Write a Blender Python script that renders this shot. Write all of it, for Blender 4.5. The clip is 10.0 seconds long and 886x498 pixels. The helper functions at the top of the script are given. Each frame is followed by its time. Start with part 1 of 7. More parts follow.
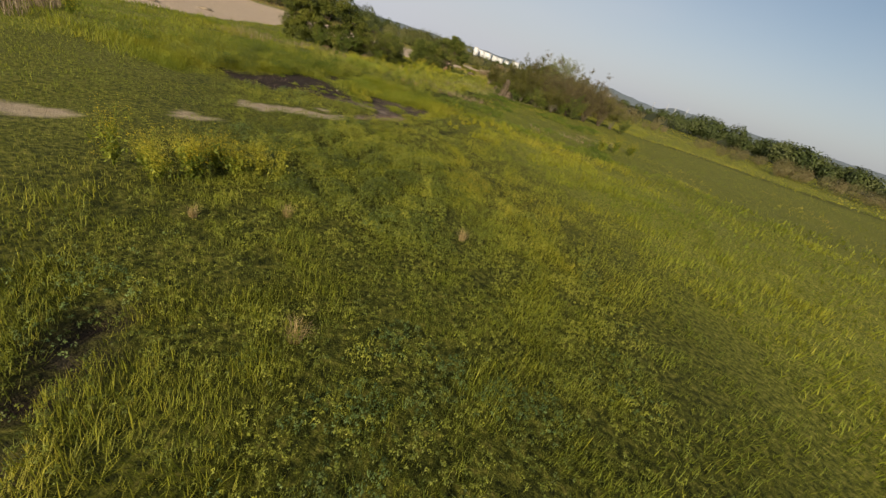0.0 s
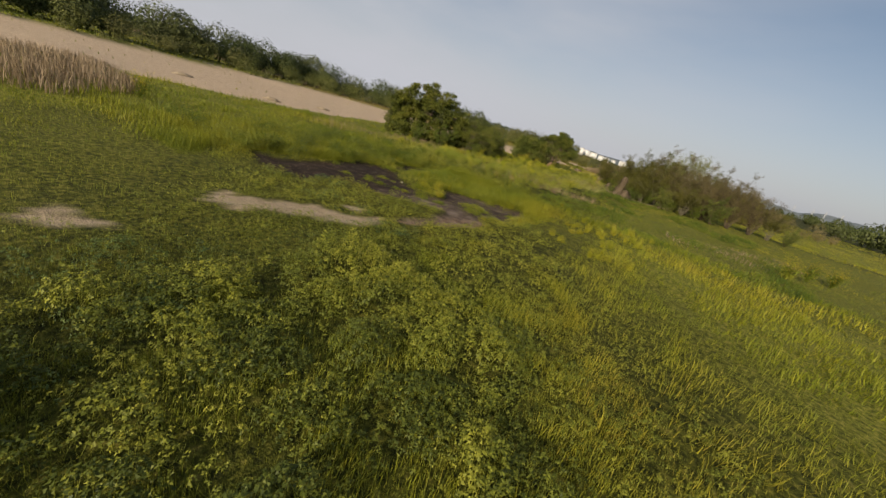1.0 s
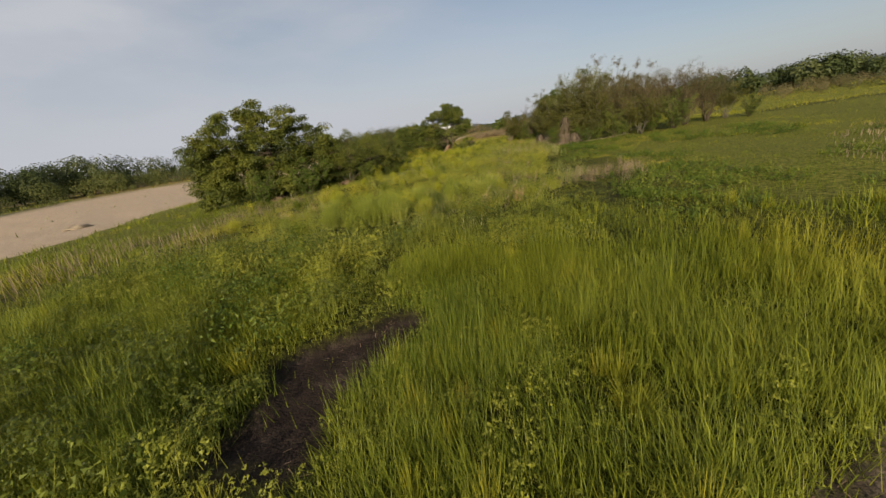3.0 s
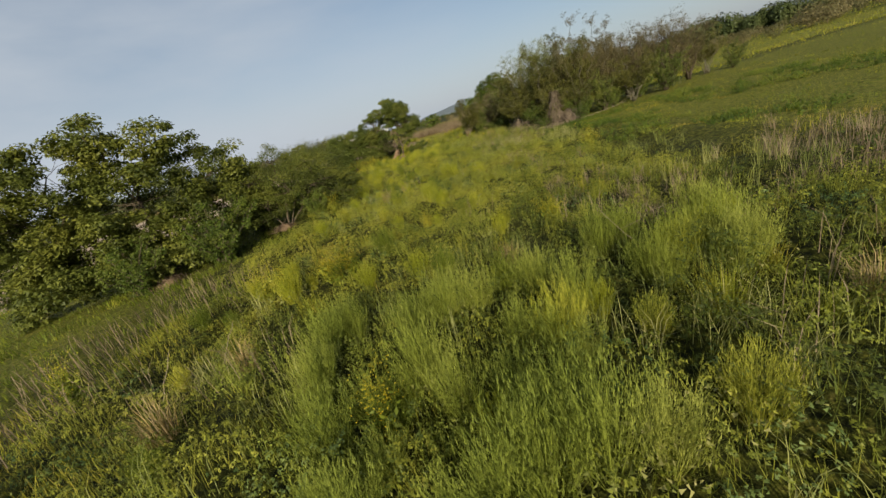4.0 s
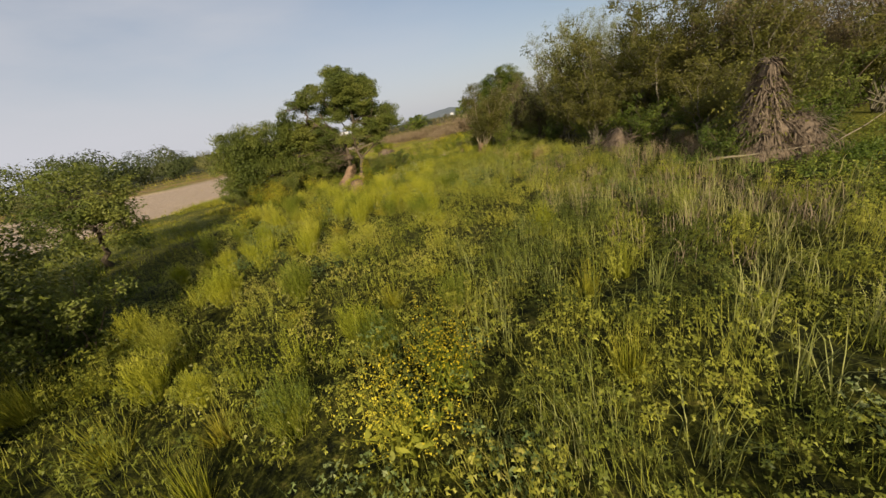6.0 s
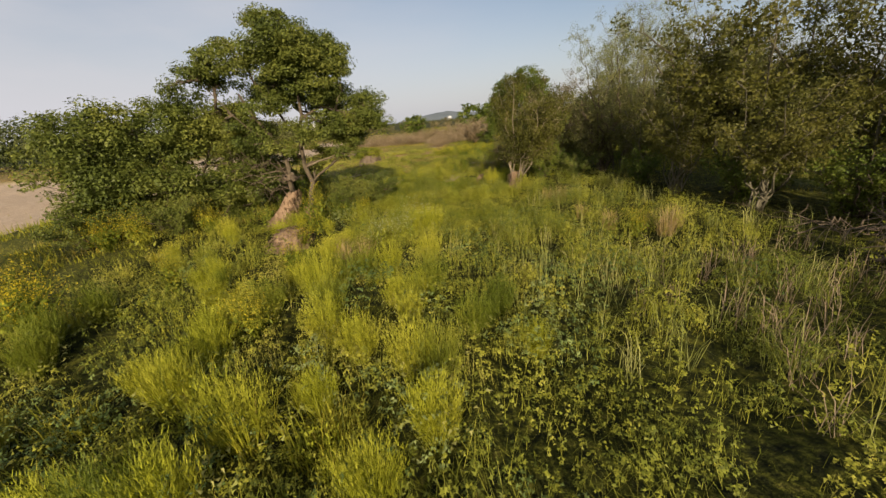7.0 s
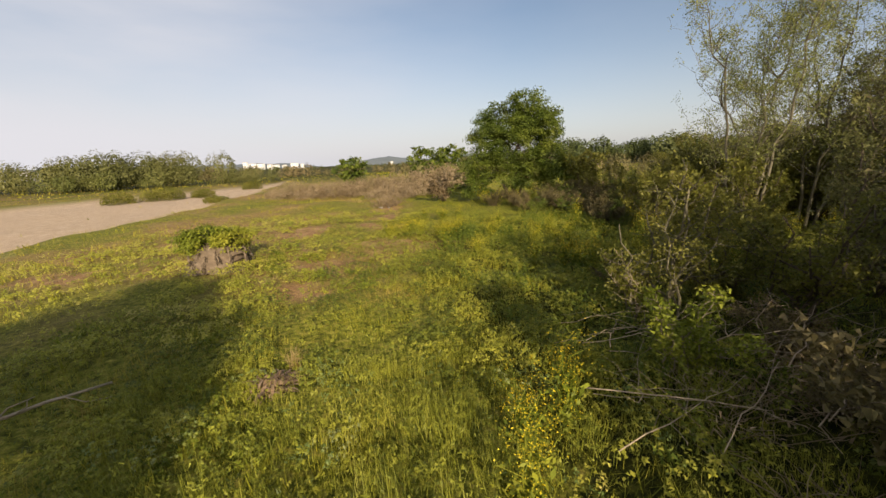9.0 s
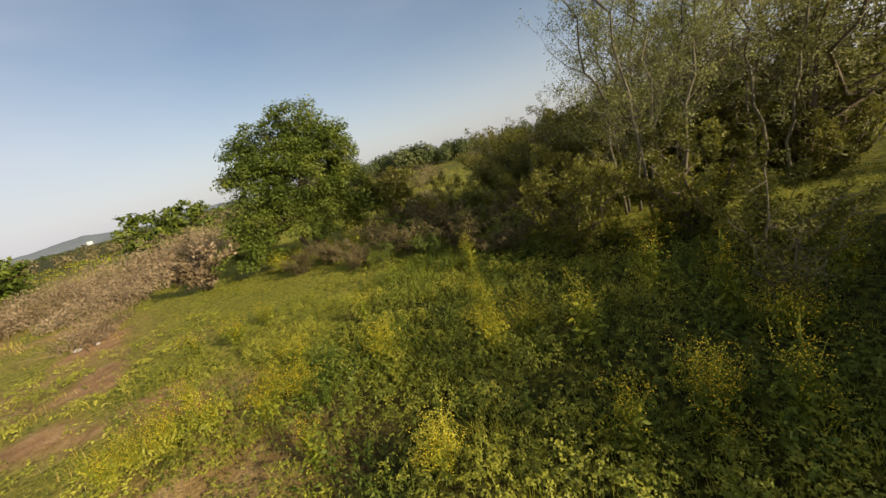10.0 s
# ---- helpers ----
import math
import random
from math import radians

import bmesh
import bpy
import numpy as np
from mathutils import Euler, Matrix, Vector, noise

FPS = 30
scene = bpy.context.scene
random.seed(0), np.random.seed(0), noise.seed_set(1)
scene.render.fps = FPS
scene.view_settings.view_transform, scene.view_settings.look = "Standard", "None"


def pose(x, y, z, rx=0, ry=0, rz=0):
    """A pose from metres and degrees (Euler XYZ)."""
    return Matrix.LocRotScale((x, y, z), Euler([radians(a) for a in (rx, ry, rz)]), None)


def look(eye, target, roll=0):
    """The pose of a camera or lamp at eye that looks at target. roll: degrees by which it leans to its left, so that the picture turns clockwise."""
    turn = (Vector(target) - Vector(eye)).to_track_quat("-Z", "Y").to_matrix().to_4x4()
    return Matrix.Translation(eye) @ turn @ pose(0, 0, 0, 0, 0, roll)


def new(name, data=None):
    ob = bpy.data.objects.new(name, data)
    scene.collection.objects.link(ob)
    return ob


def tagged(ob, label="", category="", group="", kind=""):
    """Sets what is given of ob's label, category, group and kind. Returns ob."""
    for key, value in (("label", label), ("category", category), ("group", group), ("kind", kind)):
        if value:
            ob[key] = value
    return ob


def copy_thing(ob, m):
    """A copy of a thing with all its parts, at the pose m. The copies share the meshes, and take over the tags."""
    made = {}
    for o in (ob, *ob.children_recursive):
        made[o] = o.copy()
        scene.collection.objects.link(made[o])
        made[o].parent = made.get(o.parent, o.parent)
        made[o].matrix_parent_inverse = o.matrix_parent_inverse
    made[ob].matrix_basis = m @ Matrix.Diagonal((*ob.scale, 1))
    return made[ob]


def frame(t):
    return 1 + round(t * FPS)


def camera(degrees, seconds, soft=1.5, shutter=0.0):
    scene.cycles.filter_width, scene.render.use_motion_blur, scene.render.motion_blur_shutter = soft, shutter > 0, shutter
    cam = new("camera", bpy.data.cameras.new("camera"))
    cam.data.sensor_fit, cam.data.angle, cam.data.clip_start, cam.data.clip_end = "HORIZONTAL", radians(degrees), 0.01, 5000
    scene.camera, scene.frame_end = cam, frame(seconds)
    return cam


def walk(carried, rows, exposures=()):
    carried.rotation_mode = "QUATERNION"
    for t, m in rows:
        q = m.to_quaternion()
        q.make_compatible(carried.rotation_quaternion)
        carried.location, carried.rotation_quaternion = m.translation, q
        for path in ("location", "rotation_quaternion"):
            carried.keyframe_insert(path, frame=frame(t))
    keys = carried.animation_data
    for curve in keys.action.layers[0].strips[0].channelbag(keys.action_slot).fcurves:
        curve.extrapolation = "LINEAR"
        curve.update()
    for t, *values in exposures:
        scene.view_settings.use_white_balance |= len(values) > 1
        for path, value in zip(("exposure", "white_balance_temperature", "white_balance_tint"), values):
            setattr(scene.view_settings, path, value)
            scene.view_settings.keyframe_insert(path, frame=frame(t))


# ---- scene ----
cam = camera(100.5, 10.0)
PATH = [
    (0, (14.182, -55.448, 4.592), (13.901, -53.706, 3.651), 18.1),
    (0.5, (13.673, -51.606, 4.023), (13.043, -49.91, 3.171), 19.5),
    (1, (11.923, -47.689, 3.799), (11.03, -46.029, 3.13), 16.4),
    (1.5, (9.504, -44.111, 3.687), (8.566, -42.451, 3.082), 12.9),
    (2, (6.824, -40.668, 3.239), (5.991, -38.944, 2.663), 7.5),
    (2.5, (4.395, -37.334, 3.014), (3.754, -35.526, 2.448), -0.8),
    (2.7, (3.406, -35.912, 3.005), (2.845, -34.081, 2.426), -4.2),
    (3.8, (-2.682, -26.717, 3.244), (-2.804, -24.832, 2.585), -15.8),
    (4, (-3.023, -24.898, 3.176), (-3.117, -23.012, 2.517), -16.4),
    (4.5, (-3.311, -20.277, 3.055), (-3.395, -18.388, 2.403), -16.2),
    (5, (-3.156, -15.705, 2.949), (-3.237, -13.816, 2.299), -15.3),
    (5.5, (-3.198, -11.383, 2.791), (-3.217, -9.494, 2.133), -13.5),
    (5.7, (-3.149, -9.541, 2.706), (-3.138, -7.654, 2.045), -12.5),
    (6.8, (-2.865, 0.922, 2.946), (-2.752, 2.802, 2.274), -6.0),
    (7, (-2.882, 2.496, 2.918), (-2.756, 4.379, 2.255), -4.8),
    (7.5, (-2.477, 6.625, 2.848), (-2.422, 8.515, 2.195), -2.0),
    (8, (-2.159, 10.715, 2.777), (-2.193, 12.61, 2.136), 1.2),
    (8.5, (-2.011, 14.943, 2.759), (-1.975, 16.855, 2.173), 2.4),
    (9, (-2.01, 19.135, 2.925), (-1.549, 21.025, 2.464), -2.2),
    (9.5, (-1.693, 23.165, 3.102), (-0.614, 24.797, 2.683), -10.2),
    (10, (-0.54, 26.625, 3.329), (0.908, 27.915, 2.843), -14.4),
]
walk(cam, [(t, look(eye, target, roll)) for t, eye, target, roll in PATH], [(0, 0.2, 6500, 9), (1, 0.1, 6550, 10), (2.5, 0.1, 6550, 11), (4, 0.15, 6150, 5), (5, 0.2, 6350, 8), (6, 0.25, 6600, 11), (7, 0.35, 6750, 12), (8.2, 0.43, 6950, 13), (8.55, 0.56, 6900, 13), (9, 0.6, 6800, 13), (9.5, 0.6, 6850, 13), (10, 0.58, 6800, 12)])

# ---- world, sun ----
SUN_UP = 21.0
world = bpy.data.worlds.new("sky")
scene.world = world
world.use_nodes = True
wn, wl = world.node_tree.nodes, world.node_tree.links
wn.clear()
w_out, w_bg = wn.new("ShaderNodeOutputWorld"), wn.new("ShaderNodeBackground")
w_sky = wn.new("ShaderNodeTexSky")
w_sky.sky_type, w_sky.sun_disc = "NISHITA", False
w_sky.sun_elevation, w_sky.sun_rotation = radians(SUN_UP), radians(180)
w_sky.air_density, w_sky.dust_density, w_sky.ozone_density = 1.0, 1.8, 1.5
w_co, w_map, w_noise = wn.new("ShaderNodeTexCoord"), wn.new("ShaderNodeMapping"), wn.new("ShaderNodeTexNoise")
w_map.inputs["Scale"].default_value = (1.2, 2.2, 5.0)
w_noise.inputs["Scale"].default_value, w_noise.inputs["Detail"].default_value = 1.6, 5.0
w_ramp, w_mix = wn.new("ShaderNodeValToRGB"), wn.new("ShaderNodeMix")
w_mix.data_type = "RGBA"
w_ramp.color_ramp.elements[0].position, w_ramp.color_ramp.elements[1].position = 0.38, 0.78
w_ramp.color_ramp.elements[0].color, w_ramp.color_ramp.elements[1].color = (0.22, 0.22, 0.22, 1), (0.5, 0.5, 0.5, 1)
w_mix.inputs["B"].default_value = (5.9, 6.05, 6.5, 1)
wl.new(w_co.outputs["Generated"], w_map.inputs["Vector"])
wl.new(w_map.outputs["Vector"], w_noise.inputs["Vector"])
wl.new(w_noise.outputs["Fac"], w_ramp.inputs["Fac"])
w_dir, w_veil, w_times = wn.new("ShaderNodeSeparateXYZ"), wn.new("ShaderNodeMapRange"), wn.new("ShaderNodeMath")
w_veil.inputs["From Min"].default_value, w_veil.inputs["From Max"].default_value = -0.75, 0.4
w_veil.inputs["To Min"].default_value, w_veil.inputs["To Max"].default_value = 2.3, 0.3
w_times.operation, w_times.use_clamp = "MULTIPLY", True
wl.new(w_co.outputs["Generated"], w_dir.inputs[0])
wl.new(w_dir.outputs["X"], w_veil.inputs["Value"])
wl.new(w_ramp.outputs["Color"], w_times.inputs[0])
wl.new(w_veil.outputs[0], w_times.inputs[1])
wl.new(w_times.outputs[0], w_mix.inputs["Factor"])
wl.new(w_sky.outputs["Color"], w_mix.inputs["A"])
w_sep, w_abs, w_low, w_haze = wn.new("ShaderNodeSeparateXYZ"), wn.new("ShaderNodeMath"), wn.new("ShaderNodeMapRange"), wn.new("ShaderNodeMix")
w_abs.operation, w_haze.data_type = "ABSOLUTE", "RGBA"
w_low.interpolation_type = "SMOOTHERSTEP"
w_low.inputs["From Min"].default_value, w_low.inputs["From Max"].default_value = -0.06, 0.36
w_low.inputs["To Min"].default_value, w_low.inputs["To Max"].default_value = 0.92, 0.0
w_haze.inputs["B"].default_value = (6.1, 6.2, 6.75, 1)
wl.new(w_co.outputs["Generated"], w_sep.inputs[0])
wl.new(w_sep.outputs["Z"], w_abs.inputs[0])
wl.new(w_abs.outputs[0], w_low.inputs["Value"])
w_side, w_thin = wn.new("ShaderNodeMapRange"), wn.new("ShaderNodeMath")
w_side.inputs["From Min"].default_value, w_side.inputs["From Max"].default_value = -0.5, 0.7
w_side.inputs["To Min"].default_value, w_side.inputs["To Max"].default_value = 1.0, 0.55
w_thin.operation = "MULTIPLY"
wl.new(w_dir.outputs["X"], w_side.inputs["Value"])
wl.new(w_low.outputs[0], w_thin.inputs[0])
wl.new(w_side.outputs[0], w_thin.inputs[1])
wl.new(w_thin.outputs[0], w_haze.inputs["Factor"])
wl.new(w_mix.outputs["Result"], w_haze.inputs["A"])
wl.new(w_haze.outputs["Result"], w_bg.inputs["Color"])
w_bg.inputs["Strength"].default_value = 0.083
wl.new(w_bg.outputs["Background"], w_out.inputs["Surface"])
sun = new("sun", bpy.data.lights.new("sun", "SUN"))
sun.data.energy, sun.data.angle, sun.data.color = 5.0, radians(0.6), (1.0, 0.86, 0.64)
sun.matrix_world = look((2.0, -60.0, 60 * math.tan(radians(SUN_UP))), (0, 0, 0))


# ---- numbers ----
def hashed(i, j, seed):
    n = (i * 374761393 + j * 668265263 + seed * 1274126177) & 0x7FFFFFFF
    n = ((n ^ (n >> 13)) * 1274126177) & 0x7FFFFFFF
    return ((n ^ (n >> 16)) & 0xFFFF) / 65535.0


def vnoise(x, y, size, seed=0):
    """Smooth noise from 0 to 1 with bumps of that size."""
    x, y = np.asarray(x, float) / size, np.asarray(y, float) / size
    i, j = np.floor(x).astype(np.int64), np.floor(y).astype(np.int64)
    u, v = x - i, y - j
    u, v = u * u * (3 - 2 * u), v * v * (3 - 2 * v)
    a, b = hashed(i, j, seed), hashed(i + 1, j, seed)
    c, d = hashed(i, j + 1, seed), hashed(i + 1, j + 1, seed)
    return (a * (1 - u) + b * u) * (1 - v) + (c * (1 - u) + d * u) * v


def step(lo, hi, x):
    t = np.clip((x - lo) / (hi - lo), 0, 1)
    return t * t * (3 - 2 * t)


def near_line(x, y, line):
    """The distance of places from a line of the plan."""
    best = np.full(np.shape(x), 1e9)
    for (ax, ay), (bx, by) in zip(line[:-1], line[1:]):
        dx, dy = bx - ax, by - ay
        t = np.clip(((x - ax) * dx + (y - ay) * dy) / (dx * dx + dy * dy), 0, 1)
        best = np.minimum(best, np.hypot(x - ax - t * dx, y - ay - t * dy))
    return best


def inside(x, y, poly):
    """How far places lie inside an outline (negative: outside)."""
    hit = np.zeros(np.shape(x), bool)
    for (ax, ay), (bx, by) in zip(poly, poly[1:] + poly[:1]):
        cut = ((ay > y) != (by > y)) & (x < (bx - ax) * (y - ay) / (by - ay + 1e-12) + ax)
        hit ^= cut
    d = near_line(x, y, poly + poly[:1])
    return np.where(hit, d, -d)


# ---- the plan ----
MIDDLE = [(14, -58), (12, -48), (7, -41), (3, -35), (-3, -26), (-3, -10), (-2.5, 7), (-2, 20), (1, 29), (6, 36)]
SOIL = [(-2.3, -38.9), (-1.3, -37.6), (-1.6, -35.4), (-2.0, -33.6), (-1.3, -32.5), (-0.1, -32.8), (1.0, -33.4),
        (1.9, -34.1), (2.9, -34.6), (3.6, -34.3), (3.6, -33.6), (3.0, -32.2), (4.0, -31.0), (4.9, -30.3), (6.2, -29.7),
        (6.7, -31.0), (6.7, -33.4), (6.1, -34.5), (6.7, -35.9), (6.4, -37.0), (5.6, -38.6), (5.2, -38.9), (5.4, -37.0),
        (5.0, -35.7), (3.0, -36.9), (1.9, -37.1), (0.7, -37.6), (1.2, -39.2), (-0.8, -39.6)]
CHANNEL = [(-1.5, -31.4), (-1.8, -29.9), (-1.0, -28.9), (-0.4, -28.2), (0.1, -28.7), (-0.3, -30.1), (-0.6, -31.5)]
SANDY = [(2.7, -43.4), (2.4, -42.5), (3.3, -42.0), (3.5, -40.6), (4.6, -39.9), (5.1, -39.3), (5.4, -39.9), (5.3, -40.6),
         (4.6, -41.4), (4.2, -42.5), (4.0, -43.4), (3.4, -43.2)]
SANDY_2 = [(3.2, -46.4), (3.1, -45.7), (3.7, -45.5), (4.3, -45.2), (4.0, -46.0)]
SANDY_3 = [(0.8, -50.2), (1.5, -49.0), (2.3, -47.9), (2.9, -48.7), (2.8, -49.6), (1.9, -50.6)]
SANDY_4 = [(3.75, -40.1), (3.9, -39.6), (4.2, -39.3), (4.4, -39.5), (4.2, -40.0)]
STRIP = [(5.3, -38.3), (5.7, -37.2), (6.2, -36.4), (6.7, -35.3)]
RUT = [(9.5, -52.7), (10.0, -53.5), (10.4, -54.2), (11.2, -55.5)]
EARTH = [((0.4, 34.4), (1.1, 34.1), 0.6), ((0.0, 35.6), (-1.6, 36.9), 0.6), ((-2.4, 29.4), (-3.5, 30.1), 0.5),
         ((-3.2, 27.6), (-3.6, 28.2), 0.35), ((-4.6, 35.7), (-3.4, 37.0), 0.8), ((-9.8, 31.3), (-11.5, 32.0), 0.7),
         ((-0.4, 38.6), (0.6, 40.6), 0.6), ((-1.6, 39.2), (-0.6, 38.4), 0.5), ((0.2, 43.2), (0.9, 46.0), 1.0)]
NEAR_BANK = ([-3000, -50, -36, -25, -12, 0, 9, 18, 32, 42, 52, 82, 98, 110], [-26, -26, -24, -21.5, -25, -29, -24, -19.4, -17.3, -16.2, -14.5, -13.6, -14.2, -15.5])
FAR_BANK = ([-3000, -35, -20, 0, 27, 44, 52, 70, 88, 98, 105], [-90, -64, -69, -77, -86, -62, -41, -33, -21, -16.5, -15.5])


WEEDY = [(-1.5, -24), (-3.2, -16), (-3.4, -8), (-2.4, 0), (-1.6, 8), (-1.2, 17)]
RANK = [(-1.0, 19), (-0.6, 21), (0.0, 25), (0.0, 30), (0.6, 32.2), (3.5, 33.9), (8.4, 36.3)]


def right_of(x, y, line, soft=1.0):
    """1 on the east side of a line that runs north, 0 on its west side."""
    px, py = zip(*line)
    return step(-soft, soft, x - np.interp(y, py, px))


def clumps_at(x, y):
    """Where the rank weeds stand in clumps (towards 1) and where gaps lie between them (towards 0)."""
    return 0.6 * vnoise(x, y, 1.25, 90) + 0.4 * vnoise(x, y, 0.6, 91)


def soil_at(x, y):
    d = np.maximum(inside(x, y, SOIL), inside(x, y, CHANNEL)) + 0.5 * (vnoise(x, y, 0.8, 5) - 0.42) - 0.12 * step(-35.2, -36.2, y) * step(4.4, 5.2, x)
    return step(-0.15, 0.2, d)


def sandy_at(x, y):
    d = np.maximum(np.maximum(inside(x, y, SANDY), inside(x, y, SANDY_2)), np.maximum(inside(x, y, SANDY_3), inside(x, y, SANDY_4)))
    return step(-0.04, 0.1, d + 0.7 * (vnoise(x, y, 0.45, 9) - 0.5) + 0.25 * (vnoise(x, y, 0.2, 10) - 0.5))


def bed_at(x, y):
    wob = 2.2 * (vnoise(x, y, 5, 3) - 0.5) + 0.8 * (vnoise(x, y, 1.3, 4) - 0.5)
    d = np.minimum(np.interp(y, *NEAR_BANK) - x + wob, x - np.interp(y, *FAR_BANK) - wob)
    return step(-0.6, 0.6, d)


def earth_at(x, y):
    d = np.full(np.shape(x), -1e9)
    for a, b, r in EARTH:
        d = np.maximum(d, r - near_line(x, y, [a, b]))
    return step(-0.3, 0.35, d + 1.1 * (vnoise(x, y, 0.7, 11) - 0.55))


def mown_at(x, y):
    """Where the sward is short and trodden."""
    return (1 - step(-30, -22, y)) * step(7.2, 5.8, x + 1.2 * (vnoise(x, y, 2.2, 22) - 0.5)) * step(-34, -37, y) * step(-9, -6, x)


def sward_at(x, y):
    # Pale sward in the open; elsewhere the dark turf stands in for shade between herbs.
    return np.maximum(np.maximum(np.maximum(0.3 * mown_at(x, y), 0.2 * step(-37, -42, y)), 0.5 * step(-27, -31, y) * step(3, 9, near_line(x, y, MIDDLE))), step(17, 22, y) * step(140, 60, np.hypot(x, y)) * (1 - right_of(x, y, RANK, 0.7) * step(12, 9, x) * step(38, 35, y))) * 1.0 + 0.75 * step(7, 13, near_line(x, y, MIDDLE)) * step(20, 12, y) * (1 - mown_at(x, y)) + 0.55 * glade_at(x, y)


def glade_at(x, y):
    """The open grass between the trees."""
    return step(9.5, 12.5, y) * step(-4.4, -3.4, x + 0.6 * (vnoise(x, y, 1.2, 33) - 0.5)) * step(1.4, 0.2, x) * step(21, 18.5, y)


def clear_at(x, y):
    """Where no tall herbs stand: the glade and the foot of the straw mound."""
    return np.maximum(glade_at(x, y), step(0.75, 0.5, np.hypot(x + 6.05, y - 11.45)))


def rut_at(x, y):
    return step(0.35, 0.12, near_line(x, y, RUT) + 0.2 * (vnoise(x, y, 0.5, 8) - 0.5))


def hummocks(x, y):
    """Tussocky growth that lifts the turf in the middle of the meadow."""
    where = step(-27, -22, y) * (1 - 0.5 * step(18, 24, y)) * step(42, 36, y) * step(-13, -10, x) * step(9, 6, x)
    return where * (0.2 * vnoise(x, y, 1.3, 61) ** 1.5 + 0.2 * vnoise(x, y, 0.62, 62) ** 1.5)


def ground(x, y):
    """The height of the ground."""
    x, y = np.asarray(x, float), np.asarray(y, float)
    z = 0.38 - 0.3 * step(-30, -6, y) + 0.22 * (vnoise(x, y, 6, 1) - 0.5) + 0.1 * (vnoise(x, y, 1.7, 2) - 0.5)
    far = np.hypot(x, y)
    z = z * (1 - step(70, 160, far)) + hummocks(x, y)
    return z - 0.35 * bed_at(x, y) - 0.1 * soil_at(x, y) + 0.02 * vnoise(x, y, 0.5, 6) * soil_at(x, y) - 0.22 * rut_at(x, y)


# ---- materials ----
def nodes_of(name):
    m = bpy.data.materials.new(name)
    m.use_nodes = True
    n, l = m.node_tree.nodes, m.node_tree.links
    n.clear()
    return m, n, l


def ramp(n, stops):
    r = n.new("ShaderNodeValToRGB")
    e = r.color_ramp.elements
    while len(e) < len(stops):
        e.new(0.5)
    for k, (p, c) in zip(e, stops):
        k.position, k.color = p, (*c, 1)
    return r


def leaf_material(name, colours, thin=0.28, rough=0.55, size=1.6, attribute=""):
    """Leaves and blades: colour by piece and by place, with light coming through."""
    m, n, l = nodes_of(name)
    geo, co, no = n.new("ShaderNodeNewGeometry"), n.new("ShaderNodeTexCoord"), n.new("ShaderNodeTexNoise")
    no.inputs["Scale"].default_value, no.inputs["Detail"].default_value = 1 / size, 3
    l.new(geo.outputs["Position"], no.inputs["Vector"])
    add = n.new("ShaderNodeMath")
    add.operation = "MULTIPLY_ADD"
    add.inputs[1].default_value = 0.3 if not attribute else 0.14
    l.new(geo.outputs["Random Per Island"], add.inputs[0])
    if attribute:
        at = n.new("ShaderNodeAttribute")
        at.attribute_name = attribute
        sub = n.new("ShaderNodeMath")
        sub.operation = "SUBTRACT"
        sub.inputs[1].default_value = 0.07
        l.new(at.outputs["Fac"], sub.inputs[0])
        l.new(sub.outputs[0], add.inputs[2])
    else:
        scale = n.new("ShaderNodeMapRange")
        scale.inputs["From Min"].default_value, scale.inputs["From Max"].default_value = 0.36, 0.64
        scale.inputs["To Max"].default_value = 0.7
        l.new(no.outputs["Fac"], scale.inputs["Value"])
        l.new(scale.outputs[0], add.inputs[2])
    r = ramp(n, colours)
    l.new(add.outputs[0], r.inputs["Fac"])
    hsv = n.new("ShaderNodeHueSaturation")
    val = n.new("ShaderNodeMapRange")
    val.inputs["To Min"].default_value, val.inputs["To Max"].default_value = 0.86, 1.15
    l.new(geo.outputs["Random Per Island"], val.inputs["Value"])
    l.new(val.outputs[0], hsv.inputs["Value"])
    l.new(r.outputs["Color"], hsv.inputs["Color"])
    p, t, mix, out = n.new("ShaderNodeBsdfPrincipled"), n.new("ShaderNodeBsdfTranslucent"), n.new("ShaderNodeMixShader"), n.new("ShaderNodeOutputMaterial")
    p.inputs["Roughness"].default_value, p.inputs["Specular IOR Level"].default_value = rough, 0.25
    mix.inputs["Fac"].default_value = thin
    l.new(hsv.outputs["Color"], p.inputs["Base Color"])
    l.new(hsv.outputs["Color"], t.inputs["Color"])
    l.new(p.outputs[0], mix.inputs[1])
    l.new(t.outputs[0], mix.inputs[2])
    l.new(mix.outputs[0], out.inputs["Surface"])
    return m


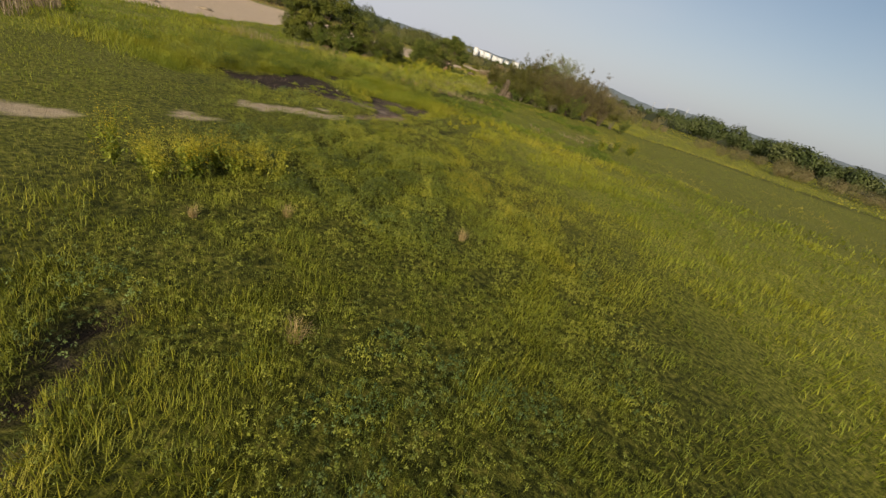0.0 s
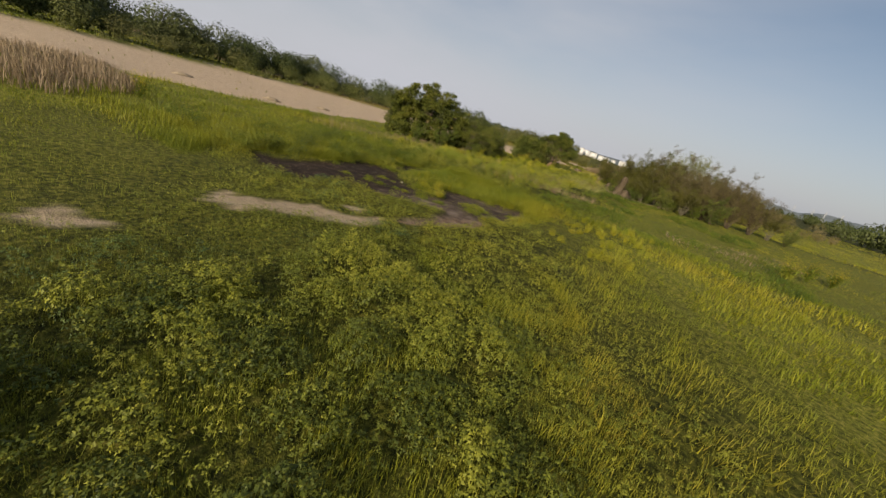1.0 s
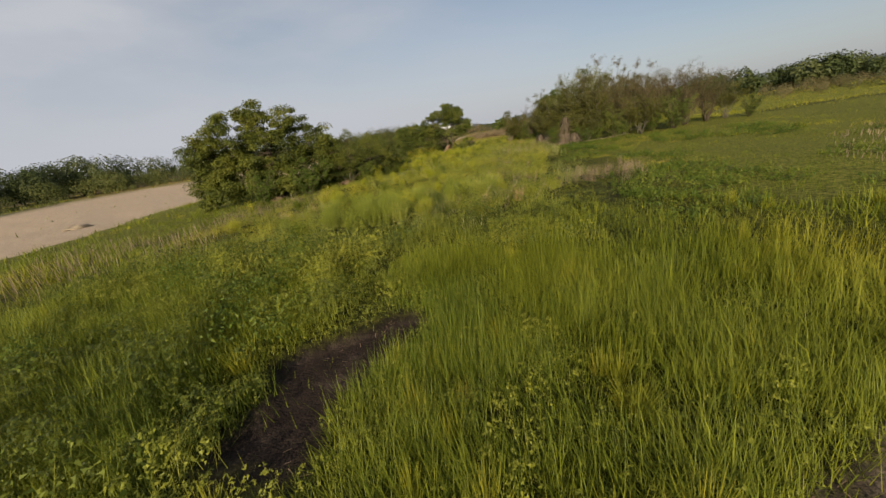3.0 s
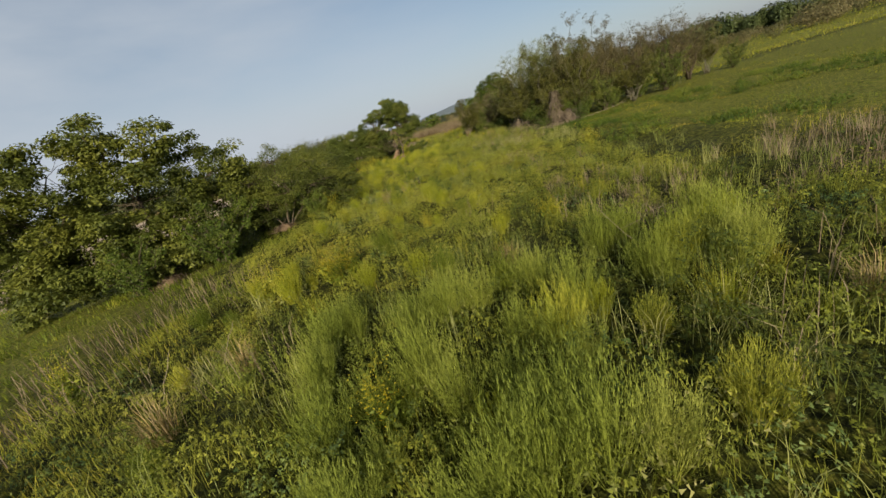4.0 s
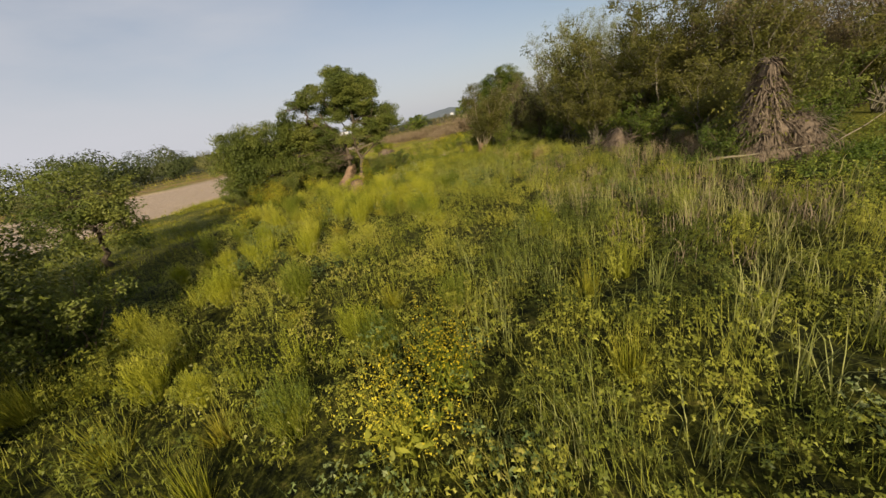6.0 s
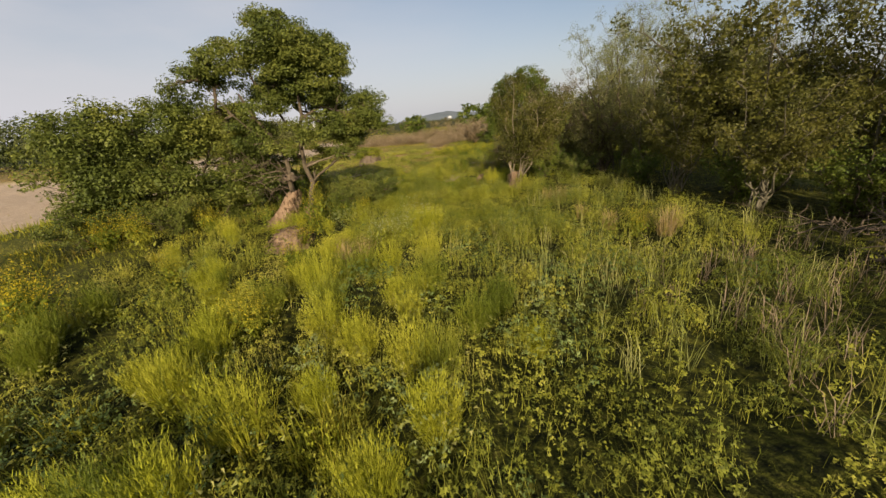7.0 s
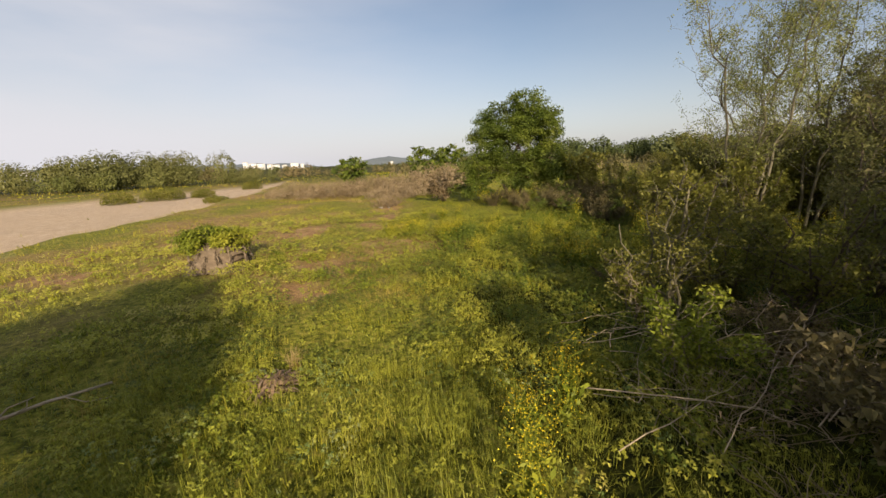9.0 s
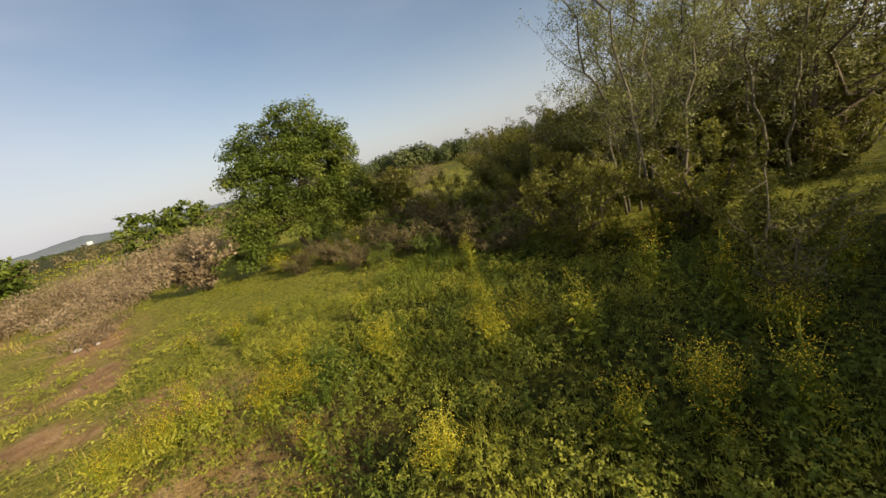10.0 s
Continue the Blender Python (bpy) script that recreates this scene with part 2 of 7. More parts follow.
def solid_material(name, colours, size=0.2, rough=0.85, relief=0.3, metal=0.0, stretch=(1, 1, 1), per_island=0.0):
    """Bark, wood, stone, plaster: a colour that varies at two scales, with relief."""
    m, n, l = nodes_of(name)
    co, mp, no, fine = n.new("ShaderNodeTexCoord"), n.new("ShaderNodeMapping"), n.new("ShaderNodeTexNoise"), n.new("ShaderNodeTexNoise")
    mp.inputs["Scale"].default_value = stretch
    no.inputs["Scale"].default_value, no.inputs["Detail"].default_value = 1 / size, 6
    fine.inputs["Scale"].default_value, fine.inputs["Detail"].default_value = 7 / size, 4
    l.new(co.outputs["Object"], mp.inputs["Vector"])
    l.new(mp.outputs["Vector"], no.inputs["Vector"])
    l.new(mp.outputs["Vector"], fine.inputs["Vector"])
    mixed = n.new("ShaderNodeMath")
    mixed.operation = "MULTIPLY_ADD"
    mixed.inputs[1].default_value = 0.4
    l.new(fine.outputs["Fac"], mixed.inputs[0])
    half = n.new("ShaderNodeMath")
    half.operation = "MULTIPLY_ADD"
    half.inputs[1].default_value = 0.6
    l.new(no.outputs["Fac"], half.inputs[0])
    if per_island:
        geo, isl = n.new("ShaderNodeNewGeometry"), n.new("ShaderNodeMath")
        isl.operation = "MULTIPLY_ADD"
        isl.inputs[1].default_value, isl.inputs[2].default_value = per_island, -per_island / 2
        l.new(geo.outputs["Random Per Island"], isl.inputs[0])
        l.new(isl.outputs[0], half.inputs[2])
    else:
        half.inputs[2].default_value = 0.0
    l.new(half.outputs[0], mixed.inputs[2])
    r = ramp(n, colours)
    l.new(mixed.outputs[0], r.inputs["Fac"])
    p, b, out = n.new("ShaderNodeBsdfPrincipled"), n.new("ShaderNodeBump"), n.new("ShaderNodeOutputMaterial")
    b.inputs["Strength"].default_value, b.inputs["Distance"].default_value = relief, size * 0.15
    l.new(fine.outputs["Fac"], b.inputs["Height"])
    l.new(b.outputs[0], p.inputs["Normal"])
    l.new(r.outputs["Color"], p.inputs["Base Color"])
    p.inputs["Roughness"].default_value, p.inputs["Metallic"].default_value = rough, metal
    p.inputs["Specular IOR Level"].default_value = 0.25
    l.new(p.outputs[0], out.inputs["Surface"])
    return m


def ground_material():
    """Litter and moss under the meadow, darkened for the shade between plants, dark river soil, pale sand, brown earth:
    mixed by what lies there.
    """
    m, n, l = nodes_of("meadow_ground")
    geo = n.new("ShaderNodeNewGeometry")

    def noise_at(scale, detail=5):
        t = n.new("ShaderNodeTexNoise")
        t.inputs["Scale"].default_value, t.inputs["Detail"].default_value = scale, detail
        l.new(geo.outputs["Position"], t.inputs["Vector"])
        return t.outputs["Fac"]

    def colours(fac, stops):
        r = ramp(n, stops)
        l.new(fac, r.inputs["Fac"])
        return r.outputs["Color"]

    mid, small, fine = noise_at(2.6, 7), noise_at(34, 5), noise_at(9, 8)
    # Litter colour taken down near black, so hollows between herbs look shaded.
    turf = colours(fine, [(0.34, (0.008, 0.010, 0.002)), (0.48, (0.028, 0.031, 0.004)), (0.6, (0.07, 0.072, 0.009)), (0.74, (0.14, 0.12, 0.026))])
    soil = colours(mid, [(0.3, (0.017, 0.0105, 0.008)), (0.54, (0.031, 0.0205, 0.015)), (0.74, (0.08, 0.056, 0.041))])
    sand = colours(mid, [(0.25, (0.37, 0.275, 0.185)), (0.55, (0.46, 0.35, 0.245)), (0.8, (0.54, 0.43, 0.32))])
    dusty = colours(mid, [(0.3, (0.085, 0.06, 0.045)), (0.5, (0.18, 0.13, 0.10)), (0.7, (0.31, 0.24, 0.19))])
    dried = n.new("ShaderNodeAttribute")
    dried.attribute_name = "dried"
    silt = n.new("ShaderNodeMix")
    silt.data_type = "RGBA"
    l.new(dried.outputs["Fac"], silt.inputs["Factor"])
    l.new(soil, silt.inputs["A"])
    l.new(dusty, silt.inputs["B"])
    soil = silt.outputs["Result"]
    earth = colours(mid, [(0.3, (0.19, 0.105, 0.05)), (0.55, (0.30, 0.18, 0.085)), (0.75, (0.38, 0.255, 0.13))])
    at = n.new("ShaderNodeAttribute")
    at.attribute_name = "lies"
    split = n.new("ShaderNodeSeparateColor")
    l.new(at.outputs["Color"], split.inputs["Color"])
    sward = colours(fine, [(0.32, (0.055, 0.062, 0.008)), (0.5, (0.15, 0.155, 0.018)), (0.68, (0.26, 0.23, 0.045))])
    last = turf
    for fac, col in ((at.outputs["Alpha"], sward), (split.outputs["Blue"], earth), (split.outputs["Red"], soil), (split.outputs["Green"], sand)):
        mix = n.new("ShaderNodeMix")
        mix.data_type = "RGBA"
        l.new(fac, mix.inputs["Factor"])
        l.new(last, mix.inputs["A"])
        l.new(col, mix.inputs["B"])
        last = mix.outputs["Result"]
    fleck = n.new("ShaderNodeMapRange")
    fleck.inputs["From Min"].default_value, fleck.inputs["From Max"].default_value = 0.3, 0.7
    fleck.inputs["To Min"].default_value, fleck.inputs["To Max"].default_value = 0.6, 1.4
    l.new(small, fleck.inputs["Value"])
    hsv = n.new("ShaderNodeHueSaturation")
    l.new(fleck.outputs[0], hsv.inputs["Value"])
    l.new(last, hsv.inputs["Color"])
    p, b, b2, out = n.new("ShaderNodeBsdfPrincipled"), n.new("ShaderNodeBump"), n.new("ShaderNodeBump"), n.new("ShaderNodeOutputMaterial")
    b.inputs["Strength"].default_value, b.inputs["Distance"].default_value = 0.7, 0.03
    b2.inputs["Strength"].default_value, b2.inputs["Distance"].default_value = 0.4, 0.06
    l.new(small, b.inputs["Height"])
    l.new(fine, b2.inputs["Height"])
    l.new(b2.outputs[0], b.inputs["Normal"])
    l.new(b.outputs[0], p.inputs["Normal"])
    l.new(hsv.outputs["Color"], p.inputs["Base Color"])
    p.inputs["Roughness"].default_value, p.inputs["Specular IOR Level"].default_value = 0.95, 0.15
    l.new(p.outputs[0], out.inputs["Surface"])
    return m


GRASS = [(0.0, (0.112, 0.148, 0.012)), (0.28, (0.215, 0.228, 0.016)), (0.5, (0.325, 0.29, 0.025)), (0.72, (0.37, 0.27, 0.065)), (1.0, (0.42, 0.31, 0.165))]
M_GROUND = ground_material()
M_GRASS = leaf_material("grass_blade", GRASS, 0.25, rough=0.6, attribute="dry")
M_WEED = leaf_material("weed_leaf", [(0.0, (0.085, 0.115, 0.010)), (0.5, (0.175, 0.205, 0.019)), (1.0, (0.34, 0.325, 0.038))], 0.28, rough=0.6)
M_HERB = leaf_material("herb_leaf", [(0.0, (0.062, 0.082, 0.012)), (0.25, (0.165, 0.184, 0.021)), (0.5, (0.28, 0.282, 0.031)), (0.75, (0.36, 0.34, 0.048)), (1.0, (0.41, 0.35, 0.10))], 0.28, rough=0.55, attribute="dry")
M_COOL = leaf_material("grey_green_leaf", [(0.0, (0.05, 0.085, 0.022)), (0.35, (0.105, 0.15, 0.036)), (0.7, (0.18, 0.225, 0.06)), (1.0, (0.28, 0.30, 0.12))], 0.22, rough=0.55, attribute="dry")
M_PALE_GRASS = leaf_material("pale_grass", [(0.0, (0.16, 0.19, 0.04)), (0.5, (0.27, 0.28, 0.07)), (1.0, (0.42, 0.38, 0.15))], 0.25)
M_FEATHER = leaf_material("feathery_leaf", [(0.0, (0.22, 0.25, 0.016)), (0.5, (0.34, 0.345, 0.024)), (1.0, (0.45, 0.42, 0.055))], 0.28, rough=0.65)
M_TAN = leaf_material("withered_willow_leaf", [(0.0, (0.085, 0.075, 0.026)), (0.5, (0.14, 0.115, 0.045)), (1.0, (0.21, 0.165, 0.08))], 0.3)
M_OAK = leaf_material("tree_leaf", [(0.0, (0.07, 0.095, 0.019)), (0.5, (0.13, 0.155, 0.028)), (1.0, (0.225, 0.235, 0.046))], 0.3)
M_DARK = leaf_material("dark_leaf", [(0.0, (0.055, 0.085, 0.013)), (0.5, (0.105, 0.14, 0.018)), (1.0, (0.18, 0.205, 0.03))], 0.28)
M_OLIVE = leaf_material("willow_leaf", [(0.0, (0.095, 0.10, 0.017)), (0.5, (0.165, 0.165, 0.026)), (1.0, (0.25, 0.23, 0.048))], 0.42)
M_WOOD = leaf_material("wood_willow_leaf", [(0.0, (0.065, 0.07, 0.014)), (0.5, (0.115, 0.115, 0.02)), (1.0, (0.18, 0.165, 0.038))], 0.38)
M_YOUNG = leaf_material("young_willow_leaf", [(0.0, (0.10, 0.105, 0.03)), (0.5, (0.165, 0.165, 0.05)), (1.0, (0.25, 0.24, 0.09))], 0.4)
M_SOFT = leaf_material("soft_plume", [(0.0, (0.18, 0.215, 0.028)), (0.5, (0.27, 0.30, 0.042)), (1.0, (0.37, 0.375, 0.075))], 0.3, rough=0.65)
M_BROWN = leaf_material("dead_leaf", [(0.0, (0.15, 0.11, 0.06)), (0.5, (0.25, 0.185, 0.105)), (1.0, (0.35, 0.27, 0.165))], 0.2)
M_BROAD = leaf_material("glossy_leaf", [(0.0, (0.05, 0.064, 0.012)), (0.5, (0.12, 0.137, 0.022)), (1.0, (0.225, 0.225, 0.036))], 0.28, rough=0.55)
M_YELLOW = leaf_material("yellow_petal", [(0.0, (0.50, 0.36, 0.012)), (0.5, (0.64, 0.50, 0.02)), (1.0, (0.70, 0.60, 0.06))], 0.3)
M_WHITE_PETAL = leaf_material("pale_flower", [(0.0, (0.40, 0.44, 0.22)), (1.0, (0.66, 0.66, 0.44))], 0.3)
M_FAR = leaf_material("far_leaf", [(0.0, (0.038, 0.055, 0.016)), (0.5, (0.07, 0.088, 0.023)), (1.0, (0.12, 0.13, 0.042))], 0.15, size=9)
M_REED = leaf_material("reed_stalk", [(0.0, (0.19, 0.135, 0.08)), (0.5, (0.29, 0.215, 0.135)), (1.0, (0.39, 0.30, 0.195))], 0.25)
M_SCRUB = leaf_material("far_scrub", [(0.0, (0.08, 0.095, 0.022)), (0.5, (0.13, 0.14, 0.034)), (1.0, (0.20, 0.19, 0.062))], 0.15, size=8)
M_PALE_LEAF = leaf_material("pale_poplar_leaf", [(0.0, (0.15, 0.17, 0.045)), (0.5, (0.23, 0.25, 0.07)), (1.0, (0.33, 0.33, 0.11))], 0.38)
M_POPLAR = leaf_material("poplar_wood_leaf", [(0.0, (0.09, 0.095, 0.026)), (0.5, (0.13, 0.132, 0.038)), (1.0, (0.18, 0.17, 0.06))], 0.15, size=10)
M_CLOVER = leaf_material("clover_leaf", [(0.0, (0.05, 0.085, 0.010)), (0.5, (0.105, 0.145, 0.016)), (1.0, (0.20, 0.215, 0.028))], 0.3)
M_FAR_BROWN = leaf_material("far_brush", [(0.0, (0.085, 0.085, 0.028)), (0.5, (0.15, 0.125, 0.05)), (1.0, (0.22, 0.165, 0.085))], 0.15, size=14)
M_BARK = solid_material("bark", [(0.25, (0.038, 0.029, 0.019)), (0.5, (0.10, 0.077, 0.05)), (0.75, (0.185, 0.145, 0.095))], 0.08, relief=0.8, stretch=(1, 1, 0.25))
M_GREY_BARK = solid_material("grey_bark", [(0.25, (0.06, 0.052, 0.033)), (0.5, (0.13, 0.115, 0.075)), (0.75, (0.22, 0.195, 0.135))], 0.06, relief=0.6, stretch=(1, 1, 0.3))
M_PALE_BARK = solid_material("pale_bark", [(0.25, (0.12, 0.095, 0.06)), (0.5, (0.24, 0.195, 0.13)), (0.75, (0.36, 0.30, 0.21))], 0.06, relief=0.6, stretch=(1, 1, 0.3))
M_STRAW = solid_material("flood_straw", [(0.2, (0.09, 0.057, 0.033)), (0.5, (0.22, 0.145, 0.088)), (0.8, (0.38, 0.265, 0.17))], 0.12, relief=0.6, per_island=0.5)
M_DEAD = solid_material("dead_wood", [(0.2, (0.20, 0.155, 0.10)), (0.5, (0.34, 0.27, 0.185)), (0.8, (0.46, 0.39, 0.29))], 0.06, relief=0.5, stretch=(1, 1, 0.3))
M_VINE = solid_material("dry_vine", [(0.2, (0.06, 0.045, 0.03)), (0.5, (0.135, 0.10, 0.067)), (0.8, (0.23, 0.18, 0.125))], 0.1, relief=0.6, per_island=0.5)
M_STONE = solid_material("pale_stone", [(0.25, (0.2, 0.18, 0.16)), (0.5, (0.31, 0.28, 0.25)), (0.75, (0.42, 0.39, 0.36))], 0.05, relief=0.5)
M_PLASTER = solid_material("white_render", [(0.2, (0.5, 0.5, 0.5)), (0.6, (0.62, 0.62, 0.62)), (0.9, (0.72, 0.72, 0.72))], 6.0, relief=0.05)
M_ROOF = solid_material("roof_sheet", [(0.2, (0.30, 0.28, 0.27)), (0.8, (0.46, 0.44, 0.43))], 4.0, relief=0.05)
M_GLASS = solid_material("window_glass", [(0.2, (0.05, 0.06, 0.07)), (0.8, (0.10, 0.12, 0.14))], 3.0, rough=0.2, relief=0.02)
M_STEEL = solid_material("galvanised_steel", [(0.2, (0.42, 0.43, 0.44)), (0.8, (0.6, 0.61, 0.62))], 1.0, rough=0.5, relief=0.05, metal=0.3)
# Pale blue-grey: the haze of distance is put into the hill colour.
M_HAZE_HILL = solid_material("haze_tinted_hill", [(0.3, (0.12, 0.145, 0.155)), (0.5, (0.16, 0.185, 0.195)), (0.7, (0.20, 0.225, 0.235))], 90.0, relief=0.4)


# ---- meshes ----
def mesh_of(name, verts, quads=None, tris=None, material=None, dry=None, smooth=False):
    """A mesh from arrays of corners and faces."""
    me = bpy.data.meshes.new(name)
    quads = np.zeros((0, 4), np.int32) if quads is None else np.asarray(quads, np.int32).reshape(-1, 4)
    tris = np.zeros((0, 3), np.int32) if tris is None else np.asarray(tris, np.int32).reshape(-1, 3)
    verts = np.asarray(verts, np.float32).reshape(-1, 3)
    loops = np.concatenate([quads.ravel(), tris.ravel()])
    starts = np.concatenate([np.arange(len(quads)) * 4, len(quads) * 4 + np.arange(len(tris)) * 3])
    me.vertices.add(len(verts))
    me.vertices.foreach_set("co", verts.ravel())
    me.loops.add(len(loops))
    me.loops.foreach_set("vertex_index", loops.astype(np.int32))
    me.polygons.add(len(starts))
    me.polygons.foreach_set("loop_start", starts.astype(np.int32))
    me.update(calc_edges=True)
    if smooth:
        me.polygons.foreach_set("use_smooth", np.ones(len(starts), bool))
    if dry is not None:
        a = me.attributes.new("dry", "FLOAT", "POINT")
        a.data.foreach_set("value", np.asarray(dry, np.float32))
    if material:
        me.materials.append(material)
    return me


CLOUDS = ("crown", "branch_mass", "twig_mass", "foliage", "flower_head", "stalk", "dead_wood", "tuft", "plume_mass")


def part(name, me, parent, label=""):
    """A mesh as one object under a thing or a part."""
    ob = new(name, me)
    ob.parent = parent
    return tagged(ob, label, kind="stuff" if name in CLOUDS else "")


def thing(name, place, label, category, group="", kind="", turn=0.0, size=1.0):
    ob = new(name)
    ob.empty_display_size = 0.3
    ob.matrix_basis = Matrix.Translation(place) @ Matrix.Rotation(turn, 4, "Z") @ Matrix.Scale(size, 4)
    return tagged(ob, label, category, group, kind)


class Shape:
    """Corners and faces gathered from pieces."""

    def __init__(self):
        self.v, self.q, self.t, self.n = [], [], [], 0

    def add(self, v, q=None, t=None):
        v = np.asarray(v, float).reshape(-1, 3)
        if q is not None:
            self.q.append(np.asarray(q).reshape(-1, 4) + self.n)
        if t is not None:
            self.t.append(np.asarray(t).reshape(-1, 3) + self.n)
        self.v.append(v)
        self.n += len(v)
        return self

    def mesh(self, name, material, smooth=False):
        return mesh_of(name, np.concatenate(self.v), np.concatenate(self.q) if self.q else None, np.concatenate(self.t) if self.t else None, material, smooth=smooth)

    def tube(self, points, radii, sides=6):
        """A tapered limb along a line."""
        pts = np.asarray(points, float)
        radii = np.interp(np.linspace(0, 1, len(pts)), np.linspace(0, 1, len(radii)), radii)
        way = np.gradient(pts, axis=0)
        way /= np.linalg.norm(way, axis=1, keepdims=True) + 1e-9
        ref = np.where(np.abs(way[:, 2:3]) > 0.9, [[1.0, 0, 0]], [[0, 0, 1.0]])
        u = np.cross(way, ref)
        u /= np.linalg.norm(u, axis=1, keepdims=True) + 1e-9
        w = np.cross(way, u)
        a = np.linspace(0, 2 * np.pi, sides, endpoint=False)
        ring = np.cos(a)[None, :, None] * u[:, None] + np.sin(a)[None, :, None] * w[:, None]
        v = (pts[:, None] + ring * radii[:, None, None]).reshape(-1, 3)
        k, s = np.meshgrid(np.arange(len(pts) - 1), np.arange(sides), indexing="ij")
        k, s = k.ravel(), s.ravel()
        e = (s + 1) % sides
        q = np.stack([k * sides + s, k * sides + e, (k + 1) * sides + e, (k + 1) * sides + s], 1)
        v = np.concatenate([v, pts[-1:], pts[:1]])
        tip, foot, m = len(v) - 2, len(v) - 1, (len(pts) - 1) * sides
        if sides == 3:
            return self.add(v[:-2], q)
        r = np.arange(sides)
        t = np.concatenate([np.stack([m + r, m + (r + 1) % sides, np.full(sides, tip)], 1), np.stack([(r + 1) % sides, r, np.full(sides, foot)], 1)])
        return self.add(v, q, t)

    def box(self, x0, y0, z0, x1, y1, z1):
        v = [(x, y, z) for z in (z0, z1) for y in (y0, y1) for x in (x0, x1)]
        return self.add(v, [(0, 2, 3, 1), (4, 5, 7, 6), (0, 1, 5, 4), (2, 6, 7, 3), (0, 4, 6, 2), (1, 3, 7, 5)])

    def leaves(self, at, size, rng, up=0.1, long=1.5, droop=0.0, facing=None, small=False):
        """Pointed, slightly folded leaves at the places given, turned at random or mostly to where they face; small ones are plain triangles."""
        at = np.asarray(at, float)
        n = len(at)
        size = np.broadcast_to(size, (n,)) * rng.uniform(0.7, 1.3, n)
        nrm = rng.normal(size=(n, 3))
        nrm /= np.linalg.norm(nrm, axis=1, keepdims=True)
        nrm[:, 2] = np.abs(nrm[:, 2]) + up
        if facing is not None:
            nrm = nrm * 0.75 + facing
        nrm /= np.linalg.norm(nrm, axis=1, keepdims=True)
        way = np.cross(nrm, rng.normal(size=(n, 3)))
        way[:, 2] -= droop
        way /= np.linalg.norm(way, axis=1, keepdims=True) + 1e-9
        side = np.cross(nrm, way)
        side /= np.linalg.norm(side, axis=1, keepdims=True) + 1e-9
        a, b = (way * size[:, None] * 0.5 * long), side * size[:, None] * 0.5
        if small:
            v = np.stack([at - a * 0.8 + b, at - a * 0.8 - b, at + a], 1).reshape(-1, 3)
            return self.add(v, None, np.arange(3 * n).reshape(-1, 3))
        fold = nrm * size[:, None] * 0.16
        v = np.stack([at - a, at - a * 0.05 + b + fold, at + a, at - a * 0.05 - b + fold], 1).reshape(-1, 3)
        return self.add(v, np.arange(4 * n).reshape(-1, 4))

    def blades(self, at, height, width, yaw, lean, bent=True):
        """Blades of grass."""
        v, q, t = blade_arrays(at, height, width, yaw, lean, bent)
        return self.add(v, q, t)


def blade_arrays(at, height, width, yaw, lean, bent=True):
    at = np.asarray(at, float)
    n = len(at)
    height, width, yaw, lean = (np.broadcast_to(np.asarray(a, float), (n,)) for a in (height, width, yaw, lean))
    d = np.stack([np.cos(yaw), np.sin(yaw), 0 * yaw], 1)
    s = np.stack([-np.sin(yaw), np.cos(yaw), 0 * yaw], 1) * (width / 2)[:, None]
    up = np.array([[0, 0, 1.0]])
    tip = at + up * (height * (1 - 0.35 * lean))[:, None] + d * (height * lean)[:, None]
    if not bent:
        return np.stack([at - s, at + s, tip], 1).reshape(-1, 3), None, np.arange(3 * n).reshape(-1, 3)
    mid = at + up * (height * 0.58)[:, None] + d * (height * lean * 0.32)[:, None]
    v = np.stack([at - s, at + s, mid + s * 0.85, mid - s * 0.85, tip], 1).reshape(-1, 3)
    b = np.arange(n)[:, None] * 5
    return v, b + [0, 1, 2, 3], b + [3, 2, 4]


def bent_line(a, b, rng, wob=0.08, n=6, sag=0.0):
    a, b = np.asarray(a, float), np.asarray(b, float)
    t = np.linspace(0, 1, n)[:, None]
    far = np.linalg.norm(b - a)
    off = rng.normal(size=(n, 3)) * wob * far * np.sin(np.pi * t) ** 0.7
    return a + (b - a) * t + off + np.array([[0, 0, 1.0]]) * sag * far * np.sin(np.pi * t)


def on(x, y, dz=0.0):
    return (x, y, float(ground(x, y)) + dz)


# ---- the ground ----
def spread_steps(fine, lo, hi, mid, mid_lo, mid_hi, most=3600, grow=1.25):
    inner = list(np.arange(lo, hi + 1e-6, fine))
    x, s = inner[-1], fine
    up = []
    while x < most:
        s = min(s * 1.12, mid) if x < mid_hi else s * grow
        x += s
        up.append(x)
    x, s, down = inner[0], fine, []
    while x > -most:
        s = min(s * 1.12, mid) if x > mid_lo else s * grow
        x -= s
        down.append(x)
    return np.array(down[::-1] + inner + up)


gx = spread_steps(0.25, -8, 8, 1.2, -45, 40)
gy = spread_steps(0.28, -48, 22, 0.6, -62, 52)
GX, GY = np.meshgrid(gx, gy)
GZ = ground(GX, GY)
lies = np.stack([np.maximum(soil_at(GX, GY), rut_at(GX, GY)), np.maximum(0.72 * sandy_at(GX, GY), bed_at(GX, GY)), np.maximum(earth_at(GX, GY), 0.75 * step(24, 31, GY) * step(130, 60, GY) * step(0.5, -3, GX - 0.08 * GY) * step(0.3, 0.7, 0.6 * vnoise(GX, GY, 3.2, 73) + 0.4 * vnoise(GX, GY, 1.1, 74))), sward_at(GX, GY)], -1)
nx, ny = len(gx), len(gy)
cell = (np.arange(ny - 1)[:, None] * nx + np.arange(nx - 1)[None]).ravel()
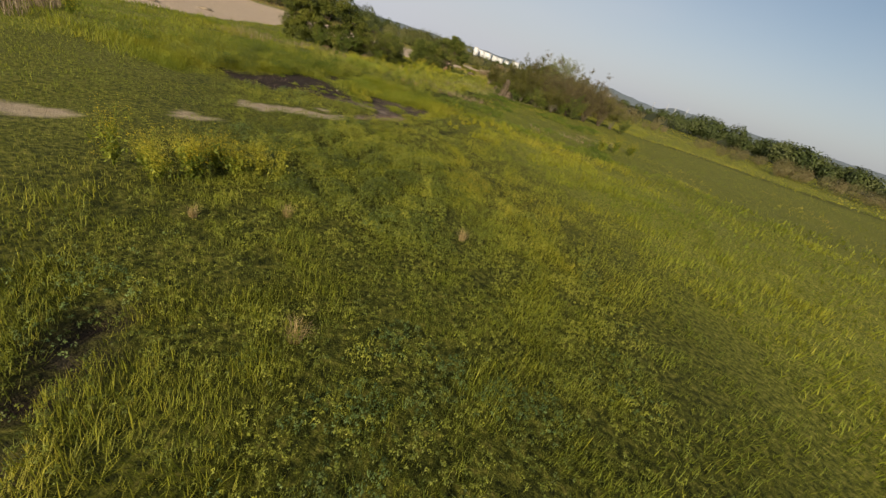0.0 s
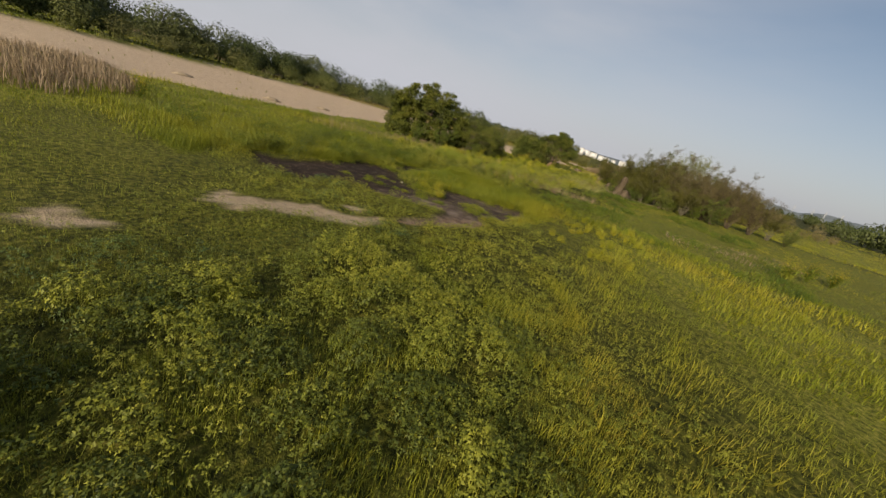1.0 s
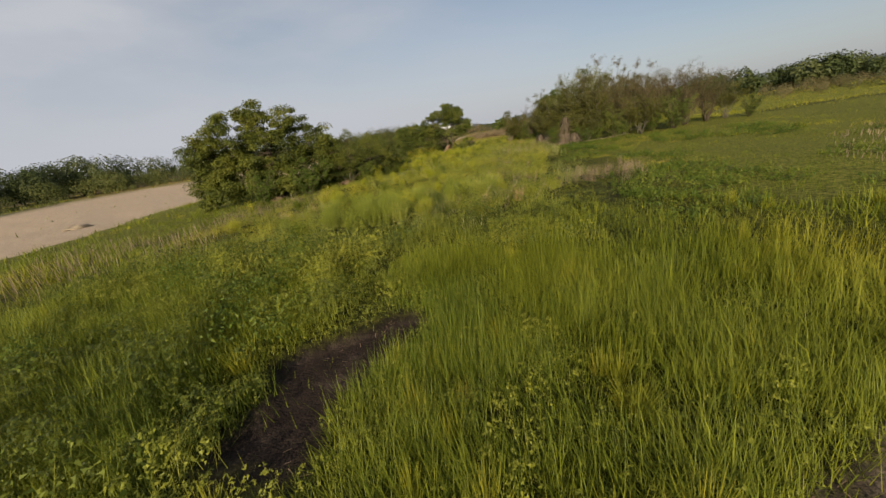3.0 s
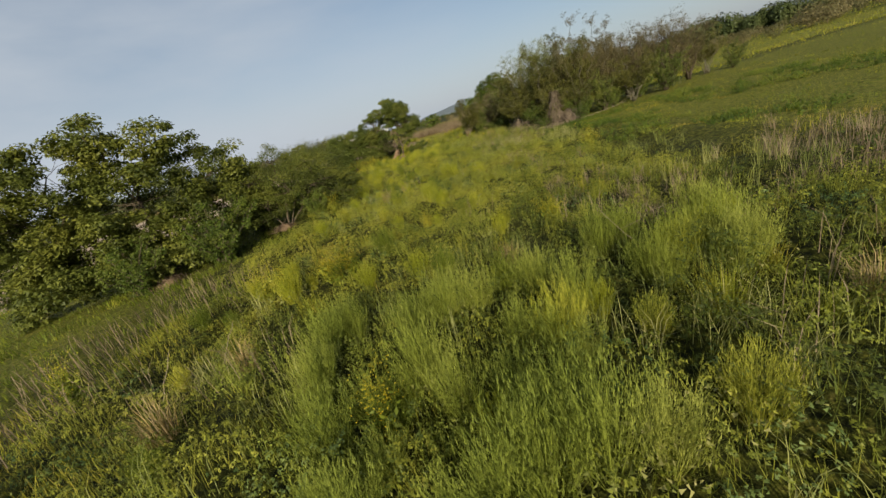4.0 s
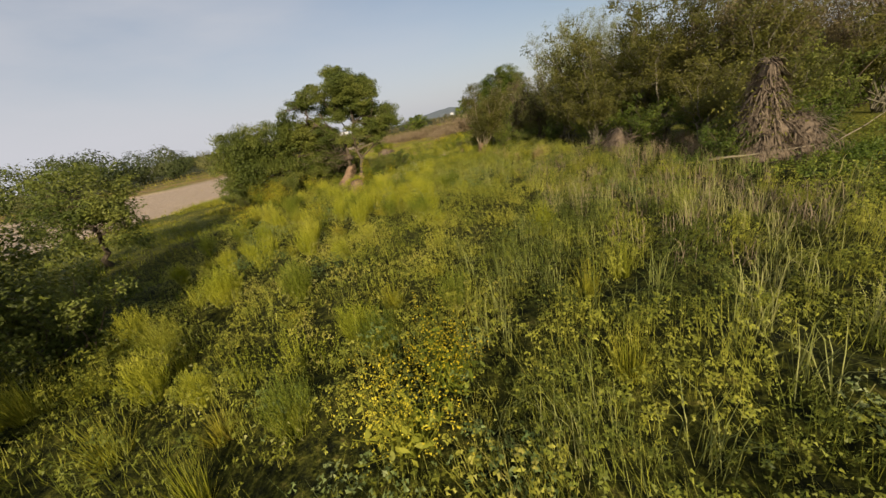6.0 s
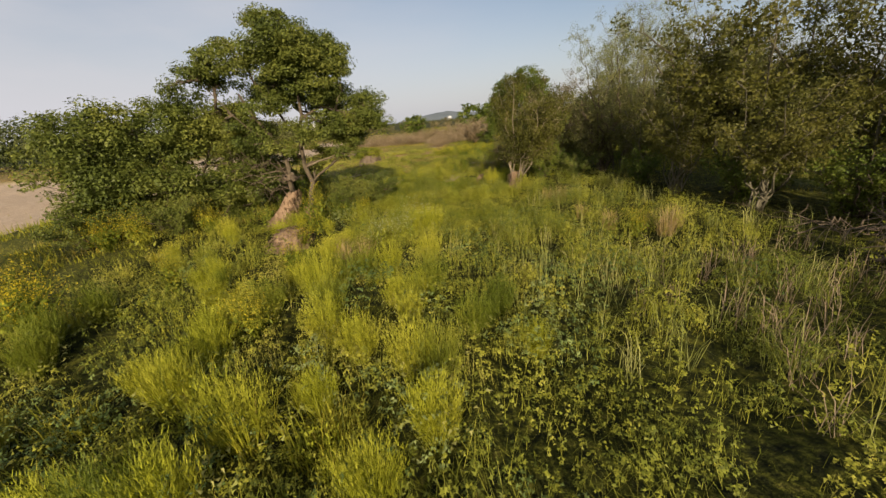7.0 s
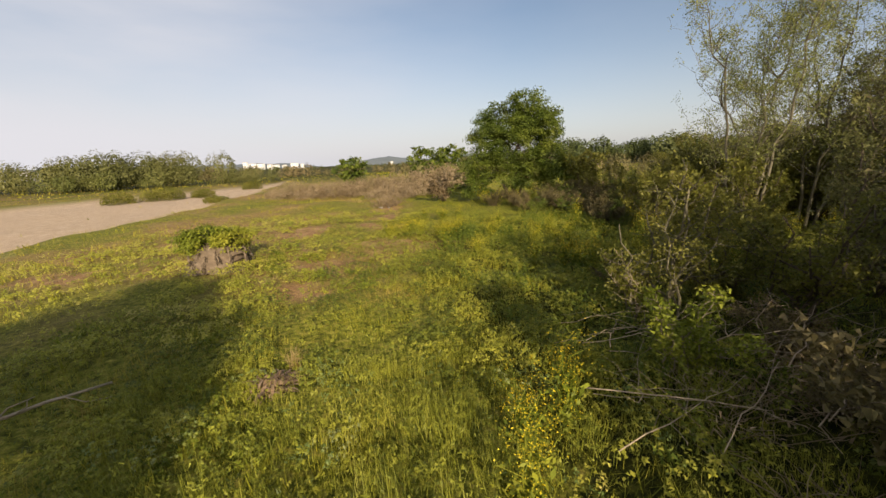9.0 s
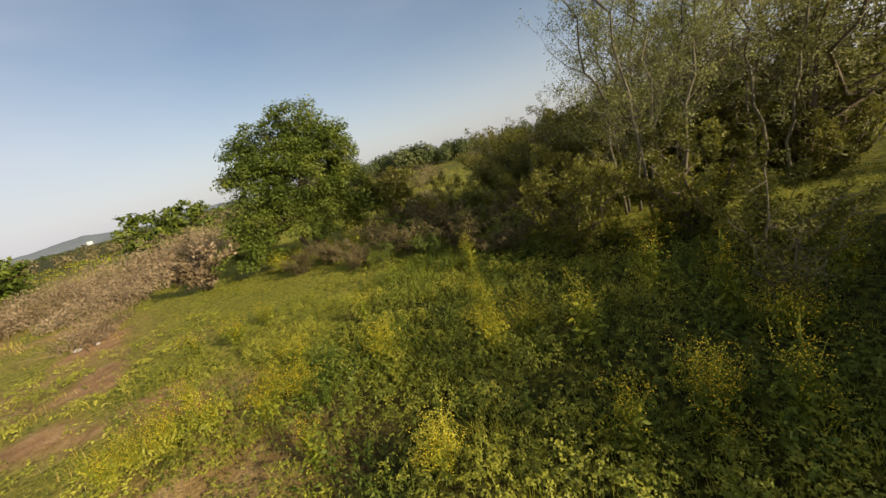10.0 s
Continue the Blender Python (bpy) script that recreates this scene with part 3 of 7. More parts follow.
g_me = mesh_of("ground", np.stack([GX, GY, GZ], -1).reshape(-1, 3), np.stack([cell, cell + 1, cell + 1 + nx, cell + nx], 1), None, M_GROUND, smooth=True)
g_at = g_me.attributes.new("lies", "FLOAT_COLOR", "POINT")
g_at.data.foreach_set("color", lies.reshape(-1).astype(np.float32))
g_dry = g_me.attributes.new("dried", "FLOAT", "POINT")
silted = (0.4 + 0.6 * step(-33.5, -36, GY)) * step(-41, -40, GY) * step(1.6, 4.2, GX + 1.2 * (vnoise(GX, GY, 1.6, 71) - 0.5)) * (0.45 + 0.55 * vnoise(GX, GY, 0.9, 72))
silted = np.maximum(silted, step(0.95, 0.45, near_line(GX, GY, STRIP) + 0.5 * (vnoise(GX, GY, 0.6, 75) - 0.5)))
g_dry.data.foreach_set("value", silted.ravel().astype(np.float32))
tagged(new("ground", g_me), "flat flood meadow with dark silt patches and a pale sand river bed", "ground", kind="structure")


# ---- grass ----
def meadow(x, y, rng):
    """Height of the grass, its dryness and its density at places of the plan."""
    n = len(x)
    low, mid, tuft = vnoise(x, y, 7, 21), vnoise(x, y, 2.2, 22), vnoise(x, y, 0.7, 23)
    clump = vnoise(x, y, 0.32, 24)
    h = 0.2 + 0.14 * (mid - 0.5) + 0.22 * (tuft - 0.5) + 0.16 * (clump - 0.5)
    dry = 0.2 + 0.26 * (low - 0.5) + 0.22 * (mid - 0.5)
    south = 1 - step(-30, -22, y)
    mown = mown_at(x, y)
    h = h * (1 - mown) + (0.10 + 0.06 * tuft) * mown
    dry = dry + 0.05 * mown
    bank = south * step(-1.4, -2.6, x + 1.0 * (mid - 0.5) - 0.06 * (y + 34)) * step(-9.5, -7, x) * step(-43, -41, y)
    h = h + 0.34 * bank * (0.5 + 0.8 * tuft)
    dry = dry - 0.02 * bank
    h = h * (1 - 0.4 * step(5.5, 6.8, x) * step(11, 9, x) * step(-40, -38, y) * step(-26, -28, y))
    beyond = step(-32.5, -31, y) * step(-24, -27, y) * step(-1, 0, x) * step(8, 6, x)
    h = h + 0.3 * beyond
    dry = dry - 0.02 * south + 0.04 * step(6, 12, x + 4 * (low - 0.5)) * south
    middle = step(-30, -22, y) * step(6, -2, y)
    h = h + 0.2 * middle * tuft
    dry = dry + middle * (0.15 * step(0.55, 0.8, low) - 0.05)
    north = step(-2, 6, y)
    h = h + 0.1 * north * tuft
    rank = step(-25, -21, y) * step(20, 15, y) * (1 - glade_at(x, y))
    h = h * (1 - rank * (0.35 + 0.3 * right_of(x, y, WEEDY, 1.0)))
    shade = right_of(x, y, RANK, 0.7) * step(19, 23, y) * step(12, 9, x)
    h = h * (1 - 0.4 * step(18, 22, y) * step(34, 28, y))
    glade = glade_at(x, y)
    dry = dry + 0.1 * step(10, 13, y) * step(30, 24, y) * (1 - glade) - 0.13 * glade
    h = h * (1 - 0.25 * glade) * (1 + glade * (clump + tuft - 0.9))
    past = step(24, 34, y)
    h = h * (1 - 0.5 * past * (1 - shade)) * (1 + 0.05 * shade)
    dry = dry + (0.12 * past + 0.16 * past * step(3, -2, x)) * (1 - shade)
    dry = dry + 0.25 * step(0.72, 0.9, vnoise(x, y, 1.4, 31)) * (0.3 + 0.7 * step(-28, -20, y))
    keep = 1 - np.maximum(np.maximum(soil_at(x, y), sandy_at(x, y)), bed_at(x, y)) * 0.985
    keep = keep * (1 - 0.45 * past * step(4, 1, x)) * (1 - 0.12 * rank * step(11, 8, y) * step(0.56, 0.36, clumps_at(x, y))) * (1 - 0.4 * rank * step(10, 6, y) * right_of(x, y, WEEDY, 1.0) * step(6, 4, near_line(x, y, MIDDLE))) * (1 - 0.2 * rank) * (1 - 0.75 * earth_at(x, y)) * (1 - 0.9 * rut_at(x, y)) * (0.4 + 0.5 * tuft + 0.45 * clump)
    dry = dry + 0.25 * earth_at(x, y)
    return np.clip(h, 0.06, 1.2), np.clip(dry + rng.normal(0, 0.07, n), 0.02, 0.98), keep


def grass(name, label, per_m2, lo, hi, width, tall, bent, seed, box):
    """All blades whose place lies between two distances from the middle line of the plan."""
    rng = np.random.default_rng(seed)
    x0, x1, y0, y1 = box
    n = int(per_m2 * (x1 - x0) * (y1 - y0))
    x, y = rng.uniform(x0, x1, n), rng.uniform(y0, y1, n)
    d = near_line(x, y, MIDDLE)
    ok = (d >= lo) & (d < hi)
    x, y = x[ok], y[ok]
    h, dry, keep = meadow(x, y, rng)
    ok = rng.uniform(size=len(x)) < keep
    x, y, h, dry = x[ok], y[ok], h[ok] * tall, dry[ok]
    n = len(x)
    h = h * rng.uniform(0.55, 1.35, n)
    swirl = 6.3 * vnoise(x, y, 0.8, 41) + rng.normal(0, 1.5, n)
    lean = np.clip(0.3 + 0.4 * vnoise(x, y, 0.9, 42) + rng.normal(0, 0.24, n), 0.03, 0.95)
    v, q, t = blade_arrays(np.stack([x, y, ground(x, y) - 0.02], 1), h, width * rng.uniform(0.6, 1.4, n) * np.clip(h / 0.22, 0.4, 1.15), swirl, lean, bent)
    me = mesh_of(name, v, q, t, M_GRASS, np.repeat(dry, 5 if bent else 3))
    return tagged(new(name, me), label, "grass", kind="stuff")


grass("meadow_grass", "lush green meadow grass with yellowing tips", 240, 0, 4.2, 0.0075, 0.8, False, 1, (-8, 19, -62, 42))
grass("turf_grass", "short dense green turf of fine blades", 900, 0, 4.6, 0.0092, 0.65, False, 9, (-4, 20, -61, -26))
grass("turf_grass", "dense green turf past the trees", 380, 0, 4.8, 0.008, 0.8, False, 10, (-8, 8, 18, 36))
grass("meadow_grass", "broader bent grass blades standing in loose tufts", 14, 0, 8.0, 0.010, 0.95, True, 5, (-12, 23, -64, 47))
grass("meadow_grass", "green meadow grass beside the way", 250, 4.2, 9, 0.011, 0.9, False, 2, (-13, 24, -66, 47))
grass("bank_grass", "tall bright green grass and weeds on the bank beside the silt", 560, 2.2, 9.5, 0.009, 1.2, False, 12, (-10, -1.2, -42, -26))
grass("bank_grass", "tall bright green grass round the far end of the silt", 420, 0, 7, 0.0085, 0.95, False, 13, (-1.2, 7.5, -33, -26))
grass("meadow_grass", "fine pale green grass between the trees", 420, 0, 4.0, 0.0065, 1.0, False, 8, (-5, 2.5, 11, 21))
grass("meadow_grass", "tall green meadow grass away from the way", 135, 9, 16, 0.023, 1.0, False, 7, (-20, 32, -68, 54))
grass("far_grass", "rough yellow-green grass across the meadow", 48, 16, 28, 0.035, 1.05, False, 3, (-32, 44, -70, 66))
grass("far_grass", "rough olive grass farther across the meadow", 7, 28, 60, 0.085, 1.2, False, 6, (-64, 76, -60, 98))
grass("far_grass", "olive grass on the far meadow", 1.6, 60, 130, 0.24, 1.4, False, 4, (-120, 140, -60, 160))


# ---- trees and bushes ----
def crown_points(lobes, clumps, per, spread, rng, shell=0.5):
    """Places of leaves in clumps through the lobes of a crown, and the clumps' own places."""
    vol = np.array([r[0] * r[1] * r[2] for _, r in lobes]) ** 0.75
    share = np.maximum((clumps * vol / vol.sum()).astype(int), 4)
    heads, owner = [], []
    for k, ((c, r), m) in enumerate(zip(lobes, share)):
        u = rng.normal(size=(m, 3))
        u /= np.linalg.norm(u, axis=1, keepdims=True)
        u *= (shell + (1 - shell) * rng.uniform(size=(m, 1)) ** 0.6) * (1 + 0.16 * rng.normal(size=(m, 1)))
        heads.append(np.asarray(c) + u * np.asarray(r))
        owner += [k] * m
    heads = np.concatenate(heads)
    heads[:, 2] = np.maximum(heads[:, 2], 0.12)
    ball = rng.normal(size=(len(heads) * per, 3))
    ball *= (rng.uniform(size=(len(ball), 1)) ** 0.45 * 1.75) / np.linalg.norm(ball, axis=1, keepdims=True)
    swell = np.repeat(rng.uniform(0.6, 1.2, (len(heads), 1)), per, 0)
    at = np.repeat(heads, per, 0) + ball * swell * np.array([1, 1, 0.6]) * spread
    at[:, 2] = np.maximum(at[:, 2], 0.05)
    face = (at - np.repeat(heads, per, 0)) / spread * [0.5, 0.5, 0.7] + [0, 0, 0.35]
    return at, heads, np.array(owner), face


def tree(name, place, label, category, trunks, lobes, clumps, per, leaf, size, spread=0.2, bark=None, shell=0.5, seed=1, group="", long=1.5, twig=0.5, droop=0.1, turn=0.0, scale=1.0, small=True):
    """A tree: trunks as lines with their thickness, limbs into the lobes of the crown, and leaves in clumps."""
    rng = np.random.default_rng(seed)
    bark = bark or M_BARK
    ob = thing(name, place, label, category, group, turn=turn, size=scale)
    joints = []
    for line, r0, r1 in trunks:
        line = np.asarray(line, float)
        fine = np.stack([np.interp(np.linspace(0, 1, 10), np.linspace(0, 1, len(line)), line[:, k]) for k in range(3)], 1)
        fine[1:-1] += rng.normal(size=(8, 3)) * r0 * 0.35
        foot = np.linspace(r0, r1, 10)
        foot[0] *= 1.35
        part("trunk", Shape().tube(fine, foot, 8).mesh("trunk", bark, True), ob)
        joints += list(fine[3:])
    joints = np.array(joints)
    at, heads, owner, face = crown_points(lobes, clumps, per, spread, rng, shell)
    wood = Shape()
    for k, (c, r) in enumerate(lobes):
        c = np.asarray(c, float)
        a = joints[np.argmin(np.linalg.norm((joints - c) * [1, 1, 1.0] + [0, 0, 0.3], axis=1))]
        limb = bent_line(a, c, rng, 0.07, 6)
        wood.tube(limb, [0.045, 0.02], 5)
        for h in heads[owner == k]:
            if rng.uniform() < twig:
                b = limb[rng.integers(2, 6)]
                wood.tube(bent_line(b, h, rng, 0.09, 4), [0.014, 0.004], 3)
    part("branch_mass", wood.mesh("branch_mass", bark, True), ob)
    part("crown", Shape().leaves(at, size, rng, long=long * (1.15 if small else 1.0), droop=droop, facing=face, small=small).mesh("crown", leaf), ob)
    return ob


def shrub(name, place, label, seed, height, wide, stems, leaf, n_leaf, size, bark, category="bush", group="", sparse=0.3, long=1.9, turn=0.0, upright=0.5, thick=0.012, wob=0.05, lean=(0, 0)):
    """A many-stemmed bush or young tree: stems that fan from the foot, each with side twigs that carry its leaves."""
    rng = np.random.default_rng(seed)
    ob = thing(name, place, label, category, group, turn=turn)
    leaf_at = []
    twigs = Shape()
    for s in range(stems):
        a = rng.uniform(0, 2 * np.pi)
        out = wide * rng.uniform(0.1, 1.0) ** upright
        tall = height * rng.uniform(0.62, 1.0) * (1 - 0.25 * (out / wide) ** 2)
        foot = np.array([np.cos(a), np.sin(a), 0]) * rng.uniform(0.02, 0.18)
        tip = np.array([np.cos(a) * out + lean[0], np.sin(a) * out + lean[1], tall])
        line = bent_line(foot, tip, rng, wob, 9)
        line[1:-1, :2] -= (np.array([np.cos(a), np.sin(a)]) * out * 0.14)[None] * np.sin(np.pi * np.linspace(0, 1, 9))[1:-1, None]
        r = thick * height * rng.uniform(0.6, 1.2)
        part("stem", Shape().tube(line, [r, r * 0.25], 5).mesh("stem", bark, True), ob)
        for k in range(int(9 + 2 * height)):
            t = rng.uniform(sparse, 1.0)
            i = t * 8
            b = line[int(i)] * (1 - i % 1) + line[min(int(i) + 1, 8)] * (i % 1)
            w = rng.normal(size=3) * [1, 1, 0.5] + [0, 0, 0.45]
            w /= np.linalg.norm(w)
            far = rng.uniform(0.16, 0.42) * height * 0.45 * (1.25 - 0.6 * t)
            run = bent_line(b, b + w * far, rng, 0.08, 3, sag=-0.04)
            twigs.tube(run, [0.008, 0.003], 3)
            leaf_at.append(run[1:])
    part("twig_mass", twigs.mesh("twig_mass", bark, True), ob)
    pts = np.concatenate(leaf_at)
    pts = pts[rng.integers(0, len(pts), n_leaf)] + rng.uniform(-1.6, 1.6, size=(n_leaf, 3)) * 0.085 * (0.5 + 0.12 * height)
    pts[:, 2] = np.maximum(pts[:, 2], 0.04)
    part("foliage", Shape().leaves(pts, size * 1.08, rng, long=long, small=True).mesh("foliage", leaf), ob)
    return ob


def spin(x, y, turn, size, dz=0.0, tall=1.0):
    return Matrix.Translation(on(x, y, dz)) @ Matrix.Rotation(turn, 4, "Z") @ Matrix.Diagonal((size, size, size * tall, 1))


# the tall tree with two trunks beside the way
oak = tree("oak_tree", on(-6.6, 14.4, -0.05), "leafy green tree with two trunks wrapped in flood straw", "tree",
           [([(-0.62, 0, 0), (-0.35, 0, 0.5), (-0.05, 0.0, 1.0), (0.0, 0, 1.5), (-0.1, 0, 2.2), (-0.5, 0.1, 3.0), (-1.0, 0.1, 3.9)], 0.12, 0.03),
            ([(0.36, -0.05, -0.3), (0.55, 0, 0.7), (0.6, 0, 1.25), (0.4, 0, 1.95), (0.55, 0.0, 2.8), (0.7, 0, 3.4), (0.75, 0.1, 4.6)], 0.1, 0.03),
            ([(0.4, 0, 2.0), (0.0, -0.1, 2.3), (-0.42, -0.15, 2.57), (-1.1, -0.2, 3.2), (-1.9, -0.1, 4.3)], 0.045, 0.008),
            ([(0.58, 0, 2.8), (0.14, 0.1, 3.06), (-0.5, 0.1, 4.2), (-0.7, 0.1, 4.9)], 0.04, 0.02),
            ([(0.65, 0, 3.1), (1.2, 0.3, 3.4), (1.8, 0.6, 3.2), (2.4, 0.7, 3.1)], 0.04, 0.02),
            ([(0.55, 0, 2.7), (0.6, 0.9, 3.0), (0.9, 1.8, 3.2), (1.2, 2.6, 3.2)], 0.045, 0.02)],
           [((0.3, 0.0, 5.55), (0.75, 0.8, 0.42)), ((0.9, -0.5, 4.35), (0.7, 0.5, 0.5)), ((0.54, -0.60, 4.95), (0.85, 0.91, 0.5)), ((1.09, 0.50, 4.9), (0.86, 0.95, 0.5)), ((-0.64, 0.00, 4.85), (0.71, 0.78, 0.45)), ((0.55, -0.30, 4.72), (0.81, 0.89, 0.59)),
            ((1.36, 0.60, 4.89), (0.74, 0.81, 0.53)), ((-1.37, -0.30, 4.72), (0.55, 0.60, 0.39)), ((-2.15, 0.00, 4.67), (0.42, 0.46, 0.30)), ((-2.90, 0.10, 4.26), (0.29, 0.32, 0.21)),
            ((-1.68, 0.40, 4.34), (0.48, 0.53, 0.35)), ((-0.01, 0.70, 4.15), (0.76, 0.84, 0.55)), ((1.20, -0.20, 4.05), (0.69, 0.76, 0.50)), ((1.81, 0.30, 4.42), (0.48, 0.53, 0.35)),
            ((1.45, 0.60, 3.81), (0.51, 0.56, 0.37)), ((0.21, 0.90, 3.77), (0.53, 0.58, 0.38)), ((-0.13, -0.50, 3.53), (0.49, 0.54, 0.35)), ((-1.6, 0.80, 3.44), (0.62, 0.7, 0.42)),
            ((-0.88, 0.20, 2.94), (0.46, 0.50, 0.33)), ((-1.95, 0.90, 2.91), (0.6, 0.65, 0.4)), ((-2.3, 2.0, 2.7), (0.75, 0.8, 0.42)), ((-1.5, 1.7, 2.2), (0.6, 0.6, 0.32)), ((-2.9, 1.4, 3.0), (0.6, 0.7, 0.4)), ((2.50, 0.70, 3.33), (0.57, 0.63, 0.41)), ((2.05, 0.70, 2.90), (0.49, 0.54, 0.35)),
            ((2.73, 0.70, 2.77), (0.40, 0.44, 0.29)), ((1.54, 0.70, 2.73), (0.40, 0.44, 0.29)), ((0.95, 0.70, 1.90), (0.41, 0.45, 0.30)), ((1.58, 0.70, 2.35), (0.41, 0.45, 0.29)),
            ((0.61, 0.70, 1.67), (0.35, 0.39, 0.25)), ((-0.49, 0.70, 2.84), (0.34, 0.37, 0.24)), ((0.7, -0.6, 2.7), (0.5, 0.4, 0.35)), ((1.3, -0.3, 2.95), (0.5, 0.5, 0.35)), ((1.7, 0.2, 2.1), (0.4, 0.4, 0.25)), ((0.1, -0.5, 2.35), (0.4, 0.4, 0.26)), ((-0.7, -0.4, 2.5), (0.45, 0.4, 0.28)), ((1.6, 2.2, 3.2), (0.6, 0.7, 0.4)), ((1.0, 2.0, 3.8), (0.8, 0.8, 0.5)), ((2.35, 2.55, 3.15), (0.48, 0.55, 0.4)), ((2.1, 2.3, 3.7), (0.5, 0.5, 0.35)), ((2.1, 2.9, 2.7), (0.5, 0.5, 0.36)), ((1.7, 3.1, 2.3), (0.45, 0.5, 0.28)), ((0.9, 3.0, 2.6), (0.5, 0.6, 0.3)), ((-0.8, 2.0, 4.2), (0.8, 0.8, 0.45)), ((-1.4, 2.0, 2.9), (0.8, 0.7, 0.4))],
           760, 195, M_OAK, 0.043, 0.2, shell=0.34, seed=11, twig=0.7, droop=0.25)
# bare dead twigs low on the oak
rng = np.random.default_rng(77)
dead = Shape()
for k in range(11):
    a = np.array([-0.05, 0, rng.uniform(1.0, 1.8)])
    w = np.array([-rng.uniform(0.6, 2.1), rng.normal(0, 0.6), rng.uniform(-0.1, 0.7)])
    run = bent_line(a, a + w, rng, 0.1, 7, sag=rng.uniform(-0.1, 0.15))
    dead.tube(run, [rng.uniform(0.012, 0.024), 0.004], 4)
    for j in range(4):
        b = run[rng.integers(2, 7)]
        dead.tube(bent_line(b, b + rng.normal(size=3) * [0.3, 0.3, 0.3], rng, 0.12, 4), [0.007, 0.002], 3)
run = bent_line((0.5, 0, 1.7), (2.05, 0.1, 1.95), rng, 0.05, 7, sag=0.08)
dead.tube(run, [0.03, 0.008], 5)
for j in range(8):
    dead.tube(bent_line(run[rng.integers(2, 7)], run[rng.integers(2, 7)] + rng.normal(size=3) * [0.4, 0.3, 0.25], rng, 0.08, 4), [0.01, 0.004], 3)
part("dead_wood", dead.mesh("dead_wood", M_VINE, True), oak, "bare grey dead branches")


def straw_heap(name, place, label, top_r, foot_r, height, count, seed, parent=None, material=None, lean=(0, 0), long=0.5, flat=1.0, category="debris", loose=0.3):
    """Matted straw that a flood has left: a lumpy core with loose strands hanging over it."""
    rng = np.random.default_rng(seed)
    material = material or M_STRAW
    s = Shape()
    rings, sides = 8, 14
    a = np.linspace(0, 2 * np.pi, sides, endpoint=False)
    v = []
    for k in range(rings):
        t = k / (rings - 1)
        r = (foot_r + (top_r - foot_r) * t ** 0.7) if top_r > 0.05 else foot_r * np.sqrt(max(1 - t * t, 0.0)) + 0.01
        r = r * (1 + 0.16 * rng.normal(size=sides))
        v.append(np.stack([np.cos(a) * r + lean[0] * t, np.sin(a) * r * flat + lean[1] * t, np.full(sides, height * t) + 0.03 * rng.normal(size=sides)], 1))
    v = np.concatenate(v)
    k, e = np.meshgrid(np.arange(rings - 1), np.arange(sides), indexing="ij")
    k, e = k.ravel(), e.ravel()
    f = (e + 1) % sides
    s.add(np.concatenate([v, v[-sides:].mean(0, keepdims=True)]), np.stack([k * sides + e, k * sides + f, (k + 1) * sides + f, (k + 1) * sides + e], 1),
          np.stack([(rings - 1) * sides + np.arange(sides), (rings - 1) * sides + (np.arange(sides) + 1) % sides, np.full(sides, rings * sides)], 1))
    pick = v[rng.integers(0, len(v), count)] * [1.06, 1.06, 1.0]
    ang = np.arctan2(pick[:, 1], pick[:, 0]) + rng.normal(0, 0.6, count)
    for p, g in zip(pick, ang):
        far = long * rng.uniform(0.3, 1.0)
        w = np.array([np.cos(g) * rng.uniform(0.0, loose), np.sin(g) * rng.uniform(0.0, loose), rng.uniform(-1.0, 0.1)]) if top_r > 0.05 else np.array([np.cos(g), np.sin(g), rng.normal(0, 0.25) - 0.3])
        q = p + w * far
        q[2] = max(q[2], 0.02)
        side = np.array([-np.sin(g), np.cos(g), 0]) * rng.uniform(0.006, 0.016)
        m = (p + q) / 2 + [np.cos(g) * 0.04, np.sin(g) * 0.04, 0.03]
        s.add([p - side, p + side, m + side, m - side, q], [(0, 1, 2, 3)], [(3, 2, 4)])
    me = s.mesh(name, material)
    if parent:
        ob = part(name, me, parent)
        ob.matrix_basis = Matrix.Translation(place)
        return tagged(ob, label)
    ob = new(name, me)
    ob.matrix_basis = Matrix.Translation(place)
    return tagged(ob, label, category)


straw_heap("straw_skirt", (-0.62, 0, -0.05), "matted flood straw round the trunk", 0.14, 0.46, 1.05, 1000, 3, oak, lean=(0.58, 0), long=0.5)
straw_heap("straw_skirt", (0.42, -0.04, -0.05), "matted flood straw round the trunk", 0.13, 0.22, 0.5, 320, 4, oak, long=0.4)
straw_heap("straw_clump", (-0.05, 0.05, 1.35), "flood straw caught in a fork", 0.02, 0.2, 0.2, 110, 5, oak, material=M_VINE)
straw_heap("debris_mound", on(-6.05, 11.55), "rounded mound of matted pinkish-brown flood straw", 0.02, 0.44, 0.5, 1100, 6, long=0.16)
straw_heap("debris_mound", on(-0.05, 18.2), "small pile of tan flood straw on grass", 0.07, 0.17, 0.4, 420, 7, long=0.18, lean=(0.1, 0.05), loose=0.3)
straw_heap("debris_mound", on(-3.2, 23.8), "small bleached tuft of straw in the grass", 0.02, 0.16, 0.12, 140, 13, long=0.3)
straw_heap("debris_mound", on(-4.9, 16.6), "tangle of tan flood straw under the tree", 0.02, 0.36, 0.36, 200, 8, long=0.35)

low_bush = shrub("bush", on(-4.3, 15.6), "low leafy green bush at the foot of trees", 27, 1.4, 1.1, 14, M_OAK, 8500, 0.028, M_BARK, "bush", "low bushes under trees", 0.1)
for x, y, s in ((-4.9, 15.2, 0.85), (-5.5, 16.1, 0.9), (-7.0, 18.4, 0.8), (-9.3, 15.6, 1.3), (-10.0, 13.9, 1.0), (-12.6, 14.0, 1.2), (3.9, 17.4, 0.9), (-9.0, -1.0, 1.2)):
    copy_thing(low_bush, spin(x, y, x * 3.7, s))
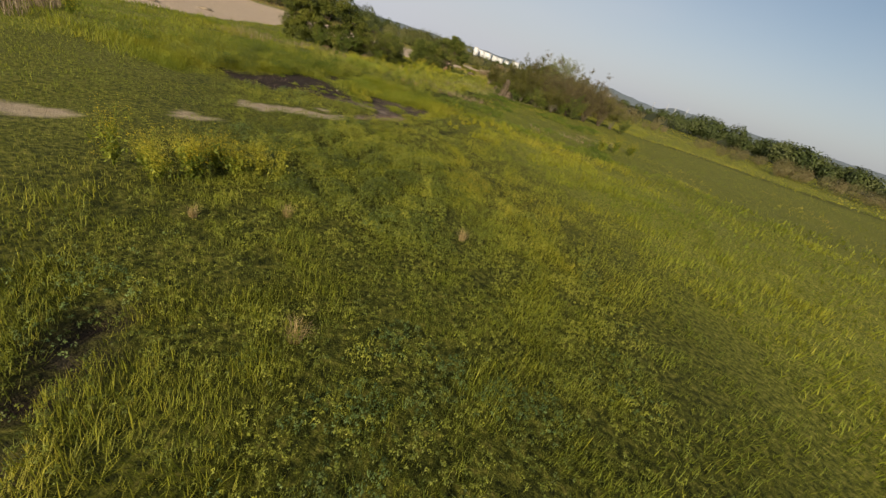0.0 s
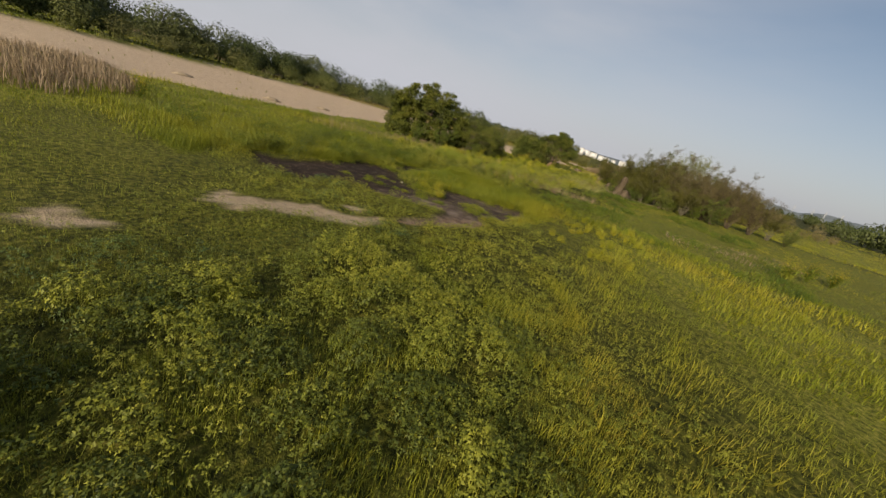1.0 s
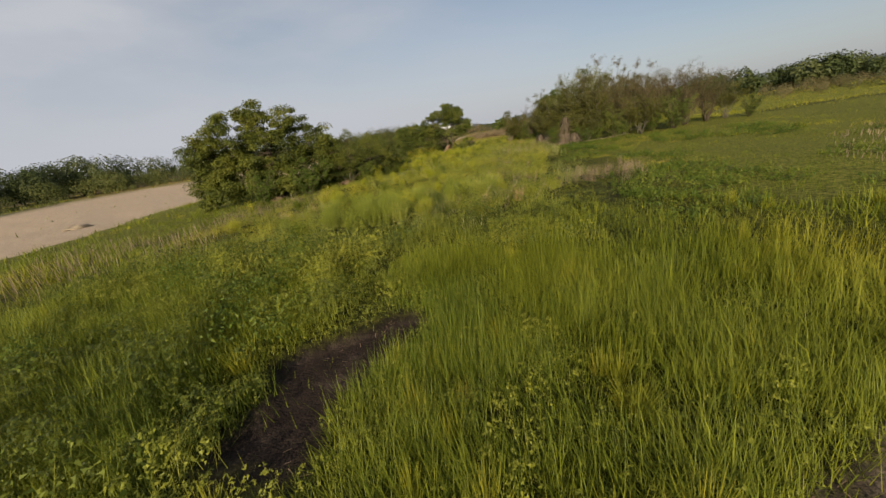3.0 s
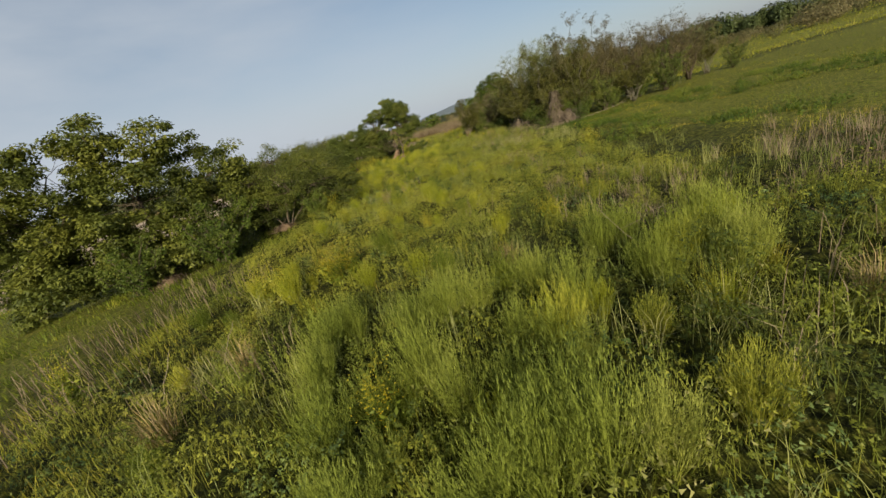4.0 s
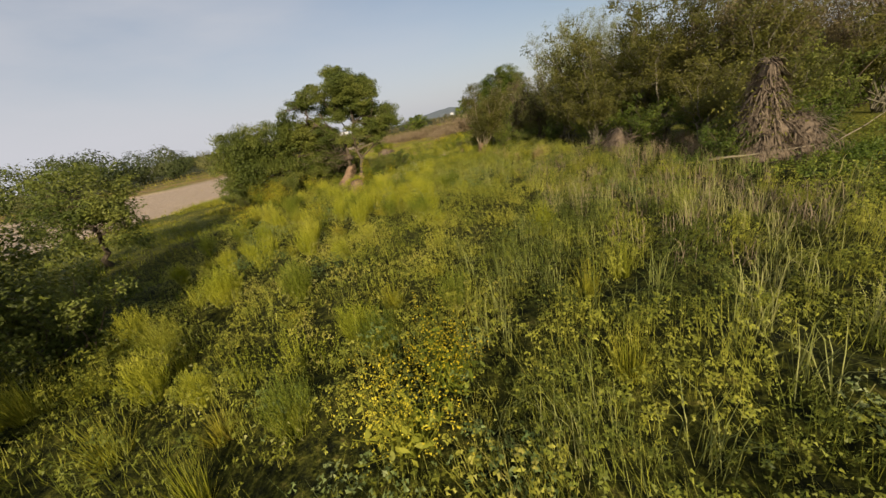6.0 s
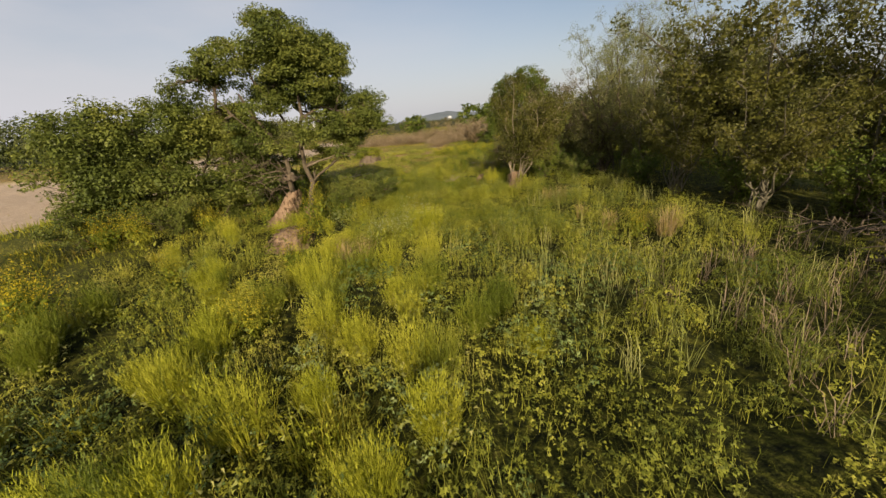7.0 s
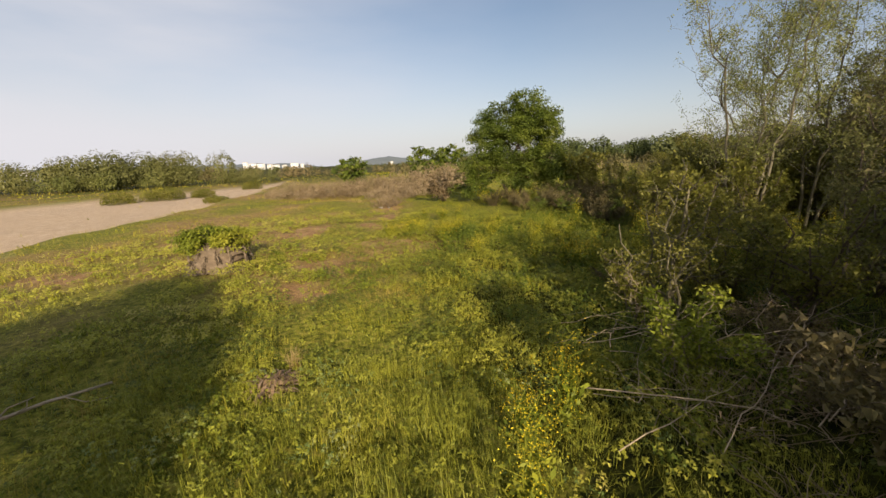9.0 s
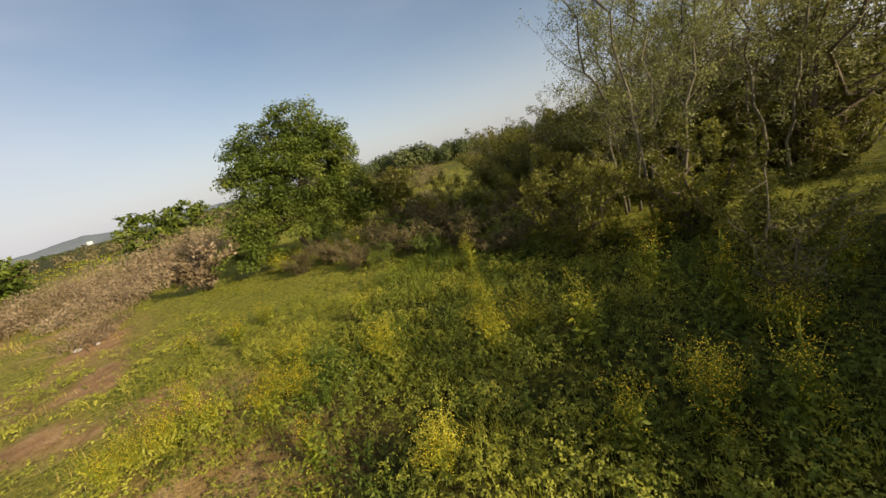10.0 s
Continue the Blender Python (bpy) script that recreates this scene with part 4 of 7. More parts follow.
# Darker leaves than low_bush: the deep shade under trees is put into their colour.
dark_bush = shrub("bush", on(-8.2, 17.4), "leafy bush with its green darkened for deep shade", 28, 2.4, 1.6, 16, M_DARK, 6000, 0.046, M_BARK, "bush", "dark bushes under trees", 0.08)
for x, y, s in ((-7.2, 17.3, 0.8), (-9.8, 17.6, 1.0), (-8.9, 16.3, 0.75), (-12.4, -6.2, 1.1), (-13.4, -4.2, 1.0), (-9.6, -5.6, 0.7), (-12.6, -9.6, 1.1), (-11.9, -11.2, 0.9), (-8.9, -8.0, 0.6), (-12.0, -2.4, 0.9), (-14.2, -12.6, 0.9),
                (5.3, 3.0, 0.5), (7.8, 3.2, 0.7), (6.6, 3.9, 0.7), (5.9, 7.4, 0.7), (5.6, 11.0, 0.7), (4.8, 14.4, 0.6), (7.4, 6.6, 0.8), (9.4, 5.8, 0.8), (12.0, 6.6, 0.8), (14.8, 7.8, 0.9), (6.6, 9.4, 0.9), (2.6, 17.6, 0.6)):
    copy_thing(dark_bush, spin(x, y, x * 2.9, s))

# bushes round the oak and along the river bank
tree("bush", on(-10.9, 15.3), "dense green bush beside the double-trunked tree", "bush",
     [([(0, 0, 0), (0.2, 0, 1.0), (0.1, 0.1, 2.2)], 0.09, 0.03), ([(0.5, 0.1, 0), (1.0, 0, 1.2), (1.5, 0.2, 2.3)], 0.07, 0.03), ([(-0.4, 0, 0), (-0.9, 0, 1.0), (-1.3, -0.2, 2.0)], 0.07, 0.03)],
     [((0.2, 0, 2.7), (1.3, 1.2, 0.9)), ((1.5, 0.3, 2.7), (1.1, 1.0, 0.95)), ((-1.3, -0.6, 2.6), (1.1, 1.0, 1.0)), ((0, -0.3, 1.3), (1.9, 1.0, 0.9)), ((-1.6, -0.6, 1.3), (1.0, 0.9, 0.9)), ((2.3, 0.5, 1.6), (0.8, 0.9, 0.9))],
     430, 170, M_OAK, 0.05, 0.25, seed=21, twig=0.4, scale=1.12)
tree("bush", on(-13.2, 17.2), "green bush at the edge of the sand bank", "bush",
     [([(0, 0, 0), (0.1, 0, 1.0), (0, 0, 2.0)], 0.08, 0.03)],
     [((0, 0, 2.0), (1.5, 1.3, 0.9)), ((0.9, 0.2, 1.4), (1.1, 1.0, 0.9)), ((-1.0, 0.0, 1.2), (1.0, 1.0, 0.8))], 190, 90, M_OAK, 0.055, 0.2, seed=22, twig=0.3)
tree("broad_tree", on(-15.4, -9.4), "broad dense tree with foliage down to the ground", "tree",
     [([(0, 0, 0), (0.1, 0, 1.3), (0, 0.2, 3.2)], 0.2, 0.08), ([(0.4, 0, 0), (1.3, 0.7, 1.6), (2.0, 1.2, 3.2)], 0.13, 0.05), ([(-0.3, 0, 0), (-1.3, -0.9, 1.6), (-2.0, -1.4, 3.0)], 0.13, 0.05)],
     [((0.8, 0.6, 5.0), (1.7, 1.6, 1.2)), ((-1.6, -1.2, 4.9), (1.7, 1.6, 1.25)), ((2.6, 1.7, 3.6), (1.4, 1.5, 1.2)), ((-2.8, -2.0, 3.4), (1.3, 1.4, 1.5)), ((0, -0.2, 3.2), (2.6, 2.2, 1.5)),
      ((-1.5, -1.6, 1.6), (1.9, 1.5, 1.2)), ((1.6, 0.4, 1.7), (1.8, 1.5, 1.1)), ((3.2, 2.3, 2.1), (1.2, 1.2, 1.1)), ((-3.0, -2.3, 1.6), (1.1, 1.2, 1.1)), ((-0.2, -0.5, 6.0), (1.0, 1.0, 0.5)), ((0.6, -1.6, 1.0), (2.4, 1.2, 0.9)), ((2.4, 0.2, 0.9), (1.4, 1.2, 0.8)), ((-2.4, -2.6, 0.9), (1.6, 1.2, 0.8)), ((-3.4, -1.6, 2.4), (1.2, 1.4, 1.6))],
     440, 210, M_BROAD, 0.085, 0.34, shell=0.6, seed=23, twig=0.25)
tree("bush", on(-10.4, -7.3), "tangled bush with bare lower stems on the bank", "bush",
     [([(-0.3, -0.4, 0), (0, 0, 1.3), (0, 0.1, 2.8)], 0.055, 0.025), ([(-0.2, -0.4, 0), (0.8, 0.3, 1.0), (1.6, 0.9, 2.0)], 0.04, 0.02), ([(-0.4, -0.3, 0), (-1.0, -0.2, 1.2), (-1.4, 0, 2.2)], 0.04, 0.02), ([(-0.1, -0.5, 0), (0.4, -0.1, 1.1), (0.9, 0.4, 2.3)], 0.03, 0.015)],
     [((0, 0.2, 3.4), (1.3, 1.2, 0.75)), ((1.4, 0.7, 2.8), (1.1, 1.1, 0.8)), ((2.3, 1.3, 1.7), (0.9, 1.0, 0.9)), ((-1.1, -0.5, 2.6), (1.1, 1.1, 0.9)), ((0.6, 0.9, 1.7), (1.5, 1.2, 0.8)), ((1.2, 0.2, 0.8), (1.3, 0.9, 0.6)), ((2.6, 1.5, 0.8), (0.9, 0.9, 0.6)), ((-0.7, -0.5, 1.6), (1.2, 0.9, 0.9)), ((0.5, -0.8, 2.1), (1.1, 0.8, 0.8)), ((-1.9, -0.2, 1.6), (1.0, 0.9, 1.1)), ((1.7, 0.2, 1.7), (1.0, 0.9, 0.8)), ((-1.6, -0.8, 0.8), (1.1, 0.8, 0.6))],
     420, 120, M_BROAD, 0.04, 0.24, shell=0.5, seed=24, twig=0.5, scale=0.92)
tree("bush", on(-10.6, -2.2), "spreading green bush in shade on the bank", "bush",
     [([(0, 0, 0), (0.1, 0, 1.0), (0, 0, 2.2)], 0.09, 0.03), ([(0.3, 0, 0), (1.0, -0.2, 1.0), (1.6, -0.4, 1.8)], 0.06, 0.03)],
     [((-0.2, 0, 2.6), (1.5, 1.5, 0.9)), ((1.4, -0.6, 2.0), (1.2, 1.3, 0.9)), ((0.6, 0.9, 1.3), (1.6, 1.2, 0.9)), ((-1.5, 0.3, 1.6), (1.2, 1.2, 1.0)), ((1.0, -1.8, 1.4), (1.0, 1.1, 0.8))],
     300, 130, M_BROAD, 0.042, 0.27, shell=0.5, seed=25, twig=0.4)
tree("bush", on(-13.5, 5.5), "rounded green bush on the river bank", "bush",
     [([(0, 0, 0), (0.1, 0, 1.0), (0, 0, 2.2)], 0.09, 0.03)],
     [((0, 0, 2.4), (1.7, 1.6, 1.0)), ((1.0, -0.8, 1.4), (1.3, 1.2, 0.9)), ((-1.0, 0.6, 1.5), (1.3, 1.2, 0.9))], 200, 90, M_OAK, 0.055, 0.22, seed=26, twig=0.3)
straw_heap("root_debris", on(-14.0, -11.9), "roots and straw washed against the broad tree", 0.02, 0.5, 0.35, 160, 9, long=0.7, material=M_STRAW)
straw_heap("root_debris", on(-10.7, -8.0), "dry roots and straw at the foot of the bush", 0.02, 0.35, 0.25, 140, 10, long=0.7, material=M_STRAW)

# the round tree and the bushes near it
tree("round_tree", on(9.2, 43.4), "round-headed dark green tree with low branches", "tree",
     [([(0, 0, 0), (0.1, 0, 1.5), (0.3, 0, 3.5), (0.6, 0, 5.5)], 0.17, 0.05), ([(-0.2, 0, 0), (-1.0, 0.3, 1.8), (-1.6, 0.6, 3.6)], 0.1, 0.04), ([(0.2, 0, 0), (0.9, -0.4, 2.0), (1.6, -0.9, 3.6)], 0.1, 0.04)],
     [((0.9, -0.4, 6.3), (1.2, 1.2, 1.0)), ((-0.6, 0.3, 5.4), (1.5, 1.5, 1.2)), ((1.8, -1.0, 4.9), (1.2, 1.2, 1.2)), ((-1.8, 0.8, 3.9), (1.3, 1.3, 1.3)), ((0.3, -0.2, 3.6), (2.4, 2.2, 1.6)), ((2.2, -1.3, 2.8), (0.9, 1.0, 1.2)),
      ((-2.2, 1.0, 2.2), (1.3, 1.2, 1.1)), ((0.5, -0.5, 1.8), (2.0, 1.7, 1.0)), ((-2.5, 1.2, 1.1), (1.4, 1.3, 0.8)), ((2.5, -1.2, 1.5), (1.2, 1.2, 0.9)), ((1.7, -0.8, 5.6), (1.0, 1.0, 0.8)), ((-1.7, 0.7, 5.0), (1.1, 1.1, 0.9)), ((0.4, -0.1, 4.8), (1.5, 1.4, 1.0))],
     640, 130, M_DARK, 0.075, 0.34, shell=0.6, seed=31, twig=0.3)
shrub("bush", on(13.2, 41.2), "light green young bush beside the round tree", 32, 3.8, 1.8, 14, M_OLIVE, 3600, 0.11, M_BARK)
shrub("bush", on(4.6, 45.6), "dark brown half-bare bush at the meadow's edge", 33, 2.6, 1.9, 16, M_BROWN, 2600, 0.09, M_BARK)
tree("bush", on(-1.7, 70.0), "small round green bush", "bush", [([(0, 0, 0), (0, 0, 1), (0, 0, 2)], 0.1, 0.04)], [((0, 0, 2.4), (1.9, 1.6, 1.6)), ((0.6, 0, 1.2), (1.6, 1.4, 1.0))], 110, 20, M_DARK, 0.24, 0.35, seed=34, twig=0.1)
tree("bush", on(13.0, 82.0), "wide green bush far across the meadow", "bush", [([(0, 0, 0), (0, 0, 1.5), (0, 0, 3)], 0.12, 0.05)], [((-2, 0, 3.2), (3.0, 2.2, 2.0)), ((2.5, 0, 3.6), (3.2, 2.2, 2.0)), ((0, 0, 1.6), (4.8, 2.0, 1.4))], 160, 20, M_DARK, 0.34, 0.45, seed=35, twig=0.1)
mound = tree("bramble", on(-5.9, 30.9), "low bright green bramble on a brown mound", "bush", [([(0, 0, 0), (0, 0, 0.4), (0.1, 0, 0.8)], 0.04, 0.02)],
             [((0, 0, 0.72), (0.62, 0.6, 0.3)), ((0.4, -0.1, 0.66), (0.45, 0.5, 0.26)), ((-0.38, 0, 0.64), (0.42, 0.45, 0.26)), ((0, 0.35, 0.4), (0.6, 0.4, 0.3))], 200, 60, M_WEED, 0.038, 0.12, seed=36, twig=0.6, scale=1.2)
straw_heap("straw_foot", (0.05, -0.1, 0), "brown dead stems under the bramble", 0.45, 0.72, 0.55, 800, 37, mound, material=M_VINE, long=0.4)

# willows and poplars of the wood on the other side
W_LABEL = "half-leafed willow thicket with many pale stems"
kinds = [shrub("willow", on(7.6, 9.2), W_LABEL, 41, 5.4, 2.4, 13, M_WOOD, 14000, 0.046, M_GREY_BARK, "tree", "willows of the wood", 0.42, thick=0.008),
         shrub("willow", on(9.5, 7.6), W_LABEL, 42, 6.2, 2.4, 12, M_WOOD, 14000, 0.046, M_GREY_BARK, "tree", "willows of the wood", 0.42, thick=0.008),
         shrub("willow", on(12.5, 9.8), W_LABEL, 43, 7.2, 2.3, 11, M_TAN, 13000, 0.046, M_GREY_BARK, "tree", "willows of the wood", 0.42, thick=0.007),
         shrub("willow", on(15.6, 9.6), "brown half-bare willow thicket", 44, 7.0, 2.9, 19, M_TAN, 11000, 0.045, M_BARK, "tree", "willows of the wood", 0.2, thick=0.007),
         shrub("willow", on(5.4, 18.0), "airy fine-leafed willow at the edge of the wood", 56, 4.6, 2.0, 12, M_YOUNG, 9000, 0.034, M_BARK, "tree", "willows of the wood", 0.2, long=2.6),
         shrub("willow", on(8.6, 13.4), "dense green willow bush at the edge of the wood", 45, 4.2, 2.1, 15, M_OAK, 9500, 0.055, M_BARK, "tree", "willows of the wood", 0.12)]
spots = [(5.2, 10.4, 0, 0.7), (5.2, 13.2, 1, 0.65), (8.6, 5.2, 0, 0.62), (6.6, 5.6, 0, 0.6), (10.9, 5.6, 5, 0.75), (13.4, 6.0, 0, 0.85), (16.6, 7.0, 5, 0.9), (18.6, 9.6, 3, 0.98), (21.0, 10.6, 3, 0.92), (23.0, 11.2, 0, 0.85), (24.6, 10.2, 5, 0.6), (13.8, 11.6, 2, 0.98), 
         (6.8, 12.6, 0, 1.28), (8.0, 10.4, 1, 1.2), (9.8, 9.0, 2, 1.05), (5.8, 15.8, 0, 0.7), (16.4, 12.4, 3, 0.95), (6.4, 20.6, 4, 0.9), (8.6, 21.6, 4, 1.1), (7.4, 23.6, 4, 0.8), (14.6, 25.4, 4, 1.6), (16.6, 28.0, 2, 1.1),
         (18.6, 38.0, 0, 1.0), (21.0, 35.0, 1, 0.9), (20.0, 28.0, 2, 1.1), (23.0, 31.0, 3, 1.0), (17.0, 24.0, 1, 1.15), (13.8, 33.0, 0, 0.72), (11.8, 35.6, 5, 0.5), (16.2, 36.5, 0, 0.7), (18.0, 31.0, 1, 0.9), (13.4, 30.8, 0, 0.8)]
rng = np.random.default_rng(50)
for x, y, k, s in spots:
    copy_thing(kinds[k], spin(x, y, rng.uniform(0, 6.28), s, -0.03))
thicket = shrub("bush", on(13.2, 31.6), "olive thicket bush filling the edge of the wood", 57, 3.2, 2.2, 16, M_OLIVE, 11000, 0.048, M_BARK, "bush", "thicket of the wood", 0.05)
for x, y, s in ((14.8, 34.2, 1.0), (9.2, 22.4, 0.8), (15.6, 27.4, 1.0), (14.4, 29.8, 0.9), (16.6, 31.6, 1.1), (12.4, 31.9, 0.7), (7.6, 26.4, 0.6), (14.2, 25.0, 0.8), (16.2, 25.0, 1.1), (21.0, 31.0, 1.4), (22.2, 29.4, 1.4), (19.4, 29.6, 1.3), (9.4, 27.6, 0.95), (8.3, 30.2, 0.8), (11.6, 30.8, 1.0), (12.4, 36.8, 0.8), (17.4, 36.0, 1.2), (18.6, 32.4, 1.3), (15.8, 29.6, 1.2), (12.2, 33.9, 0.7), (20.5, 38.6, 1.3), (17.0, 26.0, 1.3), (22.5, 34.0, 1.5), (19.8, 27.6, 1.4), (4.4, 24.2, 0.6)):
    copy_thing(thicket, spin(x, y, x * 2.3, s))
brown_scrub = shrub("bush", on(8.6, 36.4), "low brownish scrub bush in shade", 58, 1.5, 1.3, 16, M_TAN, 5200, 0.034, M_BARK, "bush", "shaded scrub", 0.05)
for x, y, s in ((7.4, 38.0, 0.8), (9.6, 38.6, 1.0), (10.4, 36.2, 1.1), (9.0, 34.2, 0.9), (10.9, 33.6, 1.1), (7.9, 40.3, 0.9), (11.6, 37.6, 1.2), (8.3, 32.2, 0.8), (10.0, 31.4, 0.9), (6.6, 40.8, 0.8), (11.6, 39.6, 1.0), (2.5, 21.3, 0.5), (3.5, 22.3, 0.6), (3.1, 25.2, 0.5)):
    copy_thing(brown_scrub, spin(x, y, x * 3.1, s))
for x, y, s in ((9.4, 36.9, 0.5), (8.2, 34.9, 0.45), (10.6, 34.6, 0.55), (7.2, 36.4, 0.4), (9.3, 32.6, 0.5), (10.9, 39.0, 0.6)):
    copy_thing(dark_bush, spin(x, y, x * 2.7, s))
# single bushes of the wood's edge
pole_bush = shrub("willow", on(1.0, 16.4), "olive green willow with thin upright stems wrapped in flood straw", 46, 4.6, 1.45, 15, M_WOOD, 32000, 0.028, M_PALE_BARK, "tree", "", 0.36, long=2.2, thick=0.0055, wob=0.03, lean=(0.55, -0.1))
straw_heap("straw_skirt", (0, 0, 0), "matted flood straw round the stems", 0.11, 0.24, 0.66, 420, 47, pole_bush)
shrub("willow", on(3.7, 20.6), "brownish leaning willow with a fan of pale stems", 48, 4.8, 1.6, 22, M_TAN, 25000, 0.026, M_PALE_BARK, "tree", "", 0.3, long=2.2, thick=0.007, wob=0.03, lean=(0.45, 0.1))
shrub("bush", on(-14.4, 26.6), "airy light green bush at the edge of the sand", 59, 1.7, 1.0, 9, M_WEED, 1500, 0.06, M_PALE_BARK)
shrub("bush", on(2.6, 24.0), "thin shrub with few leaves in shade", 49, 1.7, 0.9, 8, M_OLIVE, 1400, 0.03, M_PALE_BARK)
shrub("bush", on(5.5, 26.4), "slender half-bare shrub in weeds", 50, 2.2, 0.8, 7, M_OLIVE, 2600, 0.02, M_GREY_BARK)
shrub("bush", on(2.9, 18.3), "dense green bush between two willows", 52, 3.1, 1.4, 14, M_OAK, 9500, 0.034, M_BARK)
shrub("bush", on(4.8, 23.0), "brown and olive thicket in deep shade", 53, 2.5, 1.5, 14, M_OLIVE, 5200, 0.034, M_BARK)
shrub("sapling", on(2.7, 23.7), "bare pale sapling with few small leaves", 54, 3.3, 0.8, 7, M_OLIVE, 2600, 0.025, M_GREY_BARK, "tree")
shrub("bush", on(1.6, 22.4), "low sprawling bush with pale green leaf sprays", 55, 1.1, 0.9, 10, M_WEED, 2600, 0.03, M_PALE_BARK)
shrub("bush", on(2.0, 20.2), "brownish twiggy bush at the foot of the willows", 51, 1.6, 1.1, 16, M_TAN, 3600, 0.04, M_BARK)


def poplar(place, seed, height, label, stems=3):
    """A clump of tall thin stems that part as they rise, with steep side branches and small spring leaves."""
    rng = np.random.default_rng(seed)
    ob = thing("poplar", place, label, "tree", "poplars")
    boughs, pts = Shape(), []
    for s in range(stems):
        a, out = 6.28 * s / stems + rng.uniform(0, 1.2), rng.uniform(0.7, 1.9)
        tall = height * rng.uniform(0.8, 1.0)
        foot = np.array([np.cos(a), np.sin(a), 0]) * rng.uniform(0.1, 0.35)
        line = bent_line(foot, foot + [np.cos(a) * out, np.sin(a) * out, tall], rng, 0.012, 14)
        line[:, :2] -= (np.array([np.cos(a), np.sin(a)]) * out * 0.16)[None] * np.sin(np.pi * np.linspace(0, 1, 14))[:, None]
        part("trunk", Shape().tube(line, [0.05, 0.032, 0.008], 7).mesh("trunk", M_GREY_BARK, True), ob)
        for k in range(26):
            i = rng.uniform(3.2, 12.8)
            b = line[int(i)]
            a2 = rng.uniform(0, 6.28)
            far = (3.2 - 0.17 * i) * rng.uniform(0.5, 1.2)
            tip = b + np.array([np.cos(a2) * far * 0.7, np.sin(a2) * far * 0.7, far * rng.uniform(0.6, 1.2)])
            run = bent_line(b, tip, rng, 0.06, 6, sag=-0.08)
            boughs.tube(run, [0.013, 0.004], 3)
            for j in range(8):
                c = run[rng.integers(1, 6)]
                t = bent_line(c, c + rng.normal(size=3) * [0.3, 0.3, 0.18] + [0, 0, 0.25], rng, 0.08, 4)
                boughs.tube(t, [0.005, 0.002], 3)
                pts.append(t[1:])
    part("branch_mass", boughs.mesh("branch_mass", M_GREY_BARK, True), ob)
    pts = np.concatenate(pts)
    pts = pts[rng.integers(0, len(pts), 15000)] + rng.uniform(-0.14, 0.14, size=(15000, 3))
    part("foliage", Shape().leaves(pts, 0.034, rng, long=1.8, small=True).mesh("foliage", M_PALE_LEAF), ob)
    return ob


pop = poplar(on(10.2, 28.3), 61, 8.6, "tall slender poplar with sparse spring leaves")
pop_2 = poplar(on(12.2, 29.6), 62, 8.2, "tall slender poplar with sparse spring leaves")
for x, y, s, a in ((13.6, 26.2, 1.0, 2.2), (7.0, 12.6, 0.62, 0.4), (13.6, 28.6, 1.0, 3.1), (10.2, 9.2, 0.68, 2.0), (6.2, 18.4, 0.6, 1.4)):
    copy_thing(pop if a < 3 else pop_2, spin(x, y, a, s))

cone = straw_heap("vine_cone", on(6.1, 2.9), "tall ragged cone of dry brown vines draped over a stump", 0.14, 0.7, 2.35, 2600, 63, material=M_VINE, long=1.0, category="dead vine", loose=0.75, lean=(0.1, 0.1))
rng = np.random.default_rng(66)
creep = rng.normal(size=(1500, 3)) * [0.42, 0.42, 0.6] + [0.1, 0.1, 1.0]
creep[:, 2] = np.clip(creep[:, 2], 0.05, 2.4)
part("foliage", Shape().leaves(creep, 0.05, rng, long=2.0, small=True).mesh("foliage", M_OLIVE), cone, "green shoots growing through the vines")
straw_heap("vine_cone", on(6.9, 2.7), "low heap of dry brown vines beside a taller one", 0.02, 0.55, 1.1, 700, 65, material=M_VINE, long=0.7, category="dead vine")
straw_heap("vine_cone", on(4.2, 6.6), "small cone of dry brown vines", 0.05, 0.28, 0.9, 400, 64, material=M_VINE, long=0.6, category="dead vine")


# ---- flowers, herbs, sticks ----
def mustard(seed, height, wide, stems, petals, label, material=None, leaf_n=170):
    """A flowering herb: thin branching stems, narrow leaves below and many small flowers on top."""
    rng = np.random.default_rng(seed)
    ob = thing("mustard_plant", (0, 0, -50), label, "flower", "flowering mustard")
    st, heads, low = Shape(), [], []
    for k in range(stems):
        a, out = rng.uniform(0, 6.28), wide * rng.uniform(0.1, 1.0)
        tip = np.array([np.cos(a) * out, np.sin(a) * out, height * rng.uniform(0.65, 1.05)])
        run = bent_line((0, 0, 0), tip, rng, 0.05, 4)
        st.tube(run, [0.006, 0.003], 3)
        low.append(run[1:3])
        for j in range(4):
            b = run[rng.integers(1, 4)]
            e = b + rng.normal(size=3) * [0.1, 0.1, 0.05] + [0, 0, 0.12]
            st.tube([b, e], [0.004, 0.002], 3)
            heads.append(e)
        heads.append(tip)
    heads, low = np.array(heads), np.concatenate(low)
    part("stalk", st.mesh("stalk", M_WEED), ob)
    part("foliage", Shape().leaves(low[rng.integers(0, len(low), leaf_n)] + rng.normal(size=(leaf_n, 3)) * 0.06, 0.035, rng, long=2.6).mesh("foliage", M_WEED), ob)
    part("flower_head", Shape().leaves(heads[rng.integers(0, len(heads), petals * 2)] + rng.normal(size=(petals * 2, 3)) * [0.036, 0.036, 0.06], 0.0115, rng, up=0.8, long=1.3, small=True).mesh("flower_head", material or M_YELLOW), ob)
    return ob


